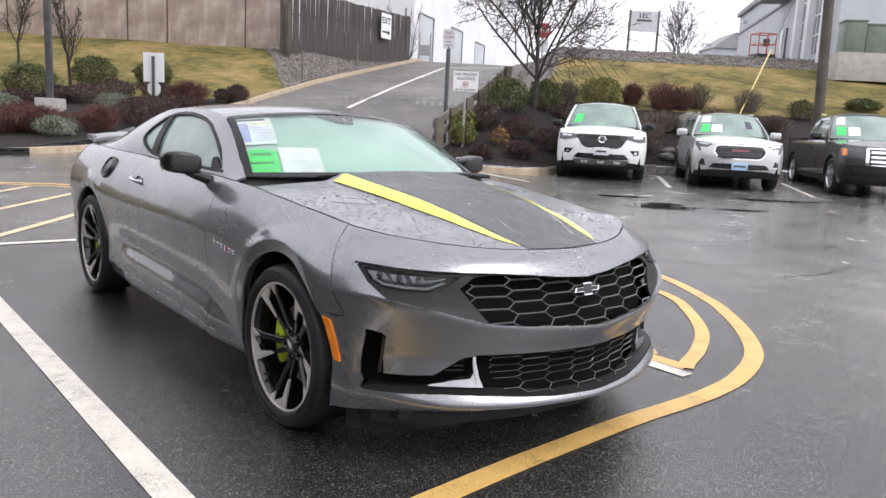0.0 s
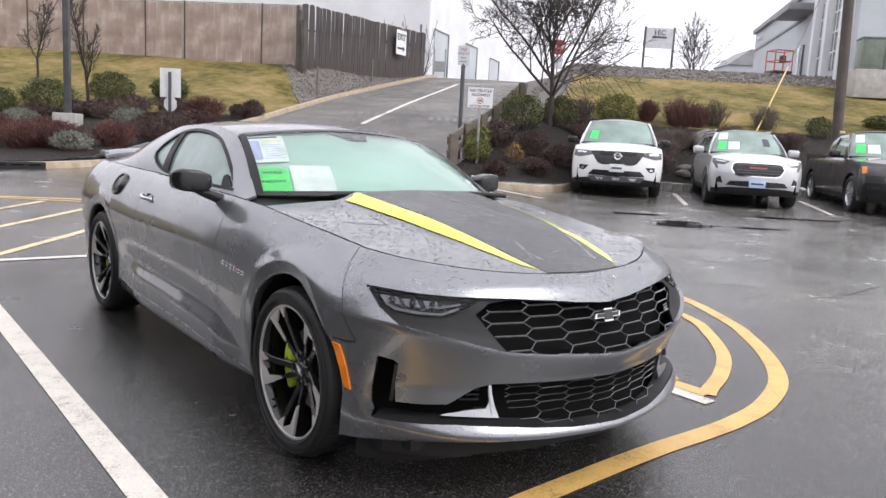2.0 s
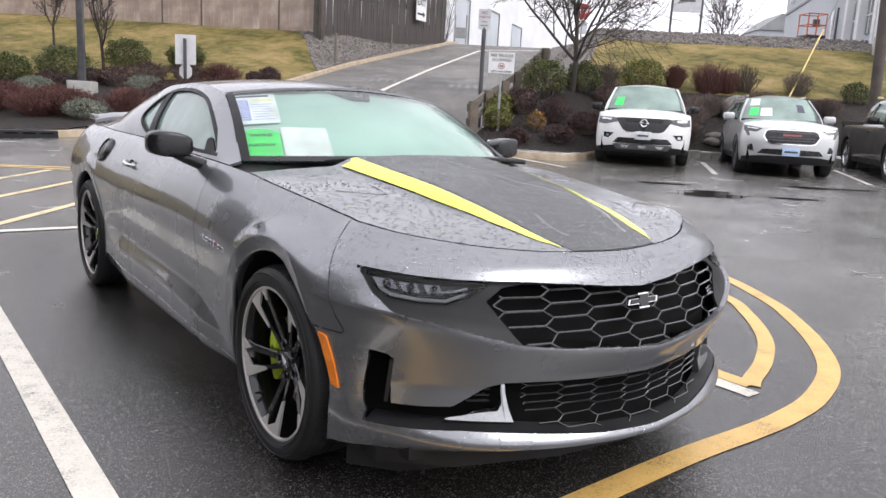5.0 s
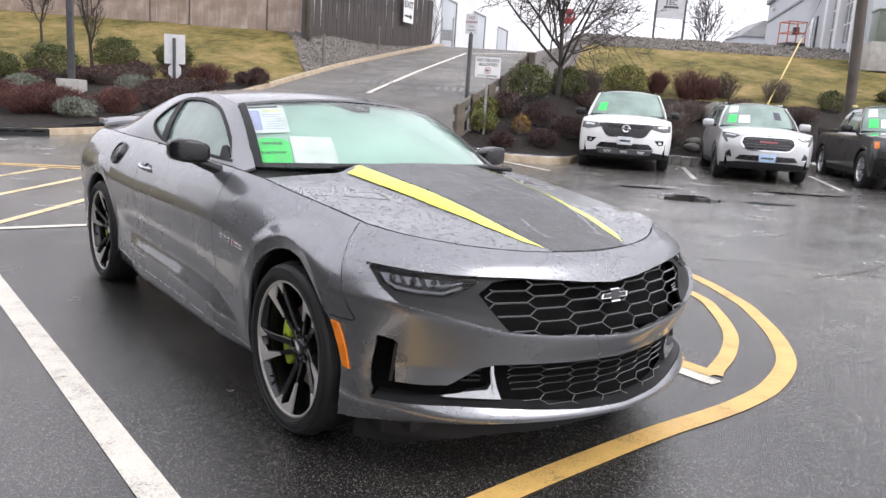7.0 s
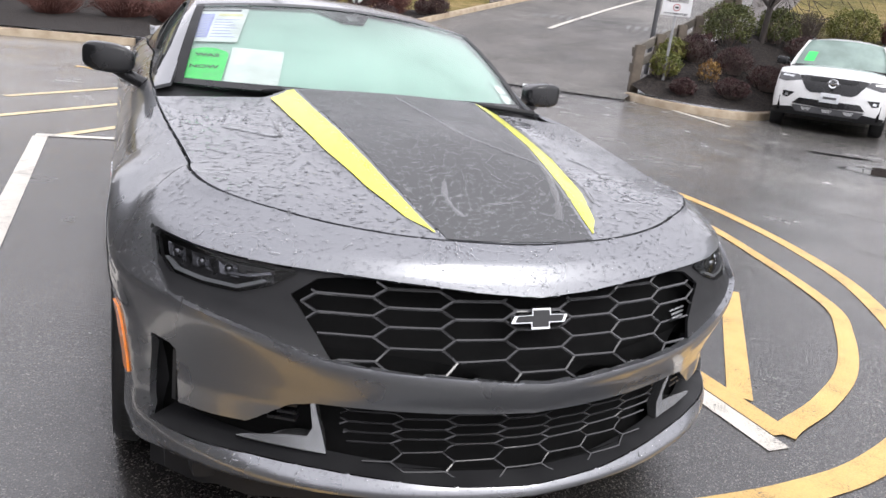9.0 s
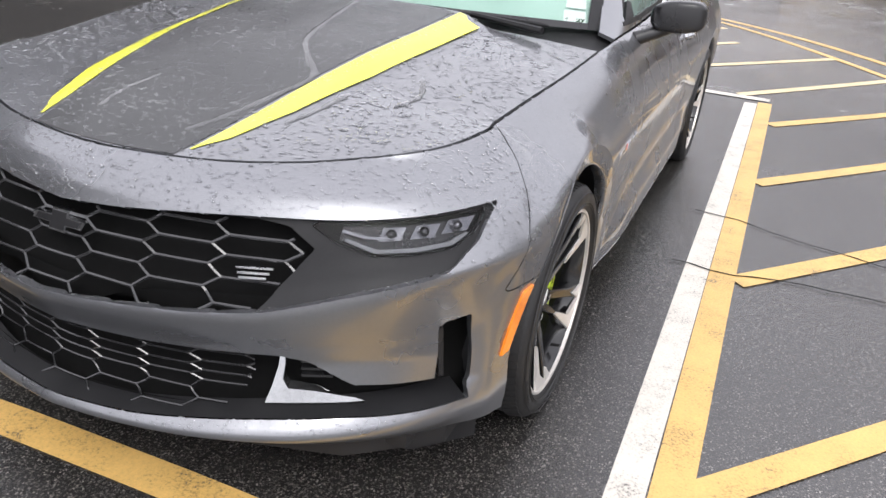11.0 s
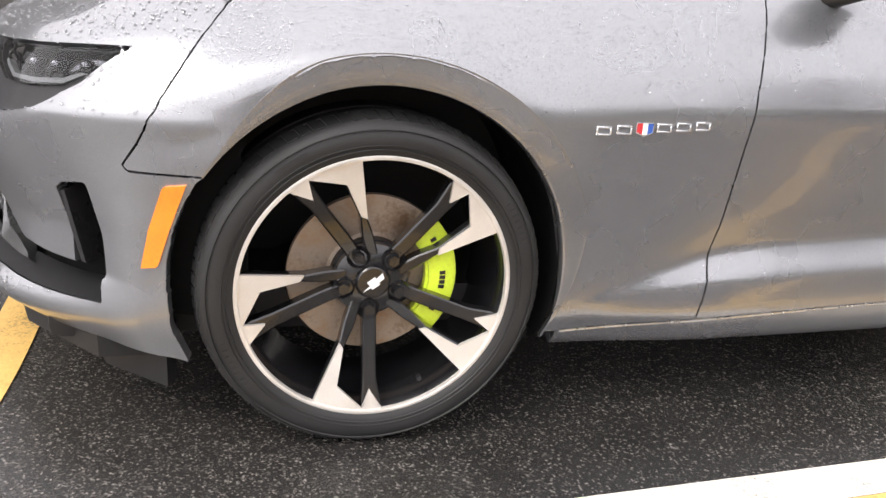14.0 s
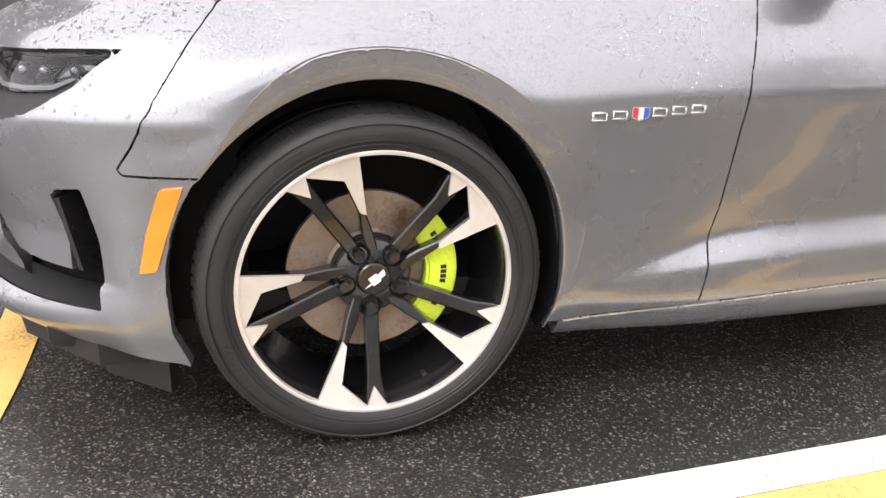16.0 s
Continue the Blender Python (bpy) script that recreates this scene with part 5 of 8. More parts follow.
def arc(r, a0, a1, n=6):
    return [(r, a0 + (a1 - a0) * i / n) for i in range(n + 1)]


def alloy(flip, spin, name="wheel"):
    """A wheel with its axis along x, its outer rim at x = 0, its face to +x (or to -x when flipped)."""
    sx = -1 if flip else 1
    def fx(bm):
        return mirrored(bm) if flip else bm
    shrink = lambda pr: [(.262 + (r - .262) * .84, h) for r, h in pr]
    barrel = lathe([(.262, -.004), (.256, -.012), (.250, -.05), (.243, -.12), (.243, -.19), (.262, -.205), (.268, -.205)], 72)
    base = part(name, fx(barrel), M_RIMBLACK, coupe, "black and machined five-twin-spoke alloy wheel", 50)
    part("tyre", fx(lathe(shrink([(.262, -.004), (.270, .004), (.284, .0095), (.300, .0125), (.316, .0115), (.330, .006), (.3405, -.004), (.3465, -.018), (.3495, -.035), (.3500, -.052), (.3445, -.056), (.3445, -.064), (.3500, -.068), (.3500, -.100), (.3445, -.104), (.3445, -.114), (.3500, -.118), (.3500, -.160), (.3465, -.200), (.3405, -.214), (.300, -.228), (.262, -.205)]), 96)), M_RUBBER, base, "worn wet black tyre", 35)
    for rr in (.279, .287, .3145):
        bm = lathe([(rr - .0015, .0105), (rr, .0132), (rr + .0015, .0105)], 96)
        part("sidewall_rib", fx(bm), M_RUBBER, base)
    # moulded marks on the sidewall, as plain bars
    for a0, n_ in ((198, 9), (20, 7), (118, 5)):
        for k in range(n_):
            part("sidewall_mark", fx(box((.0016, .008, .011), Matrix.Rotation(radians(a0 + 2.6 * k - 90), 4, "X") @ Matrix.Translation((.0128, 0, .3005)))), M_RUBBER, base, "", 0)
    bm = bmesh.new()
    for k in range(84):
        a = 2 * math.pi * k / 84
        add_box(bm, (.042, .0185, .0035), Matrix.Rotation(a, 4, "X") @ Matrix.Translation((-.029, 0, .3345)) @ pose(0, 0, 0, 0, 12, 10))
    part("tread", fx(bm), M_RUBBER, base, "", 30)
    part("rim_lip", fx(lathe([(.2575, -.006), (.2585, .0030), (.262, .0048), (.2665, .0030), (.268, -.002)], 96)), M_MACHINED, base, "machined silver rim lip", 50)

    def face(x0, x1):
        def place(u, v, d):
            r = math.hypot(u, v)
            x = x0 + (x1 - x0) * min(1, max(0, (r - .05) / .2))
            return Vector((x - d, u, v))
        return place

    long_ = [(.254, 99.4), (.139, 98.2), (.100, 92.5), (.055, 80), (.055, 103), (.100, 105.5), (.144, 103.6), (.218, 108), (.254, 114)]
    short = [(.254, 121.6), (.200, 121.2), (.095, 115.5), (.055, 111), (.055, 139), (.095, 132.5), (.200, 129.2), (.254, 130.8)]
    claw = arc(.259, 98.9, 130.9) + [(.2565, 130.6), (.218, 124.8), (.2565, 121.6), (.2180, 107.2), (.145, 102.8), (.138, 98.2)]
    for k in range(5):
        rot = 72 * k + spin
        for nm, pts, x0, x1, th, mt, lab in (("spoke", long_, -.058, -.006, .030, M_RIMBLACK, ""), ("spoke", short, -.060, -.008, .030, M_RIMBLACK, ""), ("spoke_claw", claw, -.0545, -.0015, .008, M_MACHINED, "machined silver spoke tip")):
            bm = prism(polar([(r, a + rot) for r, a in pts]), face(x0, x1), th)
            if nm == "spoke":
                bmesh.ops.bevel(bm, geom=[e for e in bm.edges if abs(e.calc_face_angle(0)) > .7], offset=.003, segments=1, affect="EDGES")
            bmesh.ops.triangulate(bm, faces=[f for f in bm.faces if len(f.verts) > 4])
            part(nm, fx(bm), mt, base, lab, 25)
        a = radians(120 + rot)
        c = Vector((-.055 * sx, .059 * math.cos(a), .059 * math.sin(a)))
        bm = bmesh.new()
        add_rod(bm, c - Vector((sx * .02, 0, 0)), c + Vector((sx * .010, 0, 0)), .0135, .0115, 6)
        nut = part("wheel_nut", bm, M_RIMBLACK, base, "black wheel nut", 25)
        part("nut_seat", fx(lathe([(.014, -.059), (.019, -.055), (.021, -.051), (.024, -.056)], 20)), M_RIMBLACK, base, "", 40, Matrix.Translation((0, c.y, c.z)))
    part("hub", fx(lathe([(.0005, -.046), (.030, -.046), (.0335, -.049), (.036, -.054), (.060, -.058), (.074, -.066), (.076, -.09)], 48)), M_RIMBLACK, base, "black wheel hub", 30)
    bm = prism([(-.028, -.004), (-.010, -.002), (-.010, .009), (.010, .009), (.010, .004), (.028, .006), (.024, -.006), (.010, -.006), (.010, -.011), (-.010, -.011), (-.010, -.006)], lambda u, v, d: Vector((-.0445 - d, u * .75 - v * .55, v * .75 + u * .55)), .002)
    part("cap_emblem", fx(bm), M_SIGN, base, "plain bright cap emblem", 20)
    part("brake_disc", fx(lathe([(.070, -.085), (.075, -.088), (.088, -.100), (.165, -.100), (.166, -.112), (.08, -.112)], 64)), M_DISC, base, "rusty brake disc", 30)
    part("disc_hat", fx(lathe([(.0005, -.082), (.078, -.083), (.084, -.100)], 40)), M_RIMBLACK, base)
    cal = prism(polar(arc(.176, -42, 46, 12) + arc(.112, 46, -42, 12)), lambda u, v, d: Vector((-.066 - d, u, v)), .032)
    bmesh.ops.bevel(cal, geom=[e for e in cal.edges if abs(e.calc_face_angle(0)) > .7], offset=.006, segments=2, affect="EDGES")
    cp = part("brake_caliper", fx(cal), M_CALIPER, base, "lime green brake caliper", 35)
    for aa in (34, 24, 4, 0, -4, -8, -28):
        bm = prism(polar([(.140, aa - 1.5), (.152, aa - 1.5), (.152, aa + 1.5), (.140, aa + 1.5)]), lambda u, v, d: Vector((-.0645 - d, u, v)), .003)
        part("caliper_mark", fx(bm), M_BLACK, cp)
    a = radians(-64 + spin)
    part("valve", rod((sx * -.03, .228 * math.cos(a), .228 * math.sin(a)), (sx * -.004, .220 * math.cos(a), .220 * math.sin(a)), .0045), M_TRIM, base)
    return base


for flip, cy, spin in ((False, 0.0, 0.0), (False, 2.812, 31.0), (True, 0.0, 17.0), (True, 2.812, 48.0)):
    w = alloy(flip, spin)
    w.location = ((-1 if flip else 1) * .908, cy + (.016 if cy == 0 else .008), TYRE_R)


# ---- rain on the coupe ----
def beads(ob, n, r0, r1, tilt, seed, stretch=1.0):
    """Raindrops standing on the upward faces of a panel, as one mesh."""
    rd = np.random.default_rng(seed)
    me = ob.data
    tri = [(p.vertices[0], p.vertices[k], p.vertices[k + 1]) for p in me.polygons if p.normal.z > tilt for k in range(1, len(p.vertices) - 1)]
    co = np.array([v.co for v in me.vertices])
    nv = np.array([v.normal for v in me.vertices])
    tri = np.array(tri)
    a, b, c = co[tri[:, 0]], co[tri[:, 1]], co[tri[:, 2]]
    fn = np.cross(b - a, c - a)
    area = np.linalg.norm(fn, axis=1)
    fn = fn / np.maximum(area, 1e-12)[:, None]
    weight = area * np.clip(fn[:, 2] * 2.2, .15, 1)
    pick = rd.choice(len(tri), n, p=weight / weight.sum())
    u, v = rd.random(n), rd.random(n)
    flip = u + v > 1
    u, v = np.where(flip, 1 - u, u), np.where(flip, 1 - v, v)
    p = a[pick] + (b - a)[pick] * u[:, None] + (c - a)[pick] * v[:, None]
    nn = fn[pick]
    ref = np.cross(nn, [1.0, 0.15, 0.1])
    ref /= np.linalg.norm(ref, axis=1)[:, None]
    oth = np.cross(nn, ref)
    rad = r0 + (r1 - r0) * rd.random(n) ** 2.2
    long_ = rd.uniform(.8, 1.3, n) * stretch ** rd.random(n)
    k = 7
    t = 2 * np.pi * np.arange(k) / k
    ring = ref[:, None] * (rad[:, None] * np.cos(t))[:, :, None] + oth[:, None] * ((rad * long_)[:, None] * np.sin(t))[:, :, None]
    low = p[:, None] + ring + nn[:, None] * .0016
    top = p[:, None] + ring * .62 + nn[:, None] * (.0016 + rad * .36)[:, None, None]
    verts = np.concatenate([low, top], 1).reshape(-1, 3)
    j = np.arange(k)
    quad = np.stack([j, (j + 1) % k, k + (j + 1) % k, k + j], 1)
    base = (np.arange(n) * 2 * k)[:, None, None]
    faces = (base + quad).reshape(-1, 4).tolist() + (base[:, :, 0] + k + j).tolist()
    md = bpy.data.meshes.new("rain_film")
    md.from_pydata(verts.tolist(), [], faces)
    md.polygons.foreach_set("use_smooth", [True] * len(md.polygons))
    md.materials.append(M_DROP)
    o = new("rain_film", md)
    o.parent = ob
    o.visible_shadow = False
    return tagged(o, "beads of rainwater", kind="stuff")


beads(bonnet, 11000, .0009, .0048, .2, 1, 2.4)
beads(bumper, 5000, .0008, .0036, .25, 2, 1.8)
for ob in [o for o in coupe.children if o.name.split(".")[0] in ("front_wing", "door", "roof", "rear_quarter")]:
    kind_ = ob.name.split(".")[0]
    beads(ob, {"front_wing": 8000, "door": 4500, "roof": 5000, "rear_quarter": 3000}[kind_], .0006, .0024 if kind_ == "roof" else .0019, .06, len(ob.name) + 3)

# ---- the lie of the land ----
# r runs to the right and s ahead of the first standpoint, in plan
ORG, AHEAD, ASIDE = Vector((-2.293, -2.67)), Vector((.6376, .7704)), Vector((.7704, -.6376))
TURN = math.degrees(math.atan2(ASIDE.y, ASIDE.x))


def plan(r, s):
    p = ORG + ASIDE * r + AHEAD * s
    return p.x, p.y


def rs_of(x, y):
    d = Vector((x, y)) - ORG
    return d.dot(ASIDE), d.dot(AHEAD)


def lot(s):
    """Height of the car park: level round the coupe, then rising gently."""
    t = (s - 7.5) / 1.2
    return 0.0238 * 1.2 * (math.log1p(math.exp(t)) if t < 20 else t)


LB = Table([10, 15.6, 18, 21, 24, 29, 34, 40, 120], [.30, .36, .55, 1.10, 1.66, 2.95, 4.40, 4.7, 5.3], 0.5)
RB = Table([16, 19.7, 20.8, 22, 24, 28.5, 33, 35, 38, 120], [.36, .42, .85, 1.38, 2.05, 3.20, 4.35, 4.95, 5.2, 6.0], 0.3)
RP = Table([16, 18.2, 20, 24, 30, 40, 44, 47, 60, 120], [.23, .30, .66, 1.62, 2.62, 4.15, 4.78, 5.0, 5.1, 5.3], 0.5)
EDGE_L = Table([17, 19.4, 21.5, 24, 30, 35, 44, 60], [-8.5, -8.17, -7.3, -6.35, -5.29, -4.2, -2.13, 1.0], 0.3)
EDGE_R = Table([16, 18.4, 20, 24, 30, 44, 60], [-.5, -.25, .05, 1.35, 2.3, 3.45, 4.6], 0.3)


def z_left(r, s):
    z = float(LB(s)) + .05 * noise.noise((r * .35, s * .35, 1))
    k = max(float(ease(.05, 2.6, float(EDGE_L(s)) - r)), 1 - float(ease(20, 23, s)))
    return z * k + (float(RP(s)) + .10) * (1 - k)


def z_right(r, s):
    return float(RB(s + 1.7 * (1 - float(ease(1.8, 4.2, r))))) + .05 * noise.noise((r * .35, s * .35, 7))


def z_ramp(r, s):
    return float(RP(s))


def lay(name, a, b, height, mat, label, n=60, m=24, kind="structure", lift=0.0, category="ground"):
    """Ground between two lines, given as points (r, s), at the heights height(r, s)."""
    def along(pts, t):
        d = np.r_[0, np.cumsum([math.dist(p, q) for p, q in zip(pts, pts[1:])])]
        return np.array([np.interp(t * d[-1], d, [p[k] for p in pts]) for k in (0, 1)])
    bm = bmesh.new()
    rows = []
    for i in range(n + 1):
        p, q = along(a, i / n), along(b, i / n)
        row = []
        for j in range(m + 1):
            r, s = p + (q - p) * j / m
            row.append(bm.verts.new((*plan(r, s), height(r, s) + lift)))
        rows.append(row)
    for i in range(n):
        for j in range(m):
            bm.faces.new((rows[i][j], rows[i + 1][j], rows[i + 1][j + 1], rows[i][j + 1]))
    face_out(bm, (0, 0, -500))
    return solo(name, bm, mat, label, category, kind=kind, smooth=80)


# the car park: one sheet out to the horizon
bm = bmesh.new()
rs_ = [-900, -300, -120, -60, -40, -30] + list(np.arange(-24, 25, 2)) + [30, 40, 60, 120, 300, 900]
ss_ = [-900, -300, -120, -60, -30, -15, -8, -4, 0] + list(np.arange(2, 24, .5)) + [26, 30, 40, 60, 120, 300, 900]
vs = [[bm.verts.new((*plan(r, s), lot(min(s, 21)) - .25 * float(ease(22, 30, s)))) for s in ss_] for r in rs_]
for i in range(len(rs_) - 1):
    for j in range(len(ss_) - 1):
        bm.faces.new((vs[i][j], vs[i + 1][j], vs[i + 1][j + 1], vs[i][j + 1]))
face_out(bm, (0, 0, -500))
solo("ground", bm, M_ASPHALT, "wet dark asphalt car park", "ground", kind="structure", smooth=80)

edge = [s for s in np.arange(17.6, 48, .8)]
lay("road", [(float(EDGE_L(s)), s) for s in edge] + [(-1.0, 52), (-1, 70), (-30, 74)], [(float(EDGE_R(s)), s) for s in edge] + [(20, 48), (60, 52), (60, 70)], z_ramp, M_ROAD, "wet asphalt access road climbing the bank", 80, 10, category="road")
KERB_L = [(-40.5, -10.2), (-20, 7.0), (-9.34, 15.68), (-8.9, 16.1), (-8.6, 16.9), (-8.42, 17.6), (-8.17, 19.36), (-7.3, 21.5), (-6.35, 24)]
LAWN_L = [(-46, 2), (-26, 17), (-17, 22.6), (-14.2, 23.5), (-9.7, 23.9), (-8.2, 23.9), (-7.4, 24.1), (-6.6, 24.1), (-6.33, 24.2), (-5.98, 25.7), (-5.78, 26.9)]
FENCE_L = [(-60, 22), (-36, 34), (-24, 34.4), (-20, 34), (-14, 33.6), (-11, 33.3), (-9, 33.1), (-8.6, 33), (-8.2, 33), (-7.8, 32.6), (-7.3, 31.2)]
lay("planting_bed", KERB_L, LAWN_L, z_left, M_MULCH, "dark bark mulch bed on the bank", 90, 16, category="planting bed")
lay("lawn", LAWN_L, FENCE_L, z_left, M_LAWN, "patchy yellow-green winter lawn on the slope", 90, 30, category="lawn")
lay("gravel_bank", [(-5.78, 26.9), (-7.3, 31.2), (-7.8, 32.6), (-8.2, 33), (-8.2, 36), (-4.4, 44.5)], [(-5.76, 26.95), (-5.55, 28.4), (-5.20, 30.2), (-4.1, 35), (-2.05, 44)], lambda r, s: z_left(r, s) + .01, M_GRAVEL, "grey gravel bank beside the road", 50, 8, category="gravel")
lay("upper_ground_back", FENCE_L[:-4] + [(-8.6, 33), (-8.5, 34), (-8.2, 36), (-4.4, 44.5)], [(-200, 120), (-100, 130), (-70, 130), (-60, 130), (-50, 130), (-40, 130), (-36, 130), (-32, 130), (-30, 130)], lambda r, s: z_left(r, min(s, 40)), M_GRAVEL, "gravel yard behind the fence", 30, 10)
KERB_R = [(-.28, 18.4), (.15, 17.75), (.59, 17.35), (1.2, 17.05), (1.87, 17.1), (2.25, 17.5), (2.55, 18.3), (2.75, 19.2), (3.05, 19.75), (5.3, 19.75), (8.97, 19.98), (20, 20.4), (60, 22)]
LAWN_R = [(2.75, 24.0), (2.85, 24), (2.95, 24), (3.05, 24), (3.15, 24), (3.3, 24), (3.6, 24), (3.9, 24), (4.3, 24), (5.8, 24), (8.9, 24), (20, 24.3), (60, 26)]
LAWN_T = [(4.5, 32.4), (4.6, 32.6), (4.7, 32.8), (4.75, 33), (4.8, 33), (4.9, 33), (5.1, 33), (5.4, 33), (6, 33), (8, 33), (12, 33), (20, 33.2), (60, 35)]
ROCK_T = [(4.68, 35.2), (4.75, 35.2), (4.85, 35.2), (4.95, 35.2), (5.05, 35.2), (5.15, 35.2), (5.3, 35.2), (5.6, 35.2), (6.1, 35.2), (8.1, 35.2), (12.1, 35.3), (20.2, 35.4), (60, 37)]
lay("planting_bed_right", KERB_R, LAWN_R, z_right, M_MULCH, "dark bark mulch bed behind the parked cars", 100, 24, category="planting bed")
lay("lawn_right", LAWN_R, LAWN_T, z_right, M_LAWN, "patchy yellow-green winter lawn on the slope", 90, 30, category="lawn")
SLOPE_S, SLOPE_L, SLOPE_R = [24, 28, 32.4, 35.2, 40, 46], [1.38, 2.0, 2.52, 2.75, 3.15, 3.7], [2.75, 3.6, 4.5, 4.7, 5.2, 5.5]


def z_slope(r, s):
    a, b = float(np.interp(s, SLOPE_S, SLOPE_L)), float(np.interp(s, SLOPE_S, SLOPE_R))
    t = min(1, max(0, (r - a) / (b - a)))
    return (z_ramp(a, s) + .05) * (1 - t) + z_right(b, s) * t


lay("gravel_slope", list(zip(SLOPE_L, SLOPE_S)), list(zip(SLOPE_R, SLOPE_S)), z_slope, M_GRAVEL, "grey gravel slope beside the road", 40, 10, category="gravel")
lay("rock_edge", LAWN_T, ROCK_T, lambda r, s: z_right(r, s) + .06 * noise.noise((r * 3, s * 3, 3)), M_GRAVEL, "band of grey stones along the top of the bank", 160, 10, category="gravel")
lay("upper_ground", ROCK_T, [(5.45, 46), (8, 46.5), (12, 47), (16, 47), (20, 47), (24, 47), (28, 47), (32, 47), (36, 47), (44, 47), (60, 47), (80, 47), (160, 60)], z_right, M_GRAVEL, "gravel ground above the bank", 40, 8)
# scattered stones on the bank's top and beside the road
rnd = random.Random(5)


PEBBLE = bmesh.new()
bmesh.ops.create_icosphere(PEBBLE, subdivisions=1, radius=1.0)
PEBBLE.verts.ensure_lookup_table()
PEB_V, PEB_F = [v.co.copy() for v in PEBBLE.verts], [[v.index for v in f.verts] for f in PEBBLE.faces]
PEBBLE.free()


def stones(name, where, n, size, label):
    bm = bmesh.new()
    for _ in range(n):
        r, s, z = where()
        k = size * rnd.uniform(.5, 1.5)
        mt = Matrix.Translation((*plan(r, s), z)) @ Euler((rnd.random() * 6, rnd.random() * 6, rnd.random() * 6)).to_matrix().to_4x4() @ Matrix.Diagonal((k, k * rnd.uniform(.6, 1), k * rnd.uniform(.45, .8), 1))
        vs = [bm.verts.new(mt @ (v * rnd.uniform(.8, 1.15))) for v in PEB_V]
        for f in PEB_F:
            bm.faces.new([vs[i] for i in f])
    return solo(name, bm, M_ROCK, label, "stones", kind="stuff", smooth=0)


def on_rocks():
    r, s = 3.0 + 21 * rnd.random() ** 1.3, 32.9 + 2.4 * rnd.random()
    return r, s, (z_slope(r, s) if r < 4.7 else z_right(r, s)) + .02


def by_road():
    t, u = rnd.random(), rnd.random()
    s = 27.2 + 16 * t
    a = float(np.interp(s, [26.9, 31.2, 33, 36, 44.5], [-5.78, -7.3, -8.1, -7.6, -3.6]))
    r = a + (float(EDGE_L(s)) - .15 - a) * u
    return r, s, z_left(r, s) + .03


stones("bank_stones", on_rocks, 3800, .062, "loose grey stones along the bank")
stones("road_stones", by_road, 3000, .048, "loose grey stones beside the road")


def sweep(name, pts, height, mat, label, w=.16, h=.15, sink=.25, step=.6, category="kerb"):
    """A kerb with a rounded edge along points (r, s)."""
    fine = finer(pts, step, False)
    prof = [(-w / 2, -sink), (-w / 2, h - .02), (-w / 2 + .02, h), (w / 2 - .02, h), (w / 2, h - .02), (w / 2, -sink)]
    bm = bmesh.new()
    rings = []
    for i, (r, s) in enumerate(fine):
        a, b = fine[max(0, i - 1)], fine[min(len(fine) - 1, i + 1)]
        t = Vector((b[0] - a[0], b[1] - a[1])).normalized()
        nrm = Vector((t.y, -t.x))
        z = height(r, s)
        rings.append([bm.verts.new((*plan(r + nrm.x * u, s + nrm.y * u), z + v)) for u, v in prof])
    for p, q in zip(rings, rings[1:]):
        for j in range(len(prof) - 1):
            bm.faces.new((p[j], q[j], q[j + 1], p[j + 1]))
    bm.faces.new(rings[0])
    bm.faces.new(rings[-1][::-1])
    bmesh.ops.recalc_face_normals(bm, faces=bm.faces)
    return solo(name, bm, mat, label, category, kind="structure", smooth=50)


sweep("kerb", KERB_L[:7], lambda r, s: lot(s), M_KERB, "weathered tan concrete kerb")
sweep("kerb_road", [(float(EDGE_L(s)), s) for s in np.arange(19.4, 46, 1.0)], z_ramp, M_KERB, "weathered tan concrete kerb beside the road", h=.14)
sweep("kerb_island", KERB_R[:9], lambda r, s: lot(s), M_KERB, "weathered tan concrete kerb round the planting island", w=.2)
stone_row = thing("stone_edging", "row of rough grey stone blocks edging the bed", "edging")
me = None
row = finer([(3.1, 19.72), (5.3, 19.72), (8.97, 19.95), (20, 20.38)], .27, False)
for i, (r, s) in enumerate(row[:70]):
    if me is None:
        o = part("edging_block", box((.25, .16, .34), None, .025, 2), M_STONE, stone_row, "", 40)
        me = o.data
    else:
        o = new("edging_block", me)
        o.parent = stone_row
    o.matrix_basis = pose(*plan(r, s - .1), lot(s) + .03 + rnd.uniform(-.02, .02), rnd.uniform(-2, 2), rnd.uniform(-2, 2), TURN + rnd.uniform(-4, 4))
# storm drain in the kerb
drain = thing("storm_drain", "black iron kerb inlet with slots", "drain", pose(*plan(-9.55, 15.38), lot(15.4), 0, 0, 2))
part("drain_box", box((1.75, .22, .20), Matrix.Translation((0, 0, .06)), .02), M_TRIM, drain)
for i in range(5):
    part("drain_slot", box((.24, .02, .035), Matrix.Translation((-.66 + i * .33, -.105, .10)), .005), M_VOID, drain)


# ---- painted lines ----
def painted(name, pts, w, mat, label, lift=.004, category="road marking", kind="structure", taper=False):
    fine = finer(pts, .25, False)
    bm = bmesh.new()
    prev = None
    for i, (x, y) in enumerate(fine):
        a, b = fine[max(0, i - 1)], fine[min(len(fine) - 1, i + 1)]
        t = Vector((b[0] - a[0], b[1] - a[1])).normalized()
        half = w / 2
        pair = []
        for k in (-half, half):
            px, py = x + t.y * k, y - t.x * k
            pair.append(bm.verts.new((px, py, lot(rs_of(px, py)[1]) + lift)))
        if prev:
            bm.faces.new((prev[0], prev[1], pair[1], pair[0]))
        prev = pair
    face_out(bm, (0, 0, -500))
    return solo(name, bm, mat, label, category, kind=kind, smooth=80)


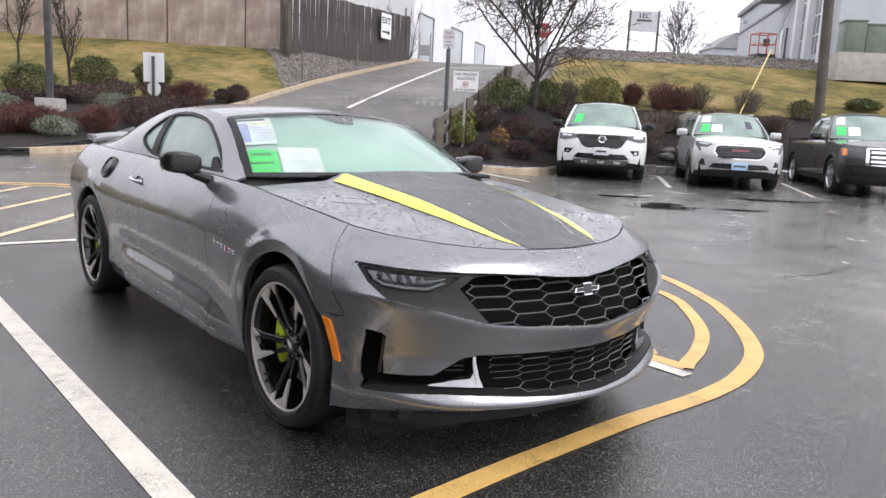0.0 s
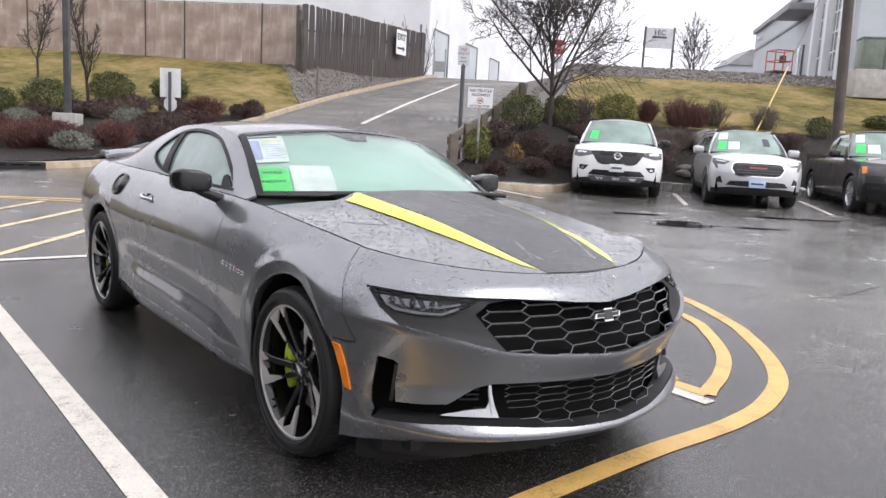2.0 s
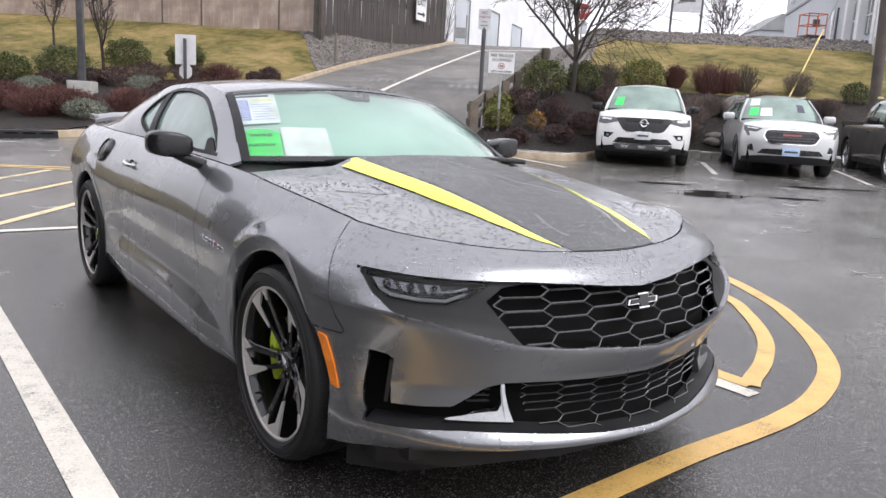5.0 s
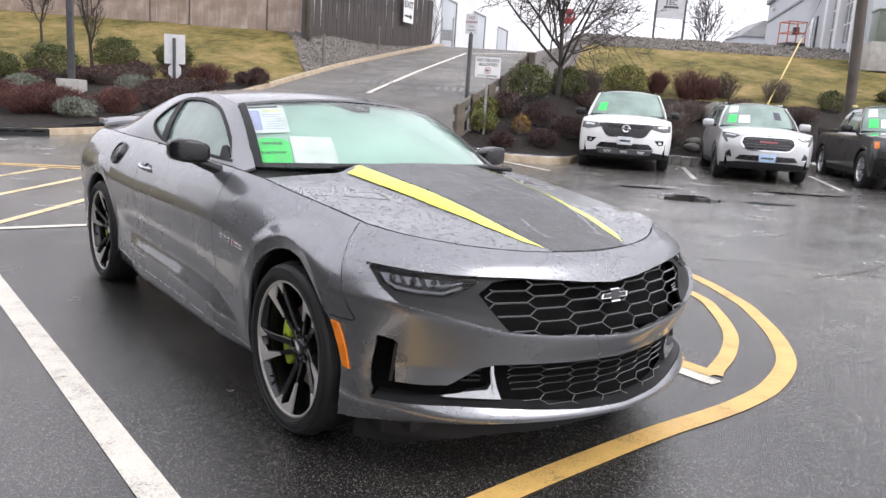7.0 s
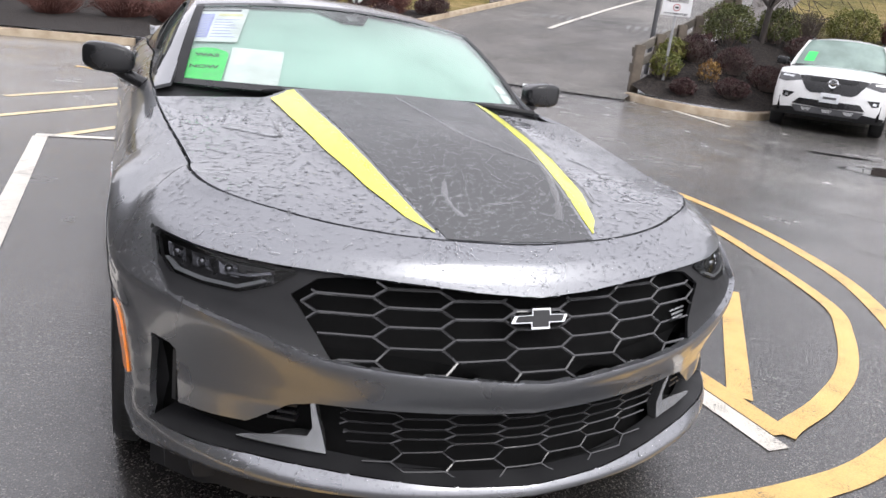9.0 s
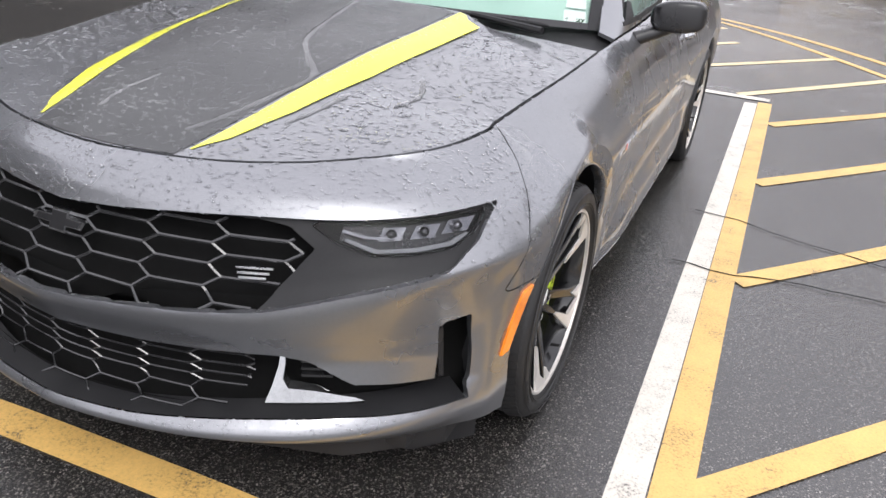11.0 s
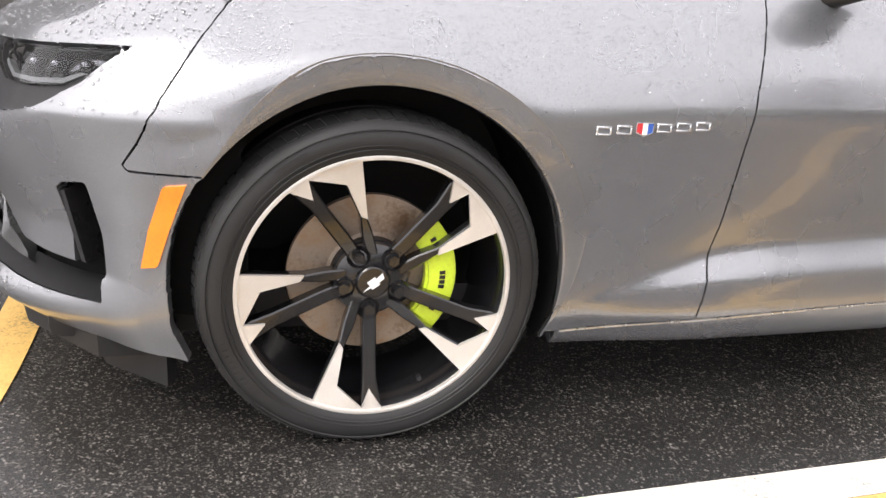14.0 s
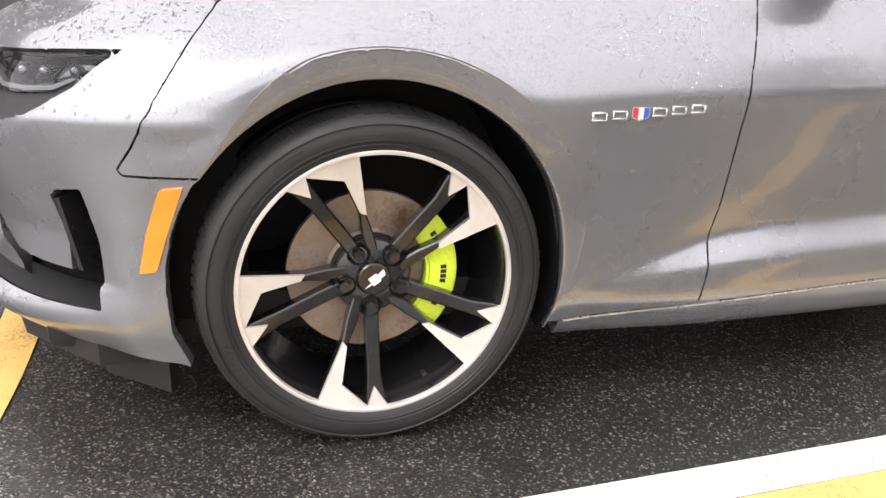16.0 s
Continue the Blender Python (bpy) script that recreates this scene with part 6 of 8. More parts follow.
painted("bay_line", [(-1.455, -1.6), (-1.478, -.35), (-1.525, 2.6), (-1.56, 4.9)], .115, M_WHITELINE, "white painted bay line")
painted("bay_line_near", [(1.212, -.55), (1.195, 1.0), (1.165, 4.66)], .098, M_WHITELINE, "white painted bay line beside the hatching")
painted("hatch_edge", [(1.318, -.47), (1.298, 1.05), (1.27, 4.72)], .105, M_YELLOW, "yellow painted edge of the hatching", .005)
painted("bay_end_line", [(-1.6, 4.95), (1.30, 4.84)], .11, M_WHITELINE, "worn white painted line", .0065)
painted("front_line", arc_pts([(-4.2, -1.2), (-2.2, -.98), (-.65, -.83), (0, -.788), (.45, -.772), (.8, -.778), (1.08, -.77), (1.44, -.717), (1.90, -.55), (2.32, -.265), (2.72, .10), (3.02, .44), (3.45, 1.15), (3.78, 2.2), (3.9, 3.3), (3.75, 4.6), (3.4, 5.6), (2.7, 6.9), (1.6, 8.5), (.583, 9.537), (.04, 9.906), (-.51, 10.196), (-1.6, 10.7)]), .108, M_YELLOW, "yellow painted curve round the hatched area")
painted("inner_line", arc_pts([(1.31, -.47), (1.41, -.42), (1.71, -.30), (2.11, -.07), (2.53, .30), (2.84, .686), (3.15, 1.55), (3.38, 2.5), (3.38, 3.7), (3.1, 4.9), (2.85, 5.6), (2.1, 7.0), (1.2, 8.4), (.516, 9.253), (.058, 9.605), (-.336, 9.896), (-1.4, 10.5)]), .09, M_YELLOW, "yellow painted inner curve of the hatched area", .0055)
for a, b in (((1.36, -.20), (2.34, .93)), ((1.35, 1.18), (3.33, 3.55)), ((1.34, 2.57), (3.12, 4.70)), ((1.34, 4.02), (2.93, 5.86)), ((1.06, 4.93), (2.40, 6.66)), ((.3, 5.65), (1.85, 7.45)), ((-1.45, 4.95), (.80, 7.75)), ((-2.1, 5.75), (.55, 8.84)), ((-2.1, 7.2), (-.05, 9.52))):
    painted("hatch_line", [a, b], .10, M_YELLOW if a[1] < 4.5 else M_PALEYELLOW, "yellow painted hatch line", .0045)
for a, b in (((13.62, 8.35), (11.42, 6.52)), ((15.78, 6.3), (13.21, 4.33)), ((9.2, 10.1), (8.9, 8.2)), ((18.4, 4.6), (15.2, 2.2))):
    painted("stall_line", [a, b], .11, M_WHITELINE, "white painted stall line")
for pts in ([(1.10, 1.93), (1.3, 1.90), (1.55, 1.80), (1.9, 1.71), (2.4, 1.55)], [(1.08, 1.26), (1.25, 1.22), (1.42, 1.26), (1.7, 1.31), (2.3, 1.36)], [(4.2, 1.6), (4.9, 1.0), (5.3, .2), (5.6, -.5)], [(5.2, 2.9), (5.6, 2.2), (6.6, 1.9), (7.4, 1.0)], [(4.5, .6), (5.1, .5), (5.9, .55)], [(3.3, 6.4), (4.2, 6.0), (5.4, 6.2)]):
    wig = [(x + rnd.uniform(-.012, .012), y + rnd.uniform(-.012, .012)) for x, y in finer(pts, .12, False)]
    painted("crack", wig, .009, M_VOID, "dark crack in the asphalt", .0075, "crack")


def puddle(cx, cy, a, b, turn, seed):
    bm = bmesh.new()
    vs = []
    for i in range(72):
        t = 2 * math.pi * i / 72
        k = 1 + .35 * noise.noise((math.cos(t) * 4.5, math.sin(t) * 4.5, seed + 9)) + .45 * noise.noise((math.cos(t) * 1.6, math.sin(t) * 1.6, seed))
        x, y = a * k * math.cos(t), b * k * math.sin(t)
        c, s = math.cos(turn), math.sin(turn)
        px, py = cx + x * c - y * s, cy + x * s + y * c
        vs.append(bm.verts.new((px, py, lot(rs_of(px, py)[1]) + .006)))
    bm.faces.new(vs)
    face_out(bm, (0, 0, -500))
    solo("puddle", bm, M_WATER, "shallow puddle of rainwater on the asphalt", "puddle", kind="structure")


puddle(8.25, 4.52, .62, .24, math.atan2(-.64, .77), 3)
puddle(8.62, 4.72, .40, .15, math.atan2(-.64, .77), 6)
puddle(9.30, 3.70, .42, .10, math.atan2(-.64, .77), 5)
puddle(8.75, 5.75, .50, .12, math.atan2(-.64, .77), 8)
puddle(11.5, 4.25, .75, .16, math.atan2(-.64, .77), 11)
# markings on the road up the bank
for a, b, nm in (((-3.23, 24), (-.45, 40), "white line down the road"), ((-.45, 40), (3.3, 42.2), "white stop line")):
    lay("road_line", [(a[0] - .08, a[1]), (b[0] - .08, b[1])], [(a[0] + .08, a[1] + (.0 if nm[-4:] == "road" else .25)), (b[0] + .08, b[1] + (.0 if nm[-4:] == "road" else .25))], z_ramp, M_WHITELINE, nm, 40, 1, lift=.02, category="road marking")
for r0, s0 in ((-4.2, 26), (-1.2, 25.5)):
    for k in range(6):
        r = r0 + k * .27
        lay("road_word_bar", [(r, s0), (r + .12, s0)], [(r, s0 + .8), (r + .12, s0 + .8)], z_ramp, M_FADED, "worn painted bar on the road", 1, 4, lift=.02, category="road marking")

# a plain unseen wall behind the first standpoint, added to darken the flank's reflections
wm = bmesh.new()
add_box(wm, (.4, 46, 8.8), Matrix.Translation((-12.0, 4.0, 4.3)), .03, 1)
solo("wall_west", wm, M_HUSHWALL, "plain dark wall closing the car park", "wall", kind="structure")

# ---- fences, signs, poles ----
def rz_of(a, b):
    """The turn about z that lays local x along the line from a to b, both (r, s)."""
    p, q = Vector(plan(*a)), Vector(plan(*b))
    return math.degrees(math.atan2(q.y - p.y, q.x - p.x))


fence = thing("slatted_fence", "tall tan slatted chain-link fence along the lawn's top", "fence")
fa, fb = (-42.0, 35.6), (-7.05, 32.75)
n = 13
for i in range(n):
    a = (fa[0] + (fb[0] - fa[0]) * i / n, fa[1] + (fb[1] - fa[1]) * i / n)
    b = (fa[0] + (fb[0] - fa[0]) * (i + 1) / n, fa[1] + (fb[1] - fa[1]) * (i + 1) / n)
    L = math.dist(a, b)
    z = 3.72 + .013 * i
    m = pose(*plan((a[0] + b[0]) / 2, (a[1] + b[1]) / 2), z, 0, 0, rz_of(a, b))
    bm = bmesh.new()
    cols = int(L / .11)
    for k in range(cols):
        x = -L / 2 + (k + .5) * L / cols
        add_box(bm, (L / cols * .93, .014, 2.66 + rnd.uniform(-.02, .02)), Matrix.Translation((x, rnd.uniform(-.006, .006), 1.32)) @ pose(0, 0, 0, 0, rnd.uniform(-.4, .4), 0))
    off = rnd.uniform(0, 1.1)
    part("slat_panel", bm, M_WEED, fence, "tan privacy slats", 30, m)
    bm = bmesh.new()
    for k in range(-int(2.6 / .13), int(L / .13)):
        x = -L / 2 + k * .13
        for dr in (1, -1):
            xa, xb = max(-L / 2, x), min(L / 2, x + 2.6)
            if xb - xa > .05:
                za, zb = .06 + (xa - x), .06 + (xb - x)
                add_rod(bm, (xa * dr, -.02, za), (xb * dr, -.02, zb), .0045, .0045, 3, False)
    part("wire_mesh", bm, M_STEEL, fence, "", 0, m)
    part("fence_post", rod((-L / 2 + off, -.035, -.3), (-L / 2 + off, -.035, 2.72), .028), M_POLE, fence, "", 40, m)
    part("top_rail", rod((-L / 2, -.03, 2.68), (L / 2, -.03, 2.68), .02), M_STEEL, fence, "", 40, m)

boards = thing("board_fence", "dark-stained vertical board fence climbing beside the road", "fence")
ba, bb = (-6.96, 32.2), (-2.45, 42.5)
n = 69
turn = rz_of(ba, bb)
for i in range(n):
    t = i / (n - 1)
    r, s = ba[0] + (bb[0] - ba[0]) * t, ba[1] + (bb[1] - ba[1]) * t
    h = 2.98 - .62 * t + rnd.uniform(-.03, .03)
    if i == 0:
        o = part("board", box((.150, .03, 1), Matrix.Translation((0, 0, .5)), .004, 1), M_DARKWOOD, boards)
        me = o.data
    else:
        o = new("board", me)
        o.parent = boards
    o.matrix_basis = pose(*plan(r, s), 3.58 + 1.02 * t, rnd.uniform(-.9, .9), rnd.uniform(-.6, .6), turn + rnd.uniform(-3, 3)) @ Matrix.Diagonal((1, 1, h, 1))
for t in (0, .25, .5, .75, 1):
    r, s = ba[0] + (bb[0] - ba[0]) * t - .1, ba[1] + (bb[1] - ba[1]) * t + .1
    part("fence_post", box((.18, .18, 3.0 - .4 * t), Matrix.Translation((0, 0, .9)), .01), M_DARKWOOD, boards, "", 40, pose(*plan(r, s), 3.7 + 1.13 * t, 0, 0, turn))
for hz in (.5, 1.75):
    a, b = Vector((*plan(*ba), 3.75 + hz)), Vector((*plan(*bb), 4.88 + hz * .85))
    part("fence_rail", rod(a + Vector((-.04, .06, 0)), b + Vector((-.04, .06, 0)), .045, .045, 4), M_DARKWOOD, boards)
gate = thing("fence_gatepost", "tall grey steel post where the two fences meet", "post", pose(*plan(-7.22, 32.4), 3.6, 0, 0, 0))
part("post", rod((0, 0, 0), (0, 0, 2.9), .07), M_DARKSTEEL, gate)
for r, s, h in ((-7.05, 32.1, 2.75), (-6.85, 31.9, 2.35)):
    solo("fence_end_post", box((.16, .16, h), pose(*plan(r, s), 3.5 + h / 2, .8, -1.2, 20), .015), M_POLE, "weathered dark timber post where the fences meet", "post", group="fence end posts")
for r, s, h in ((-5.75, 29.5, .95), (-4.5, 36.2, 1.0)):
    solo("marker_post", rod((*plan(r, s), z_ramp(r, s) - .1), (*plan(r, s), z_ramp(r, s) + h + .3), .055, .05), M_GREYRAIL, "weathered grey wooden marker post beside the road", "post", group="marker posts")


def face_m(r, s, z, turn=0.0):
    """A pose whose local x-y plane stands upright and faces back towards the car park."""
    return pose(*plan(r, s), z) @ pose(0, 0, 0, 90, 0, TURN + turn)


def plate(name, pts, mat, parent, m, t=.006, label=""):
    return part(name, prism(pts, lambda u, v, d: Vector((u, v, -d)), t), mat, parent, label, 20, m)


def rect(w, h, x=0, y=0):
    return [(x - w / 2, y - h / 2), (x + w / 2, y - h / 2), (x + w / 2, y + h / 2), (x - w / 2, y + h / 2)]


# no-trucks sign
c = (.35, 18.8)
sg = thing("traffic_sign", "white no-trucks sign on a steel post in the bed", "sign", face_m(*c, 0))
plate("sign_plate", rect(.61, .48, 0, 2.335), M_SIGN, sg, Matrix.Translation((0, 0, .03)))
for k, (txt, y, sz) in enumerate((("NO TRUCKS", 2.50, .095), ("ALLOWED", 2.40, .095), ("NOT A THRU STREET", 2.135, .052))):
    letters("sign_word", txt, sz, M_SIGNINK, sg, Matrix.Translation((0, y, .0325)), .001, .0015, "black sign lettering")
part("ban_ring", prism([(.075 * math.cos(a / 24 * 6.2832), 2.265 + .075 * math.sin(a / 24 * 6.2832)) for a in range(24)], lambda u, v, d: Vector((u, v, .033 - d)), .002), M_SIGNRED, sg, "red ring")
part("ban_field", prism([(.058 * math.cos(a / 24 * 6.2832), 2.265 + .058 * math.sin(a / 24 * 6.2832)) for a in range(24)], lambda u, v, d: Vector((u, v, .035 - d)), .002), M_SIGN, sg)
plate("ban_truck", rect(.07, .04, 0, 2.265), M_SIGNINK, sg, Matrix.Translation((0, 0, .037)), .002)
part("sign_post", box((.06, .05, 2.05), Matrix.Translation((0, 1.3, 0)) @ pose(0, 0, 0, 90, 0, 0), .006), M_STEEL, sg)

sg = thing("parking_sign", "small grey plate on a dark post beside the road", "sign", face_m(-.12, 20.5, 0))
plate("sign_plate", rect(.31, .50, 0, 3.50), M_SIGNGREY, sg, Matrix.Translation((0, 0, .05)))
for txt, y, sz in (("NO", 3.66, .10), ("PARKING", 3.55, .072)):
    letters("sign_word", txt, sz, M_DULLRED, sg, Matrix.Translation((0, y, .053)), .001, 0, "faded red sign lettering")
for k, w in enumerate((.14, .18)):
    plate("sign_bar", rect(w, .030, 0, 3.44 - k * .095), M_STEEL, sg, Matrix.Translation((0, 0, .053)), .002)
part("sign_post", rod((0, .6, 0), (0, 3.3, 0), .055), M_DARKSTEEL, sg)

sg = thing("double_sign", "backs of two white signs on one dark post in the bed", "sign", face_m(-8.95, 23.0, 0))
plate("upper_plate", rect(.63, .86, 0, 2.53), M_SIGN, sg, Matrix.Translation((0, 0, -.01)))
plate("lower_plate", [(.21 * math.cos(radians(22.5 + 45 * k)), 1.90 + .24 * math.sin(radians(22.5 + 45 * k))) for k in range(8)], M_SIGN, sg, Matrix.Translation((0, 0, -.01)))
part("sign_post", box((.085, .05, 2.1), pose(0, 1.80, .03, 90, 0, 0), .006), M_DARKSTEEL, sg)

m = pose(*plan(-3.55, 39.6), 0, 0, 0, turn) @ pose(0, 0, 0, 90, 0, 0)
sg = thing("exit_sign", "white exit sign with a black arrow on the board fence", "sign", m)
plate("sign_plate", rect(1.05, 1.22, 0, 6.07), M_SIGN, sg, Matrix.Translation((0, 0, .10)))
letters("sign_word", "EXIT", .44, M_SIGNINK, sg, Matrix.Translation((0, 6.32, .104)), .002, .012, "black sign lettering")
plate("arrow", [(-.40, 5.72), (.16, 5.72), (.16, 5.62), (.42, 5.77), (.16, 5.92), (.16, 5.82), (-.40, 5.82)], M_SIGNINK, sg, Matrix.Translation((0, 0, .105)), .003)

sg = thing("stop_sign", "red stop sign on a post at the top of the road", "sign", face_m(4.15, 36.0, 0))
plate("sign_plate", [(.36 * math.cos(radians(22.5 + 45 * k)), 5.80 + .36 * math.sin(radians(22.5 + 45 * k))) for k in range(8)], M_SIGNRED, sg, Matrix.Translation((0, 0, .05)))
letters("sign_word", "STOP", .25, M_SIGN, sg, Matrix.Translation((0, 5.80, .054)), .002, .003, "white sign lettering")
plate("second_plate", rect(.5, .55, 0, 5.08), M_SIGNGREY, sg, Matrix.Translation((0, 0, .03)))
part("sign_post", rod((0, 4.3, 0), (0, 5.9, 0), .04), M_STEEL, sg)

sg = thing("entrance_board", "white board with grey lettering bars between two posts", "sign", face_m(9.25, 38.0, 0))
plate("board_plate", rect(1.36, .98, 0, 6.72), M_SIGNGREY, sg, Matrix.Translation((0, 0, .04)), .05)
letters("sign_word", "1EC", .34, M_DARKSTEEL, sg, Matrix.Translation((0, 6.97, .046)), .002, .006, "dark grey sign lettering")
plate("lettering_bar", rect(.72, .10, 0, 6.76), M_DARKSTEEL, sg, Matrix.Translation((0, 0, .045)), .004)
for x in (-.70, .70):
    part("board_post", box((.10, .10, 2.3), pose(x, 6.1, 0, 90, 0, 0), .01), M_DARKSTEEL, sg)
for r, s, z in ((-.12, 47, 5.05),):
    sg = thing("small_board", "small grey notice board on two legs", "sign", face_m(r - 1.6, s, z))
    plate("board_plate", rect(.74, .62, 0, .62), M_STEEL, sg, Matrix.Translation((0, 0, .03)))
    for x in (-.33, .33):
        part("leg", rod((x, -.3, 0), (x, 1.65, 0), .035), M_STEEL, sg)

sg = thing("pole_sign", "small dark sign on a tall post at the fence's end", "sign", face_m(-2.74, 43.5, 0))
part("sign_post", rod((0, 4.6, 0), (0, 7.6, 0), .05), M_DARKSTEEL, sg)
plate("sign_plate", rect(.34, .42, .05, 6.85), M_DARKSTEEL, sg, Matrix.Translation((0, 0, .06)), .01)
plate("sign_plate", rect(.40, .40, -.1, 6.25), M_SIGN, sg, Matrix.Translation((0, 0, .06)), .01)

# guard rail of timber posts and rails beside the road
guard = thing("guard_rail", "weathered timber guard rail beside the road", "guard rail")
gp = [(-.25, 18.7), (.10, 19.9), (.52, 21.0), (.88, 22.0), (1.20, 22.9), (1.50, 23.8), (1.78, 24.6)]
tops = []
for k, (r, s) in enumerate(gp):
    zb = max(z_ramp(r, s), z_right(r + .3, s)) - .1
    zt = 1.42 + (3.20 - 1.42) * k / 6
    tops.append(zt)
    part("guard_post", box((.20, .20, zt - zb + .3), Matrix.Translation((0, 0, (zt + zb - .3) / 2)), .02), M_TIMBER, guard, "", 40, pose(*plan(r, s), 0, 0, 0, TURN + 20))
for (a, za), (b, zb) in zip(zip(gp, tops), zip(gp[1:], tops[1:])):
    for dz in (.16, .50):
        p, q = Vector((*plan(a[0] - .13, a[1]), za - dz)), Vector((*plan(b[0] - .13, b[1]), zb - dz))
        d = q - p
        part("guard_board", box((d.length, .07, .20), None, .012), M_GREYRAIL, guard, "", 40, Matrix.Translation((p + q) / 2) @ d.to_track_quat("X", "Z").to_matrix().to_4x4())

# lamp post on its concrete foot
lp = thing("lamp_post", "dark steel lamp post on a square concrete foot", "lamp post", pose(*plan(-11.04, 21.0), .95, 0, 0, TURN + 8))
part("foot", box((.62, .62, .75), Matrix.Translation((0, 0, .12)), .03), M_CONCRETE, lp, "pale concrete foot")
part("shaft", box((.16, .16, 7.5), Matrix.Translation((0, 0, 4.2)), .015), M_DARKSTEEL, lp)
part("lamp_arm", box((.9, .08, .08), Matrix.Translation((.45, 0, 7.9)), .01), M_DARKSTEEL, lp)
part("lamp_head", box((.6, .3, .14), Matrix.Translation((1.0, 0, 7.9)), .03), M_DARKSTEEL, lp)
up = thing("utility_pole", "tarred wooden utility pole with a yellow band", "utility pole", pose(*plan(10.18, 21.0), .6, 0, 0, 0))
part("shaft", rod((0, 0, 0), (-.32, .27, 11), .140, .120, 16), M_POLE, up)
part("band", lathe([(.139, 1.42), (.144, 1.43), (.144, 1.47), (.139, 1.48)], 16, "Z", True), M_YELLOWTUBE, up, "yellow band")
gw = thing("guy_wire", "steel guy wire in a faded yellow guard tube", "guy wire")
ga, gb = Vector((*plan(9.10, 24.0), 2.05)), Vector((*plan(10.67, 26.0), 4.30))
part("guard_tube", rod(ga, gb, .024), M_YELLOWTUBE, gw)
part("wire", rod(gb, gb + (gb - ga) * 1.6 + Vector((.3, 0, .6)), .010, .010, 5), M_DARKSTEEL, gw)


# ---- buildings ----
def wall_block(name, a, b, z0, z1, depth, mat, parent, label=""):
    """A block with its front on the line a to b (r, s), its body lying to the left of that line."""
    L = math.dist(a, b)
    m = pose(*plan(*a), 0, 0, 0, rz_of(a, b))
    return part(name, box((L, depth, z1 - z0), Matrix.Translation((L / 2, depth / 2, (z0 + z1) / 2)), .03, 1), mat, parent, label, 30, m), m, L


wh = thing("white_warehouse", "large plain white warehouse behind the road", "building")
_, m, L = wall_block("wall", (-2.6, 50), (9.0, 86), 4.4, 13.2, 30, M_WALLWHITE, wh)
part("parapet", box((L, .3, .35), Matrix.Translation((L / 2, -.05, 13.2)), .03), M_WALLPALE, wh, "", 40, m)
for x, w, h, z in ((2.2, 2.6, 3.4, 5.0), (9.0, 2.6, 3.4, 5.0), (15.5, 2.6, 3.0, 5.1)):
    d = part("loading_door", box((w, .12, h), Matrix.Translation((x, -.02, z + h / 2)), .02), M_WALLPALE, wh, "", 40, m)
    part("door_frame", box((w + .15, .10, .07), Matrix.Translation((x, -.10, z + h)), .01), M_ROOFGREY, d)
    part("door_frame", box((.07, .10, h), Matrix.Translation((x + w / 2 + .05, -.10, z + h / 2)), .01), M_ROOFGREY, d)
bk = thing("grey_shed", "long low grey shed behind the fence", "building")
_, m, L = wall_block("wall", (-60, 66), (-4, 58), 3.0, 9.4, 20, M_WALLGREY, bk)
part("roof_edge", box((L + 1, .6, .5), Matrix.Translation((L / 2, -.1, 9.5)), .05), M_ROOFGREY, bk, "", 40, m)

of = thing("showroom_building", "grey clad commercial building with tall windows and a canopy", "building")
_, m, L = wall_block("wall", (16.25, 33.0), (20.5, 56.0), 4.4, 10.0, -22, M_WALLPALE, of)
part("roof_edge", box((L, .5, .32), Matrix.Translation((L / 2, -.02, 10.05)), .04), M_ROOFGREY, of, "", 40, m)
part("wall_band", box((L * .62, .06, .16), Matrix.Translation((L * .69, .04, 8.75)), .01), M_ROOFGREY, of, "", 40, m)
for x in (2.9, 5.1):
    wn = part("window", box((1.0, .10, 3.4), Matrix.Translation((x, .03, 7.1)), .02), M_WINDOW, of, "tall dark window", 40, m)
    for k in range(3):
        part("glazing_bar", box((1.0, .06, .06), Matrix.Translation((x, .09, 6.2 + k * .9)), .01), M_WALLWHITE, wn)
    part("glazing_bar", box((.06, .06, 3.4), Matrix.Translation((x, .09, 7.1)), .01), M_WALLWHITE, wn)
for x in (.9, 1.5, 4.0, 6.2):
    part("pilaster", box((.42, .34, 5.4), Matrix.Translation((x, .14, 7.0)), .04), M_WALLWHITE, of, "white pilaster", 40, m)
part("canopy", box((3.6, 1.4, .36), Matrix.Translation((9.0, .65, 9.0)), .05), M_ROOFGREY, of, "grey entrance canopy", 40, m)
part("side_door", box((1.1, .10, 2.2), Matrix.Translation((9.3, .04, 6.2)), .02), M_WINDOW, of, "dark glazed door", 40, m)
part("wall_lamp", box((.30, .22, .22), Matrix.Translation((21.0, .15, 9.3)), .03), M_SIGN, of, "white wall lamp", 40, m)
un = thing("plant_units", "grey-green service cabinet on a concrete pad", "service cabinet", pose(*plan(15.85, 31.0), 4.88, 0, 0, TURN - 12), group="service cabinets")
part("cabinet", box((.80, .9, 1.20), Matrix.Translation((0, 0, .60)), .03), M_UNITGREEN, un)
part("cabinet_door", box((.62, .03, .95), Matrix.Translation((0, -.46, .62)), .01), M_UNITGREEN, un)
part("cabinet_lid", box((.87, .97, .06), Matrix.Translation((0, 0, 1.22)), .015), M_UNITGREEN, un)
copy_thing(un, pose(*plan(16.75, 31.2), 4.80, 0, 0, TURN - 12))
copy_thing(un, pose(*plan(17.65, 31.5), 4.78, 0, 0, TURN - 12))
solo("service_pad", box((5.5, 2.0, 1.1), pose(*plan(18.0, 31.2), 4.33, 0, 0, TURN - 6), .04), M_CONCRETE, "grey concrete retaining pad under the cabinets", "pad", kind="structure")
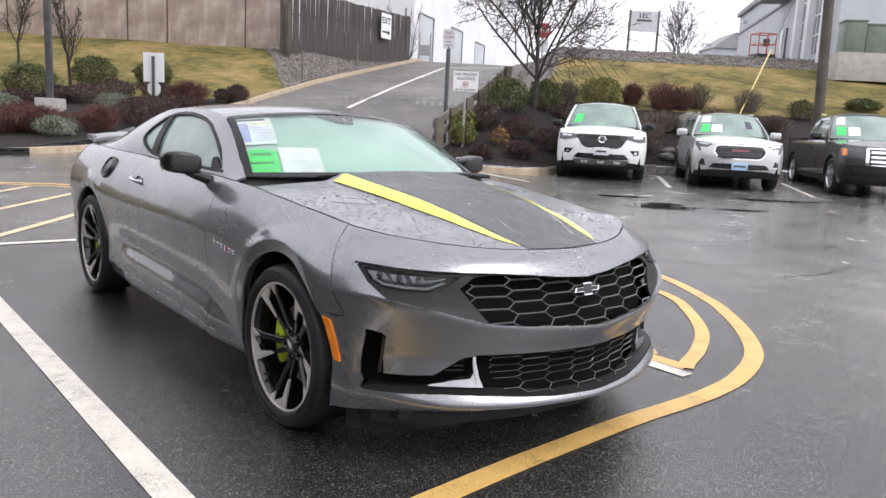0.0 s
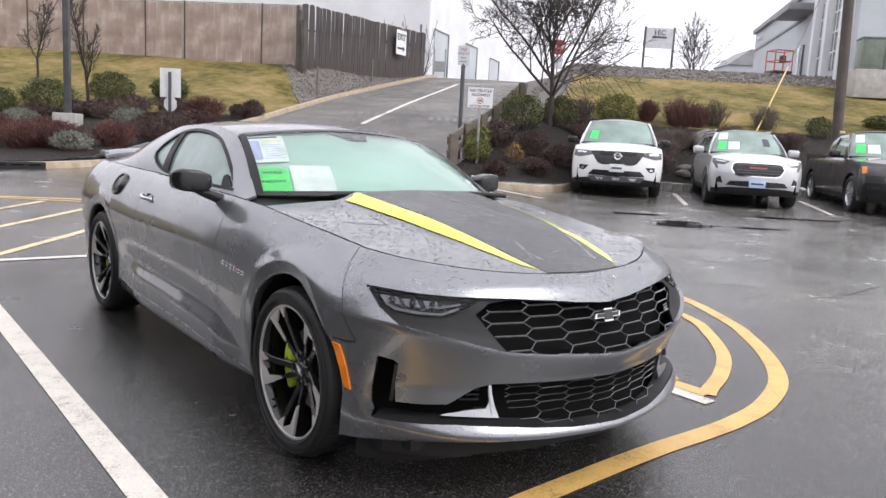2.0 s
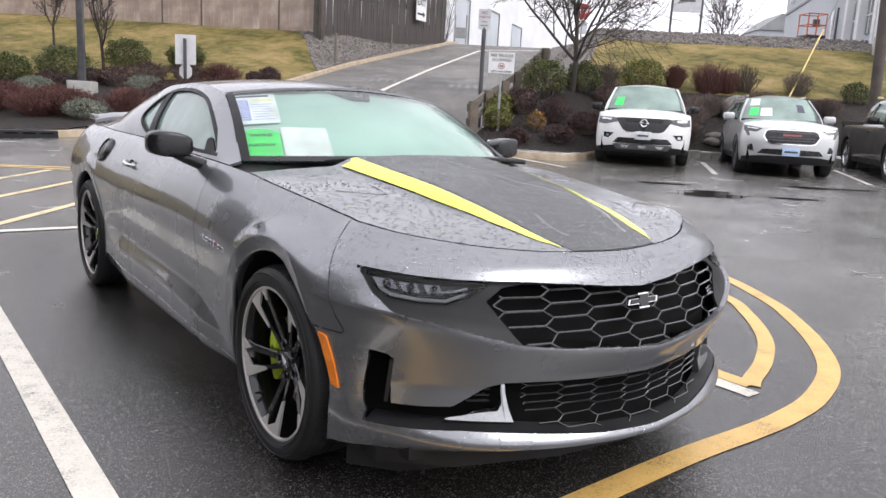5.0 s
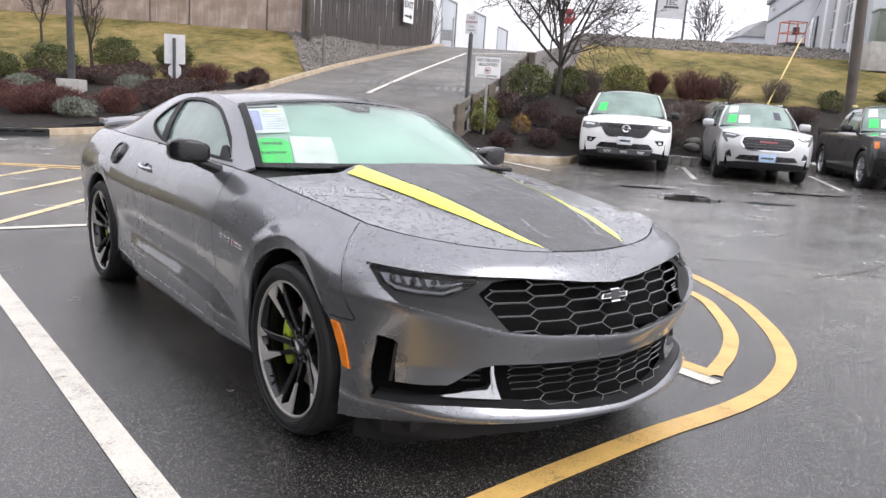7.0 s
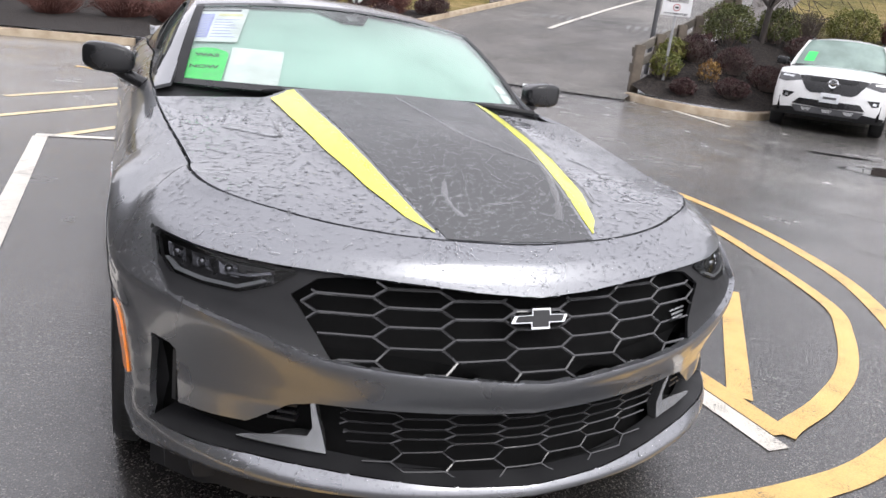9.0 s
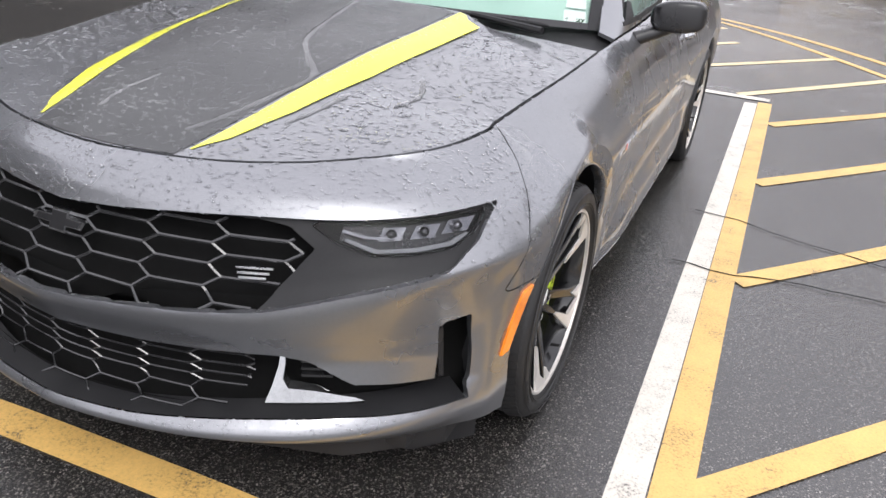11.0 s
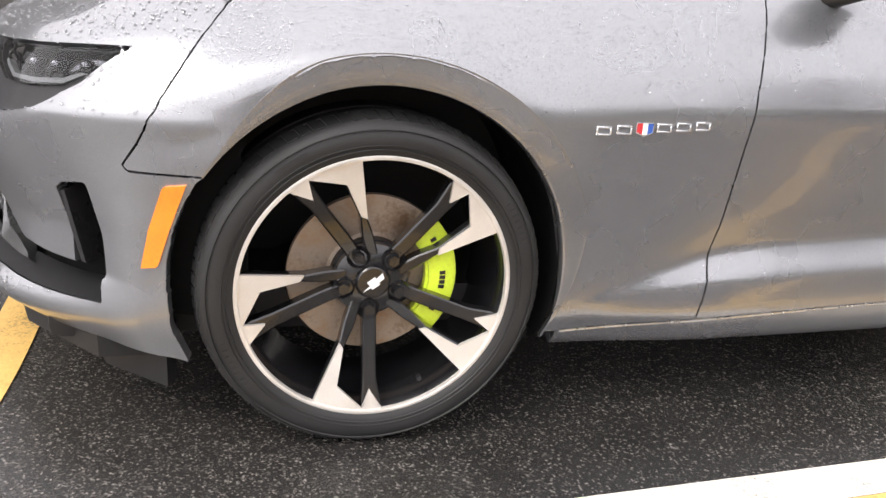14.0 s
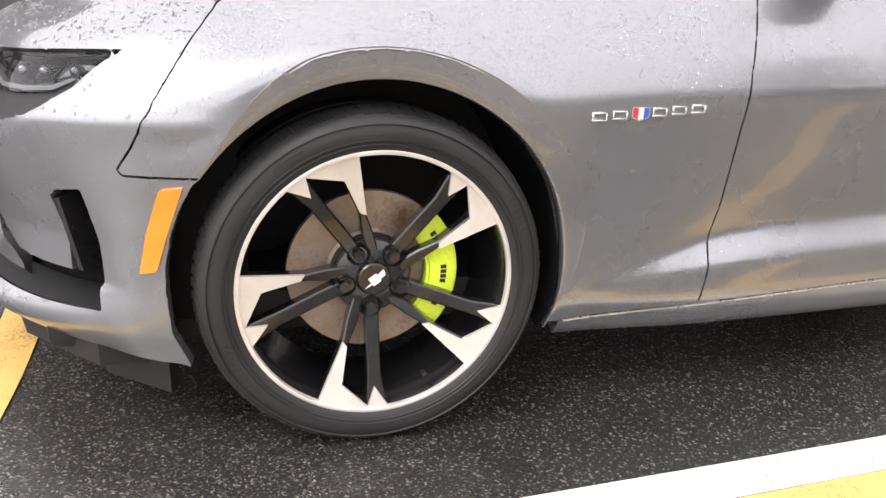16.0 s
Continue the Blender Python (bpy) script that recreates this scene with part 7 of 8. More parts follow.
lf = thing("work_platform", "orange-red railed work platform beside the building", "work platform", pose(*plan(16.75, 42.0), 5.25, 0, 0, TURN + 10))
part("deck", box((1.08, .9, .16), Matrix.Translation((0, 0, .55)), .02), M_DARKSTEEL, lf)
for x in (-.5, 0, .5):
    for y in (-.42, .42):
        part("stanchion", rod((x, y, .1), (x, y, 1.72), .028), M_ORANGE, lf)
for z in (.62, 1.15, 1.70):
    for y in (-.42, .42):
        part("rail", rod((-.5, y, z), (.5, y, z), .026), M_ORANGE, lf)
    for x in (-.5, .5):
        part("rail", rod((x, -.42, z), (x, .42, z), .026), M_ORANGE, lf)
part("control_box", box((.28, .2, .35), Matrix.Translation((0, -.3, 1.25)), .02), M_DARKSTEEL, lf)
hs = thing("far_house", "small pale far-off building with dark windows", "building", pose(*plan(25.6, 70.0), 5.9, 0, 0, TURN))
part("wall", box((5.5, 4, 3.2), Matrix.Translation((0, 0, 1.6)), .03), M_WALLPALE, hs)
part("roof", prism([(-2.9, 3.2), (2.9, 3.2), (2.6, 3.9), (-1.0, 4.6)], lambda u, v, d: Vector((u, -2.2 + d, v)), 4.4), M_ROOFGREY, hs)
part("window", box((2.4, .1, 1.0), Matrix.Translation((.8, -2.0, 1.9)), .02), M_WINDOW, hs)


# ---- trees and shrubs ----
def bare_tree(name, base, height, width, seed, label, limbs=6, depth=4, r0=.09, bole=.14, thin=.006, upright=.35):
    """A leafless tree: a bole, limbs that rise and fan out, and branches of branches down to twigs."""
    rd = random.Random(seed)
    t = thing(name, label, "tree", Matrix.Translation(base))
    trunk, crown = bmesh.new(), bmesh.new()

    def grow(p, d, length, rad, lev):
        bm = trunk if lev < 2 else crown
        steps = 6 if lev == 1 else (5 if lev == 2 else 4)
        lean = Vector((rd.uniform(-1, 1), rd.uniform(-1, 1), 0)) * .05
        for k in range(steps):
            up = Vector((0, 0, upright * (.22 if lev < 3 else .10)))
            d = (d + lean + up + Vector((rd.uniform(-1, 1), rd.uniform(-1, 1), rd.uniform(-1, 1))) * .13).normalized()
            q = p + d * length / steps
            r1 = max(thin * .8, rad * (1 - .62 / steps))
            add_rod(bm, p, q, rad, r1, 7 if lev < 2 else (5 if lev == 2 else 3), False)
            p, rad = q, r1
            if lev < depth:
                for _ in range(2 if (lev >= 2 and rd.random() < .7) else 1):
                    a = d.cross(Vector((rd.uniform(-1, 1), rd.uniform(-1, 1), rd.uniform(-1, 1)))).normalized()
                    w = radians(rd.uniform(28, 58))
                    nd = d * math.cos(w) + a * math.sin(w)
                    left = 1 - .55 * k / steps
                    grow(p, nd, length * rd.uniform(.40, .70) * left, max(thin, rad * .55), lev + 1)

    p, d = Vector((0, 0, -.2)), Vector((rd.uniform(-.06, .06), rd.uniform(-.06, .06), 1)).normalized()
    rad = r0
    for k in range(3):
        q = p + d * (height * bole + .2) / 3
        add_rod(trunk, p, q, rad, rad * .93, 9, False)
        p, rad, d = q, rad * .93, (d + Vector((rd.uniform(-.06, .06), rd.uniform(-.06, .06), 0))).normalized()
    # a leader that goes on up, and limbs that leave it at several heights
    lead = height * (1 - bole) * .92
    stops, q, d = [], p, (d + Vector((rd.uniform(-.1, .1), rd.uniform(-.1, .1), 0))).normalized()
    for k in range(10):
        d = (d + Vector((rd.uniform(-1, 1), rd.uniform(-1, 1), rd.uniform(-.2, .6))) * .09).normalized()
        n_ = q + d * lead / 10
        r1 = max(thin, rad * .87)
        add_rod(trunk, q, n_, rad, r1, 7, False)
        stops.append((q.copy(), rad))
        q, rad = n_, r1
    turn0 = rd.random() * 6.283
    for k in range(limbs):
        at, rr = stops[min(9, int(k * 7.5 / limbs))]
        a = turn0 + 2.4 * k + rd.uniform(-.35, .35)
        w = radians((62 - 30 * k / limbs) * (1 - .45 * upright) + rd.uniform(-6, 6))
        grow(at, Vector((math.cos(a) * math.sin(w), math.sin(a) * math.sin(w), math.cos(w))), width * (.68 - .34 * k / limbs) * rd.uniform(.85, 1.1), rr * rd.uniform(.5, .66), 1)
    part("trunk", trunk, M_BARK, t, "dark wet bark", 60)
    part("crown", crown, M_BARK, t, "bare dark twigs", 60)
    return t


bare_tree("bare_tree", (*plan(2.43, 22.0), 1.42), 6.2, 5.1, 11, "bare winter tree with a spreading crown of twigs", 19, 4, .090, .20, .0085, .32)
bare_tree("young_tree", (*plan(-12.2, 24.5), 1.70), 4.6, 1.7, 21, "slender bare young tree with upright twigs", 9, 3, .06, .18, .009, .9)
bare_tree("young_tree", (*plan(-15.4, 27.2), 2.40), 3.6, 1.6, 22, "slender bare young tree with upright twigs", 8, 3, .05, .26, .009, .8)
bare_tree("far_tree", (*plan(17.5, 60.0), 5.3), 6.4, 4.6, 31, "bare far-off tree against the sky", 16, 3, .10, .20, .016, .4)
for k, (r, s) in enumerate(((-2.2, 47.0), (-3.4, 47.5), (-1.3, 48.5))):
    bare_tree("scrub_tree", (*plan(r - 1.5, s), 4.8), 4.2, 2.2, 50 + k, "thin bare scrub behind the board fence", 6, 2, .05, .1, .012, .9)


def leaf_cloud(rd, size, n, leaf, shell=.55):
    """A mound of small leaves, lumpy outside and dark within."""
    g = np.random.default_rng(int(rd.seed_k * 10))
    d = g.normal(size=(n, 3))
    d /= np.linalg.norm(d, axis=1)[:, None]
    d[:, 2] = np.where(d[:, 2] < -.75, -d[:, 2], d[:, 2])
    lump = np.array([1 + .30 * noise.noise(Vector(v) * 2.1 + Vector((rd.seed_k, 0, 0))) + .20 * noise.noise(Vector(v) * 5.5 + Vector((0, rd.seed_k, 0))) for v in d])
    k = (shell + (1 - shell) * g.random(n) ** .5) * lump
    c = np.stack([d[:, 0] * size[0] / 2 * k, d[:, 1] * size[1] / 2 * k, size[2] * .46 + d[:, 2] * size[2] * .54 * k], 1)
    a = g.normal(size=(n, 3))
    a /= np.linalg.norm(a, axis=1)[:, None]
    b = np.cross(a, g.normal(size=(n, 3)))
    b /= np.linalg.norm(b, axis=1)[:, None]
    a *= leaf * g.uniform(.6, 1.2, (n, 1))
    b *= leaf * .55 * g.uniform(.6, 1.2, (n, 1))
    co = np.stack([c - a, c + b, c + a, c - b], 1).reshape(-1, 3)
    me = bpy.data.meshes.new("leaf_sheet")
    me.from_pydata(co.tolist(), [], np.arange(4 * n).reshape(-1, 4).tolist())
    bm = bmesh.new()
    bm.from_mesh(me)
    bpy.data.meshes.remove(me)
    return bm


def twigs(rd, size, n, rad, lean=.5):
    bm = bmesh.new()
    for _ in range(n):
        a = rd.random() * 6.283
        k = rd.random() ** .5
        base = Vector((math.cos(a) * size[0] * .22 * k, math.sin(a) * size[1] * .22 * k, -.05))
        tip = Vector((math.cos(a) * size[0] * .5 * k * rd.uniform(.7, 1.2), math.sin(a) * size[1] * .5 * k * rd.uniform(.7, 1.2), size[2] * rd.uniform(.55, 1.0) * (1 - .35 * k * k)))
        mid = base.lerp(tip, .5) + Vector((rd.uniform(-1, 1), rd.uniform(-1, 1), rd.uniform(-.3, 1))) * .08 * size[2]
        add_rod(bm, base, mid, rad, rad * .8, 3, False)
        add_rod(bm, mid, tip, rad * .8, rad * .4, 3, False)
        for _k in range(2):
            q = mid.lerp(tip, rd.uniform(.2, .8))
            add_rod(bm, q, q + (tip - mid) * .5 + Vector((rd.uniform(-1, 1), rd.uniform(-1, 1), rd.uniform(-.2, .6))) * .16 * size[2], rad * .6, rad * .3, 3, False)
    return bm


def shrub(r, s, size, mat, label, seed, n=900, leaf=.05, bare=False, zf=None, tw=None, group=""):
    rd = random.Random(seed)
    rd.seed_k = seed * 1.7
    z = (z_left if r < -4 else z_right)(r, s) if zf is None else zf
    t = thing("shrub", label, "shrub", pose(*plan(r, s), z, 0, 0, rd.uniform(0, 360)), group)
    part("stem", twigs(rd, size, tw or (90 if bare else 26), .010 if bare else .012), mat if bare and mat in (M_REDTWIG, M_TWIG) else M_TWIG, t, "", 0)
    if not bare:
        part("foliage", leaf_cloud(rd, size, n, leaf), mat, t, "", 0)
    elif n:
        part("foliage", leaf_cloud(rd, (size[0], size[1], size[2]), n * 3, leaf * .42, .3), mat, t, "", 0)
    return t


GREEN, BOX_ = "rounded evergreen shrub on the mulch bed", "clipped evergreen shrub on the mulch bed"
for k, (r, s, w, h) in enumerate(((-12.75, 23.15, 1.65, .92), (-11.67, 25.0, 1.42, .98), (-9.99, 25.68, 1.25, .74), (-13.9, 22.2, 1.3, .78), (-16.4, 22.0, 1.5, .9))):
    shrub(r, s, (w, w, h), M_LEAF, GREEN, 100 + k, 5200, .036, group="evergreens on the left bank")
for k, (r, s, w, h, mt) in enumerate(((1.60, 21.3, 1.15, .92, M_LEAF), (2.75, 22.4, 1.05, .80, M_LEAF), (4.80, 24.5, 1.35, .84, M_LEAFY), (.42, 19.9, .80, .45, M_LEAFY), (.34, 18.95, .66, .56, M_LEAFY), (10.95, 23.8, .78, .60, M_LEAF), (13.6, 25.3, 1.07, .40, M_LEAF), (15.6, 24.2, 1.0, .6, M_LEAF))):
    shrub(r, s, (w, w, h), mt, BOX_, 130 + k, 4600 if w > .8 else 1800, .032, group="evergreens behind the cars")
for k, (r, s, w, h) in enumerate(((-10.58, 18.2, 1.7, .60), (-9.80, 18.3, 1.3, .62), (-8.70, 18.8, 1.1, .64), (-7.95, 23.2, 1.4, .68), (-11.9, 18.4, 1.6, .58), (-13.4, 18.3, 1.8, .55), (-10.9, 19.4, 1.5, .52), (-12.3, 19.6, 1.5, .5), (-14.9, 17.4, 1.9, .55))):
    shrub(r, s, (w, w * .8, h), M_REDTWIG, "low leafless red-twigged shrub on the mulch bed", 160 + k, 700, .05, True, tw=330, group="red shrubs")
for k, (r, s, w, h) in enumerate(((-9.48, 21.5, 1.08, .50), (-9.30, 17.85, .95, .46), (-12.38, 21.0, .95, .40), (-14.2, 20.2, .9, .4))):
    shrub(r, s, (w, w, h), M_LAVENDER, "low grey-green mounded shrub on the mulch bed", 180 + k, 2600, .024, group="grey-green mounds")
for k, (r, s, w, h) in enumerate(((-10.92, 22.7, 1.05, .52), (-10.3, 23.5, 1.2, .58), (-9.3, 24.1, 1.1, .46), (-8.12, 21.3, 1.1, .54), (-8.50, 20.2, .95, .48), (-12.6, 22.1, .95, .38), (-11.55, 22.5, .80, .48), (-6.66, 23.8, .72, .52), (-7.05, 23.6, .55, .40), (-7.95, 19.6, .82, .42), (-8.9, 21.6, 1.0, .40), (-7.75, 22.3, .8, .42), (.95, 19.95, .78, .62), (1.78, 19.6, .82, .55), (2.50, 19.35, .80, .48), (1.78, 18.45, .72, .36), (.80, 18.2, .55, .32), (3.3, 20.6, .9, .5), (3.5, 22.2, 1.1, .55))):
    shrub(r, s, (w, w, h), M_MAROON, "dense maroon barberry shrub on the mulch bed", 200 + k, 2800, .022, tw=120, group="maroon shrubs")
shrub(1.28, 19.0, (.50, .50, .44), M_RUST, "small rust and yellow leaved shrub", 230, 500, .032)
for k, (r, s, w, h) in enumerate(((5.85, 24.7, .75, .68), (6.74, 24.2, 1.25, .90), (7.3, 24.3, .8, .7), (5.5, 21.4, 1.2, .6), (6.2, 22.2, 1.2, .6), (5.3, 20.6, .9, .5), (4.4, 22.4, 1.0, .5), (7.9, 22.9, 1.0, .5), (9.6, 22.6, 1.0, .45))):
    shrub(r, s, (w, w, h), M_REDTWIG if k < 3 else M_MAROON, "leafless reddish shrub behind the parked cars", 240 + k, 450, .04, True, tw=210, group="reddish shrubs")
for k, (r, s, w, h) in enumerate(((3.72, 24.2, .85, .70), (7.95, 24.6, .95, .80), (9.52, 24.5, 1.0, .72))):
    shrub(r, s, (w, w, h), M_LEAFDULL, "open half-leafless olive shrub behind the parked cars", 260 + k, 520, .05, True, tw=110, group="half-leafless shrubs")
def boulder(r, s, size, seed):
    bm = bmesh.new()
    bmesh.ops.create_icosphere(bm, subdivisions=3, radius=.5)
    for v in bm.verts:
        v.co *= 1 + .22 * noise.noise(v.co * 2.1 + Vector((seed, 0, 0)))
        v.co = Vector((v.co.x * size[0], v.co.y * size[1], v.co.z * size[2]))
    solo("boulder", bm, M_ROCK, "weathered grey boulder in the mulch bed", "boulder", pose(*plan(r, s), z_right(r, s) + size[2] * .25, 0, 0, seed * 40), "boulders", smooth=70)


boulder(7.0, 22.2, (1.1, .9, .75), 1)
boulder(5.9, 20.3, (.5, .4, .25), 2)
boulder(6.1, 20.7, (.6, .45, .22), 3)
boulder(8.2, 22.6, (.5, .4, .25), 4)
# a bare dark culvert mouth on the bank's top
solo("culvert_pipe", rod((*plan(5.9, 35.0), 4.72), (*plan(6.0, 36.5), 4.80), .32, .32, 20), M_CONCRETE, "concrete pipe end on the bank's top", "pipe")

# ---- the cars parked opposite ----
def far_wheel(parent, x, y, rad, face, sx):
    """A road wheel: tyre with rim, spokes and hub, its outer face at x."""
    tyre = lathe([(rad * .66, -.01), (rad * .70, .0), (rad * .85, .012), (rad * .95, .0), (rad, -.03), (rad, -.19), (rad * .95, -.215), (rad * .66, -.21)], 36)
    base = part("wheel", mirrored(tyre) if sx < 0 else tyre, M_RUBBER, parent, "black tyre", 40, Matrix.Translation((sx * x, y, rad)))
    bm = lathe([(rad * .66, -.008), (rad * .63, -.006), (rad * .61, -.03), (rad * .58, -.12), (.0005, -.12)], 32)
    part("rim", mirrored(bm) if sx < 0 else bm, face, base, "", 30)
    for k in range(5):
        bm = prism(polar([(rad * .62, 72 * k - 9), (rad * .62, 72 * k + 9), (rad * .14, 72 * k + 30), (rad * .14, 72 * k - 30)]), lambda u, v, d: Vector((-.02 - d, u, v)), .03)
        part("spoke", mirrored(bm) if sx < 0 else bm, face, base, "", 25)
    return base


def vehicle(name, label, m, body, W, base, fo, ro, rad, belt_z, hood_front, roof_z, cowl_y, top_y, roof_end, rim_mat, pickup=False, dark_low=.42, category="suv"):
    """A parked car facing -y, its front axle over the origin: flank sheet, bonnet, cabin, glass, lamps, wheels."""
    car = thing(name, label, category, m, "cars parked opposite")
    hw = W / 2
    prof = Table([.22, .35, .5, .7, belt_z - .22, belt_z - .08, belt_z, belt_z + .05], [hw - .09, hw - .025, hw - .005, hw, hw - .012, hw - .035, hw - .075, hw - .14], .03)
    nose = Table([.2, .34, .5, .7, hood_front - .12, hood_front, belt_z + .06], [-fo + .12, -fo + .02, -fo, -fo + .015, -fo + .05, -fo + .13, -fo + .36], .03)
    tail = Table([.3, .6, 1.0, 1.3], [base + ro - .04, base + ro, base + ro - .02, base + ro - .06], .03)
    sh = Shape(prof, Table([-2, 0, 5], [0, 0, 0], .1), nose, tail, -.47, base + ro - .55, 2.5, 0, hw + .01, (0.0, base), rad, (.6, .9), rad + .07, .03)
    seam = Table([sh.qn, sh.qn + .5, -.3, cowl_y, base + ro, base + ro + 2], [hood_front, hood_front + .02, belt_z - .04, belt_z, belt_z + .04, belt_z + .04], .06)
    floor = Table([sh.qn, -.3, base, sh.qt], [.28, .27, .28, .34], .05)
    arch_r = rad + .055
    outer = run(floor, sh.qn, -arch_r - .05, .1) + arch_line(0, rad, arch_r, .28, 20, sh) + run(floor, arch_r + .04, base - arch_r - .04, .2) + arch_line(base, rad, arch_r, .29, 20, sh) + run(floor, base + arch_r + .04, sh.qt, .1) + run(seam, sh.qt, sh.qn, .1)
    gz0, gz1 = .62, hood_front - .09
    bm = cut_sheet(sh.point, outer, (), .035)
    face_out(bm, (0, 1.5, .6))
    mirrored(bm, True)
    rim(bm, .03)
    part("body", bm, body, car, "", 40)

    def sheet_on(nm, pts, mat, off, h=.02, label_="", both=True, on=True):
        line = sh.front_line(pts, .03) if on else pts
        b = cut_sheet(sh.off(off), line, (), h)
        face_out(b, (0, 1.5, .6))
        if both:
            mirrored(b, True)
        rim(b, max(.006, -off + .004))
        return part(nm, b, mat, car, label_, 40)

    low = [(-.03, .27), (hw - .06, .27), (hw - .06, dark_low - .05), (hw * .6, dark_low - .01), (-.03, dark_low)]
    sheet_on("lower_bumper", low, M_TRIM, -.012, .03, "black lower bumper")
    # black cladding along the sills and arches
    for s in (1, -1):
        for cy in (0, base):
            ring = [p for p in arch_line(cy, rad, arch_r + .024, .30, 20, sh) if p[0] > -.26] + [p for p in arch_line(cy, rad, arch_r, .30, 20, sh) if p[0] > -.26][::-1]
            b = cut_sheet(sh.off(-.008), ring, (), .02)
            face_out(b, (0, 1.5, .6))
            rim(b, .02)
            part("arch_trim", mirrored(b) if s < 0 else b, M_TRIM, car, "black wheel arch trim")
        b = cut_sheet(sh.off(-.008), run(floor, arch_r + .05, base - arch_r - .05, .2) + [(base - arch_r - .05, .40), (arch_r + .05, .40)], (), .04)
        face_out(b, (0, 1.5, .6))
        rim(b, .02)
        part("sill_trim", mirrored(b) if s < 0 else b, M_TRIM, car)
        for yy in (0, base):
            far_wheel(car, hw - .01, yy, rad, rim_mat, s)
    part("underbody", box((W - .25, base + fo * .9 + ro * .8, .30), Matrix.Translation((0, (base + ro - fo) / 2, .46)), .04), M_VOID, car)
    # bonnet
    sqv = np.linspace(sh.qn, cowl_y + .2, 120)
    hx, hy, hz = sh.point(sqv, seam(sqv))

    def bonnet_pt(u, v):
        w = v ** 1.5
        t = 2 * u - 1
        y = float(hy.min()) + .004 + (cowl_y - float(hy.min())) * w
        xs, zs = float(np.interp(y, hy, hx)), float(np.interp(y, hy, hz))
        zc = zs + .075 * float(ease(float(hy.min()), float(hy.min()) + .5, y))
        return Vector((t * xs, y, zs + (zc - zs) * (1 - abs(t) ** 2.6)))

    b = grid(bonnet_pt, 20, 20)
    face_out(b, (0, .2, 0))
    rim(b, .02)
    part("bonnet", b, body, car, "", 50)
    # cabin
    bz = belt_z + .03
    rx, rzz = hw - .30, roof_z - .10
    end_y = roof_end
    cab = [(cowl_y + .02, belt_z - .02), (top_y, rzz), (end_y - .25, rzz - .02), (end_y, rzz - .14), (end_y + (.12 if pickup else .30), belt_z)]

    def side(q, z):
        v = np.clip((np.asarray(z) - belt_z) / (rzz - belt_z), -.1, 1)
        return (hw - .085) + (rx - hw + .085) * v + .035 * 4 * v * (1 - v), np.asarray(q, float), np.asarray(z, float)

    win = [(cowl_y + .30, bz + .03), (top_y + .10, rzz - .08), (end_y - .35, rzz - .09), (end_y - .12, bz + .06), (end_y - .2, bz + .03)]
    for s in (1, -1):
        b = cut_sheet(side, finer(cab, .06), [finer(win, .06)], .04)
        face_out(b, (0, 1.8, 1))
        rim(b, .02)
        part("cabin_side", mirrored(b) if s < 0 else b, body, car, "", 40)
        b = cut_sheet(lambda q, z: (side(q, z)[0] - .012, q, z), finer(win, .06), (), .06)
        face_out(b, (0, 1.8, 1))
        part("side_window", mirrored(b) if s < 0 else b, M_FARGLASS, car, "dark tinted side window", 60)
        for yy in ((top_y + .62,) if pickup else (top_y + .55, top_y + 1.45)):
            b = box((.03, .09, rzz - bz - .08), Matrix.Translation((s * (float(side(0, (rzz + bz) / 2)[0]) - .002), yy, (rzz + bz) / 2 - .03)) @ pose(0, 0, 0, 0, -s * 16, 0), .008)
            part("door_pillar", b, M_BLACK, car)
        # mirrors
        mb = part("door_mirror", box((.24, .15, .16), Matrix.Translation((s * (hw + .10), cowl_y + .42, bz + .06)), .055, 3), body if body is M_SILVER_CAR else M_BLACK, car, "", 60)
        part("mirror_stalk", rod((s * (hw - .08), cowl_y + .40, bz + .01), (s * (hw + .04), cowl_y + .42, bz + .03), .03), M_BLACK, mb)
        part("door_handle", box((.03, .20, .035), Matrix.Translation((s * (float(sh.width(top_y + .45, belt_z - .16)) + .01), top_y + .40, belt_z - .16)), .01), body, car)

    def shield(a, v, off=0.0):
        p = Vector(((hw - .10) * a, cowl_y + .06 + .20 * abs(a) ** 2.2, belt_z + .045 - .02 * a * a))
        q = Vector(((rx + .02) * a, top_y + .09 * a * a, roof_z - .045 - .05 * a * a))
        return p.lerp(q, v) + Vector((0, -.5, .8)) * (.03 * 4 * v * (1 - v) + off)

    b = grid(lambda u, v: shield(2 * u - 1, v), 16, 8)
    face_out(b, (0, 2, .8))
    w = part("windscreen", b, M_FARGLASS, car, "green-tinted windscreen", 60)
    for a0, a1 in ((-1.02, -.95), (.95, 1.02)):
        part("screen_pillar", grid(lambda u, v: shield(a0 + (a1 - a0) * u, v, .006), 2, 8), body, car)
    part("scuttle", grid(lambda u, v: shield(2 * u - 1, -.10 + .14 * v, .004), 12, 2), M_TRIM, car)

    def top(u, v):
        t = 2 * u - 1
        y = top_y - .01 + .09 * t * t + (end_y - .1 - top_y) * v
        return Vector((t * (rx + .012), y, rzz + (roof_z - rzz) * (1 - abs(t) ** 2.4) * (1 - .5 * float(ease(.8, 1, v))) * (1 - .25 * float(ease(.15, 0, v)))))

    b = grid(top, 14, 16)
    face_out(b, (0, 2, .8))
    rim(b, .03)
    part("roof", b, body, car, "", 50)
    b = grid(lambda u, v: Vector(((2 * u - 1) * (rx + .02 + (hw - .1 - rx) * v), end_y - .12 + (.22 if pickup else .42) * v, rzz + .04 - (rzz + .04 - belt_z) * v)), 6, 6)
    part("rear_window", b, M_FARGLASS, car)
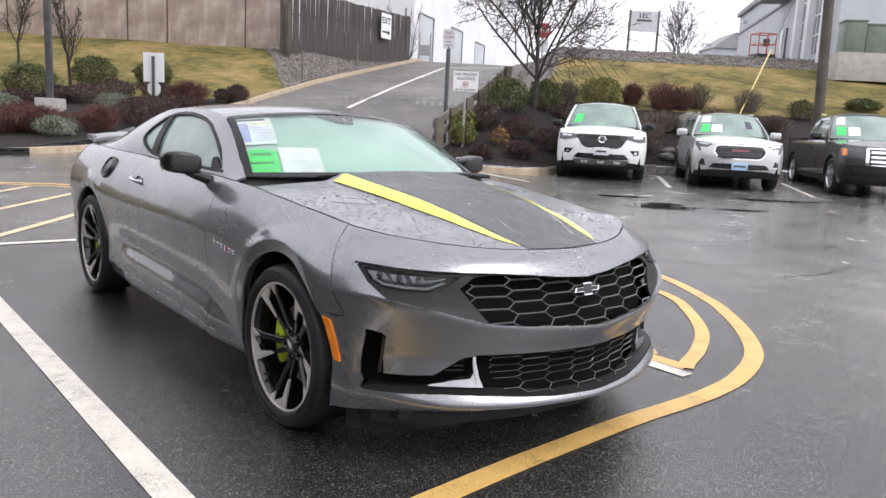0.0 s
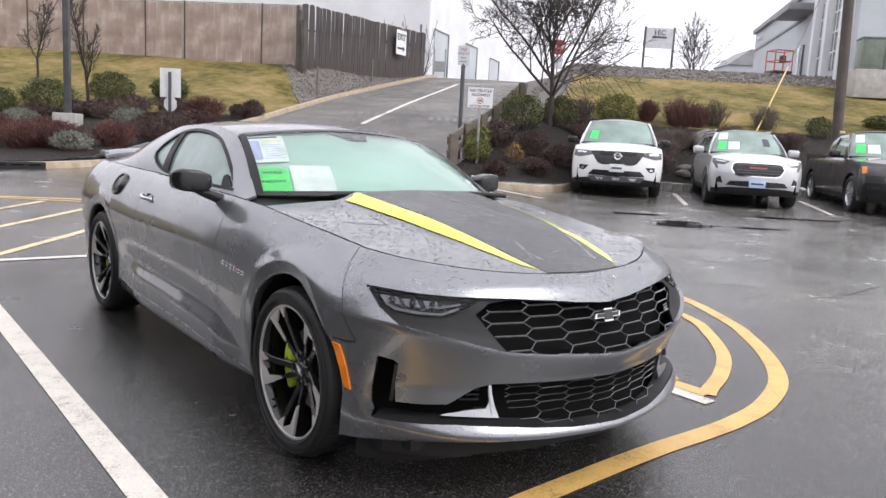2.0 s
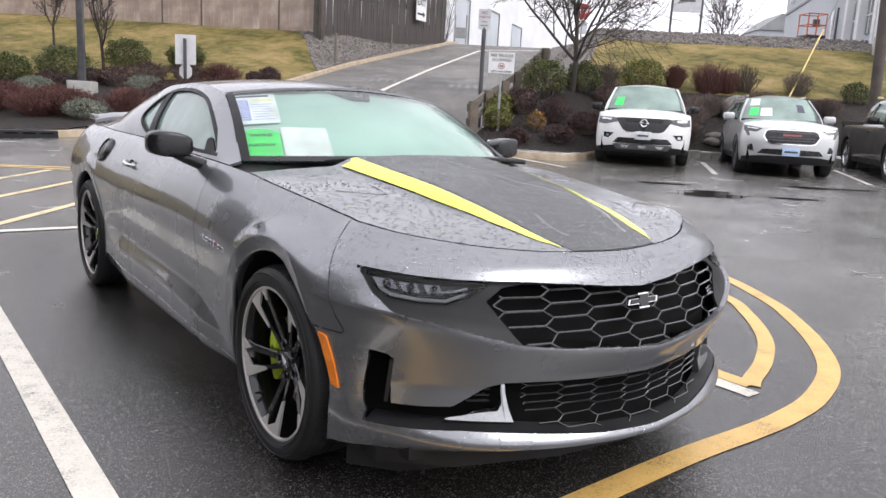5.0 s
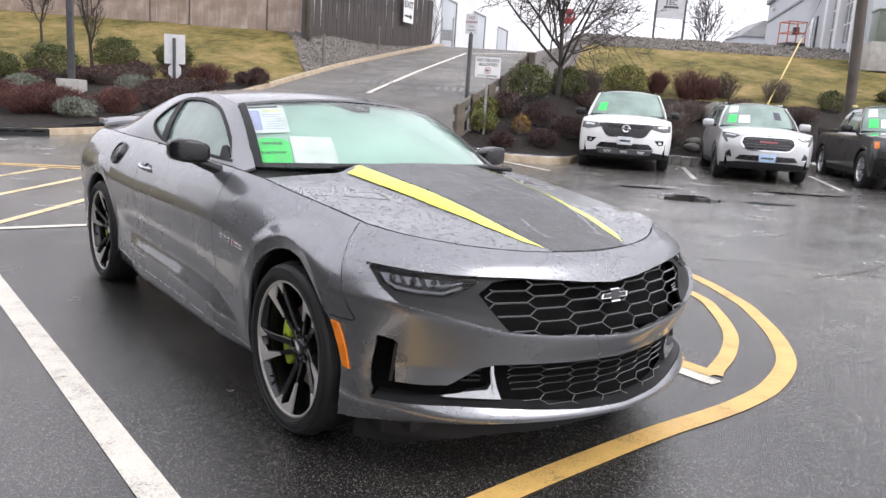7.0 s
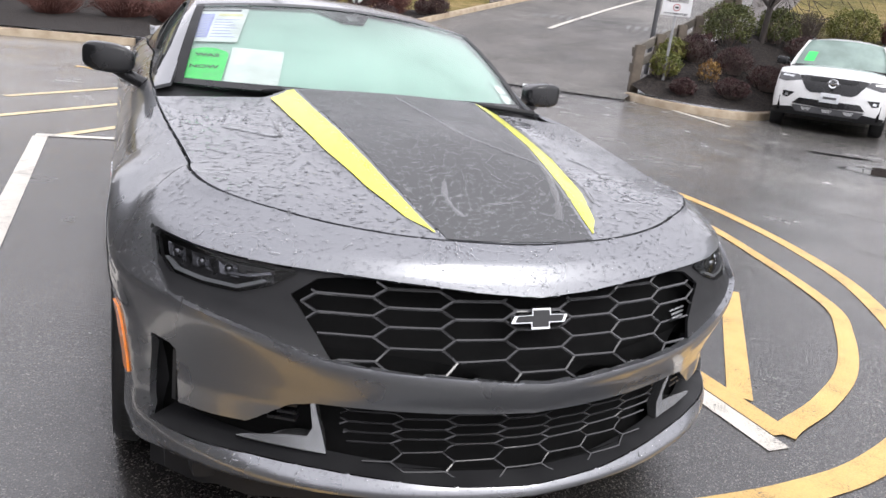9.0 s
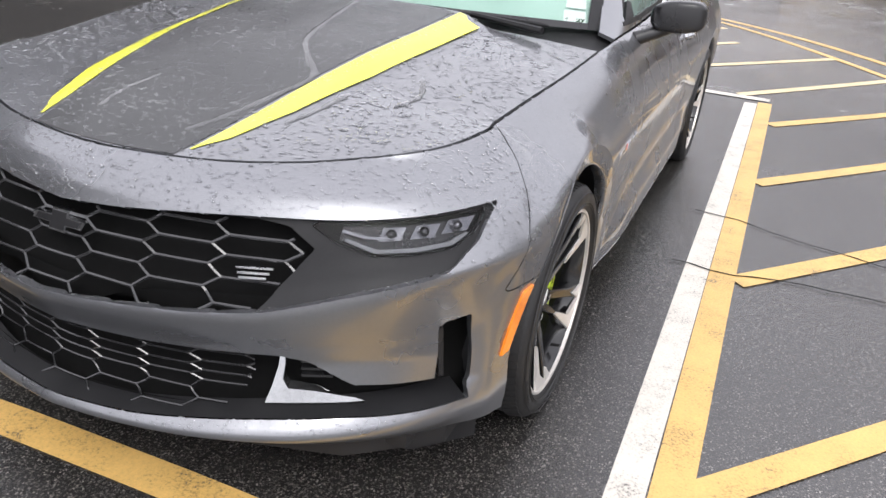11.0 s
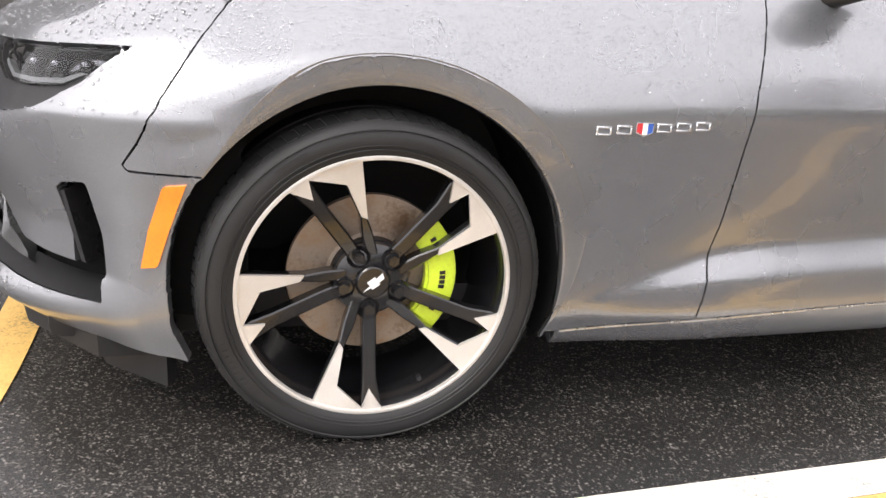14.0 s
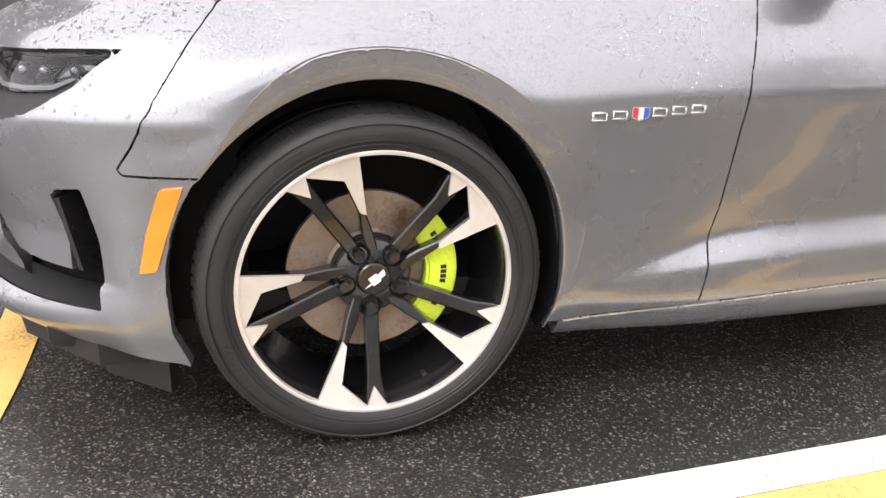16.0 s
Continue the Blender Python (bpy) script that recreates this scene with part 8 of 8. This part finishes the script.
    if pickup:
        for s in (1, -1):
            part("bed_wall", box((.10, base + ro - end_y - .2, .10), Matrix.Translation((s * (hw - .12), (end_y + base + ro) / 2 - .02, belt_z + .02)), .02), body, car)
        part("bed_floor", box((W - .3, base + ro - end_y - .3, .06), Matrix.Translation((0, (end_y + base + ro) / 2, .85)), .01), M_TRIM, car)
        part("tailgate", box((W - .22, .08, .55), Matrix.Translation((0, base + ro - .12, belt_z - .22)), .02), body, car)
    else:
        b = grid(lambda u, v: Vector(((2 * u - 1) * (hw - .12), end_y + .28 + (base + ro - .07 - end_y - .28) * v, belt_z + .03)), 4, 4)
        part("tail_top", b, body, car)
        for s in (1, -1):
            part("roof_rail", rod((s * (rx - .02), top_y + .35, roof_z - .03), (s * (rx - .02), end_y - .3, roof_z - .03), .022), M_BLACK if body is M_WHITE_CAR else M_SATIN, car)
    part("dashboard", box((W - .5, .4, .2), Matrix.Translation((0, cowl_y + .62, belt_z - .04)), .05), M_INTERIOR, car)
    for s in (1, -1):
        part("seat", box((.5, .2, .75), pose(s * .38, top_y + .55, belt_z, -12, 0, 0), .07, 3), M_INTERIOR, car)
    # price card and papers behind the screen
    def glued(nm, a0, v0, a1, v1, mat):
        b = grid(lambda u, v: shield(a0 + (a1 - a0) * u, v0 + (v1 - v0) * v, .004), 3, 3)
        face_out(b, (0, 2, .8))
        part(nm, b, mat, car)
    glued("price_card", -.80, .15, -.58, .48, M_GREENCARD)
    return car, sheet_on, glued, sh, shield, hw


RZ = math.degrees(math.atan2(-.775, .632))
d_rear = Vector((.775, .632))


def parked(x, y):
    return pose(x, y, lot(rs_of(x, y)[1]), 0, 0, RZ)


def halves(sh, hwx, pts, off, mat, nm, car, h=.02, label=""):
    """The same piece on both sides of the nose."""
    for s in (1, -1):
        b = cut_sheet(sh.off(off), sh.front_line(pts, .03), (), h)
        face_out(b, (0, 1.5, .6))
        rim(b, .02)
        part(nm, mirrored(b) if s < 0 else b, mat, car, label, 40)


# white SUV
car, on, glued, sh, shield, hw = vehicle("white_suv", "white sport utility vehicle parked on wet asphalt", parked(11.52, 8.50), M_WHITE_CAR, 1.96, 2.90, .93, 1.18, .365, 1.13, 1.00, 1.77, .55, 1.25, 4.0, M_DARKSTEEL)
on("grille", [(-.03, .985), (.46, .985), (.58, .975), (.42, .74), (.34, .70), (-.03, .70)], M_BLACK, -.008, .02, "black grille")
on("grille_bar", [(-.03, .955), (.40, .955), (.36, .90), (-.03, .90)], M_TRIM, -.016)
halves(sh, hw, [(.60, .985), (.80, .985), (.92, .99), (.93, .86), (.80, .84), (.66, .87), (.52, .90)], -.008, M_LAMPGLASS, "headlight", car, label="clear angular headlight")
halves(sh, hw, [(.66, .955), (.86, .965), (.86, .935), (.68, .925)], -.014, M_SATIN, "lamp_inset", car)
halves(sh, hw, [(.60, .665), (.80, .672), (.80, .575), (.70, .56)], -.006, M_BLACK, "fog_recess", car, label="black fog lamp recess")
halves(sh, hw, [(.70, .635), (.76, .635), (.76, .590), (.70, .590)], -.014, M_SATIN, "fog_lamp", car)
on("lower_intake", [(-.03, .575), (.50, .575), (.60, .47), (-.03, .45)], M_BLACK, -.018)
on("skid_bar", [(-.03, .445), (.60, .445), (.52, .34), (-.03, .34)], M_DARKSTEEL, -.018, .02, "grey skid bar")
halves(sh, hw, [(.26, .425), (.44, .425), (.40, .37), (.30, .37)], -.026, M_SATIN, "skid_insert", car)
on("skid_middle", [(-.02, .425), (.09, .425), (.06, .37), (-.02, .37)], M_SATIN, -.026)
part("number_plate", box((.32, .015, .17), Matrix.Translation((0, -.955, .63)), .006), M_PLATE, car, "white plate with a dark bar")
part("plate_bar", box((.22, .006, .04), Matrix.Translation((0, -.967, .63)), .001), M_DARKSTEEL, car)
part("emblem", lathe([(.052, 0), (.060, .008), (.075, .010), (.082, 0)], 24), M_CHROME, car, "plain chrome ring", 40, pose(0, -.93, .885, 0, 0, -90))
part("emblem_bar", box((.20, .01, .035), Matrix.Translation((0, -.94, .885)), .003), M_CHROME, car)

# silver SUV
car, on, glued, sh, shield, hw = vehicle("silver_suv", "silver sport utility vehicle parked on wet asphalt", parked(13.08, 6.12), M_SILVER_CAR, 1.84, 2.725, .90, 1.0, .355, 1.07, .95, 1.66, .50, 1.20, 3.6, M_DARKSTEEL)
on("grille_frame", [(-.03, .93), (.42, .93), (.50, .89), (.53, .78), (.44, .66), (.36, .635), (-.03, .635)], M_CHROME, -.006, .018, "chrome grille frame")
on("grille", [(-.03, .905), (.41, .905), (.475, .875), (.50, .785), (.425, .68), (.35, .66), (-.03, .66)], M_BLACK, -.014, .018, "black slatted grille")
for zz in (.71, .76, .86):
    on("grille_slat", [(-.02, zz), (.42, zz), (.42, zz + .015), (-.02, zz + .015)], M_DARKSTEEL, -.020, .015)
on("grille_badge", [(-.02, .795), (.17, .795), (.17, .832), (-.02, .832)], M_DULLRED, -.024, .015, "plain red badge bar")
halves(sh, hw, [(.54, .93), (.72, .965), (.87, .98), (.87, .90), (.80, .78), (.76, .78), (.79, .875), (.66, .86)], -.006, M_LAMPGLASS, "headlight", car, label="clear hooked headlight")
halves(sh, hw, [(.60, .925), (.80, .950), (.81, .932), (.62, .908)], -.012, M_SATIN, "lamp_inset", car)
halves(sh, hw, [(.71, .63), (.76, .60), (.77, .50), (.67, .50)], -.006, M_BLACK, "side_vent", car)
halves(sh, hw, [(.665, .505), (.77, .505), (.77, .482), (.65, .482)], -.012, M_CHROME, "vent_strip", car)
on("lower_intake", [(-.03, .55), (.52, .54), (.60, .45), (-.03, .43)], M_BLACK, -.018)
part("number_plate", box((.32, .015, .16), Matrix.Translation((.0, -.93, .50)), .006), M_PLATEBLUE, car, "pale blue plate with bars")
part("plate_bar", box((.24, .006, .035), Matrix.Translation((0, -.942, .50)), .001), M_DARKSTEEL, car)
glued("paper", -.52, .14, -.22, .46, M_PAPER)
glued("paper", -.84, .58, -.58, .92, M_PAPER)
glued("dark_card", .46, .32, .66, .66, M_INK)

# charcoal pickup
car, on, glued, sh, shield, hw = vehicle("pickup_truck", "charcoal pickup truck with a chrome grille parked on wet asphalt", parked(15.10, 3.92), M_DARK_CAR, 1.89, 3.26, .93, 1.2, .39, 1.14, 1.04, 1.79, .60, 1.30, 2.35, M_SATIN, True, .62, "pickup")
on("grille_frame", [(-.03, 1.02), (.50, 1.02), (.53, .99), (.53, .68), (.50, .65), (-.03, .65)], M_CHROME, -.012, .018, "chrome grille frame")
on("grille", [(-.03, .985), (.465, .985), (.465, .685), (-.03, .685)], M_BLACK, -.018, .018)
for zz in (.72, .81, .90):
    on("grille_bar", [(-.02, zz), (.44, zz), (.44, zz + .05), (-.02, zz + .05)], M_CHROME, -.030, .016, "chrome grille bar")
halves(sh, hw, [(.55, 1.0), (.80, 1.005), (.915, 1.0), (.92, .83), (.80, .80), (.56, .82)], -.010, M_LAMPGLASS, "headlight", car, label="clear headlight with an amber corner")
halves(sh, hw, [(.84, .985), (.905, .985), (.905, .85), (.84, .85)], -.018, M_AMBER, "indicator", car, label="amber corner lamp")
on("bumper_bar", [(-.03, .66), (.85, .66), (.88, .60), (.86, .50), (-.03, .50)], M_TRIM, -.035, .03, "black front bumper")
halves(sh, hw, [(.62, .60), (.80, .60), (.80, .53), (.62, .53)], -.045, M_BLACK, "fog_recess", car)
glued("paper", -.52, .14, -.22, .46, M_PAPER)
glued("paper", -.84, .56, -.60, .90, M_PAPER)
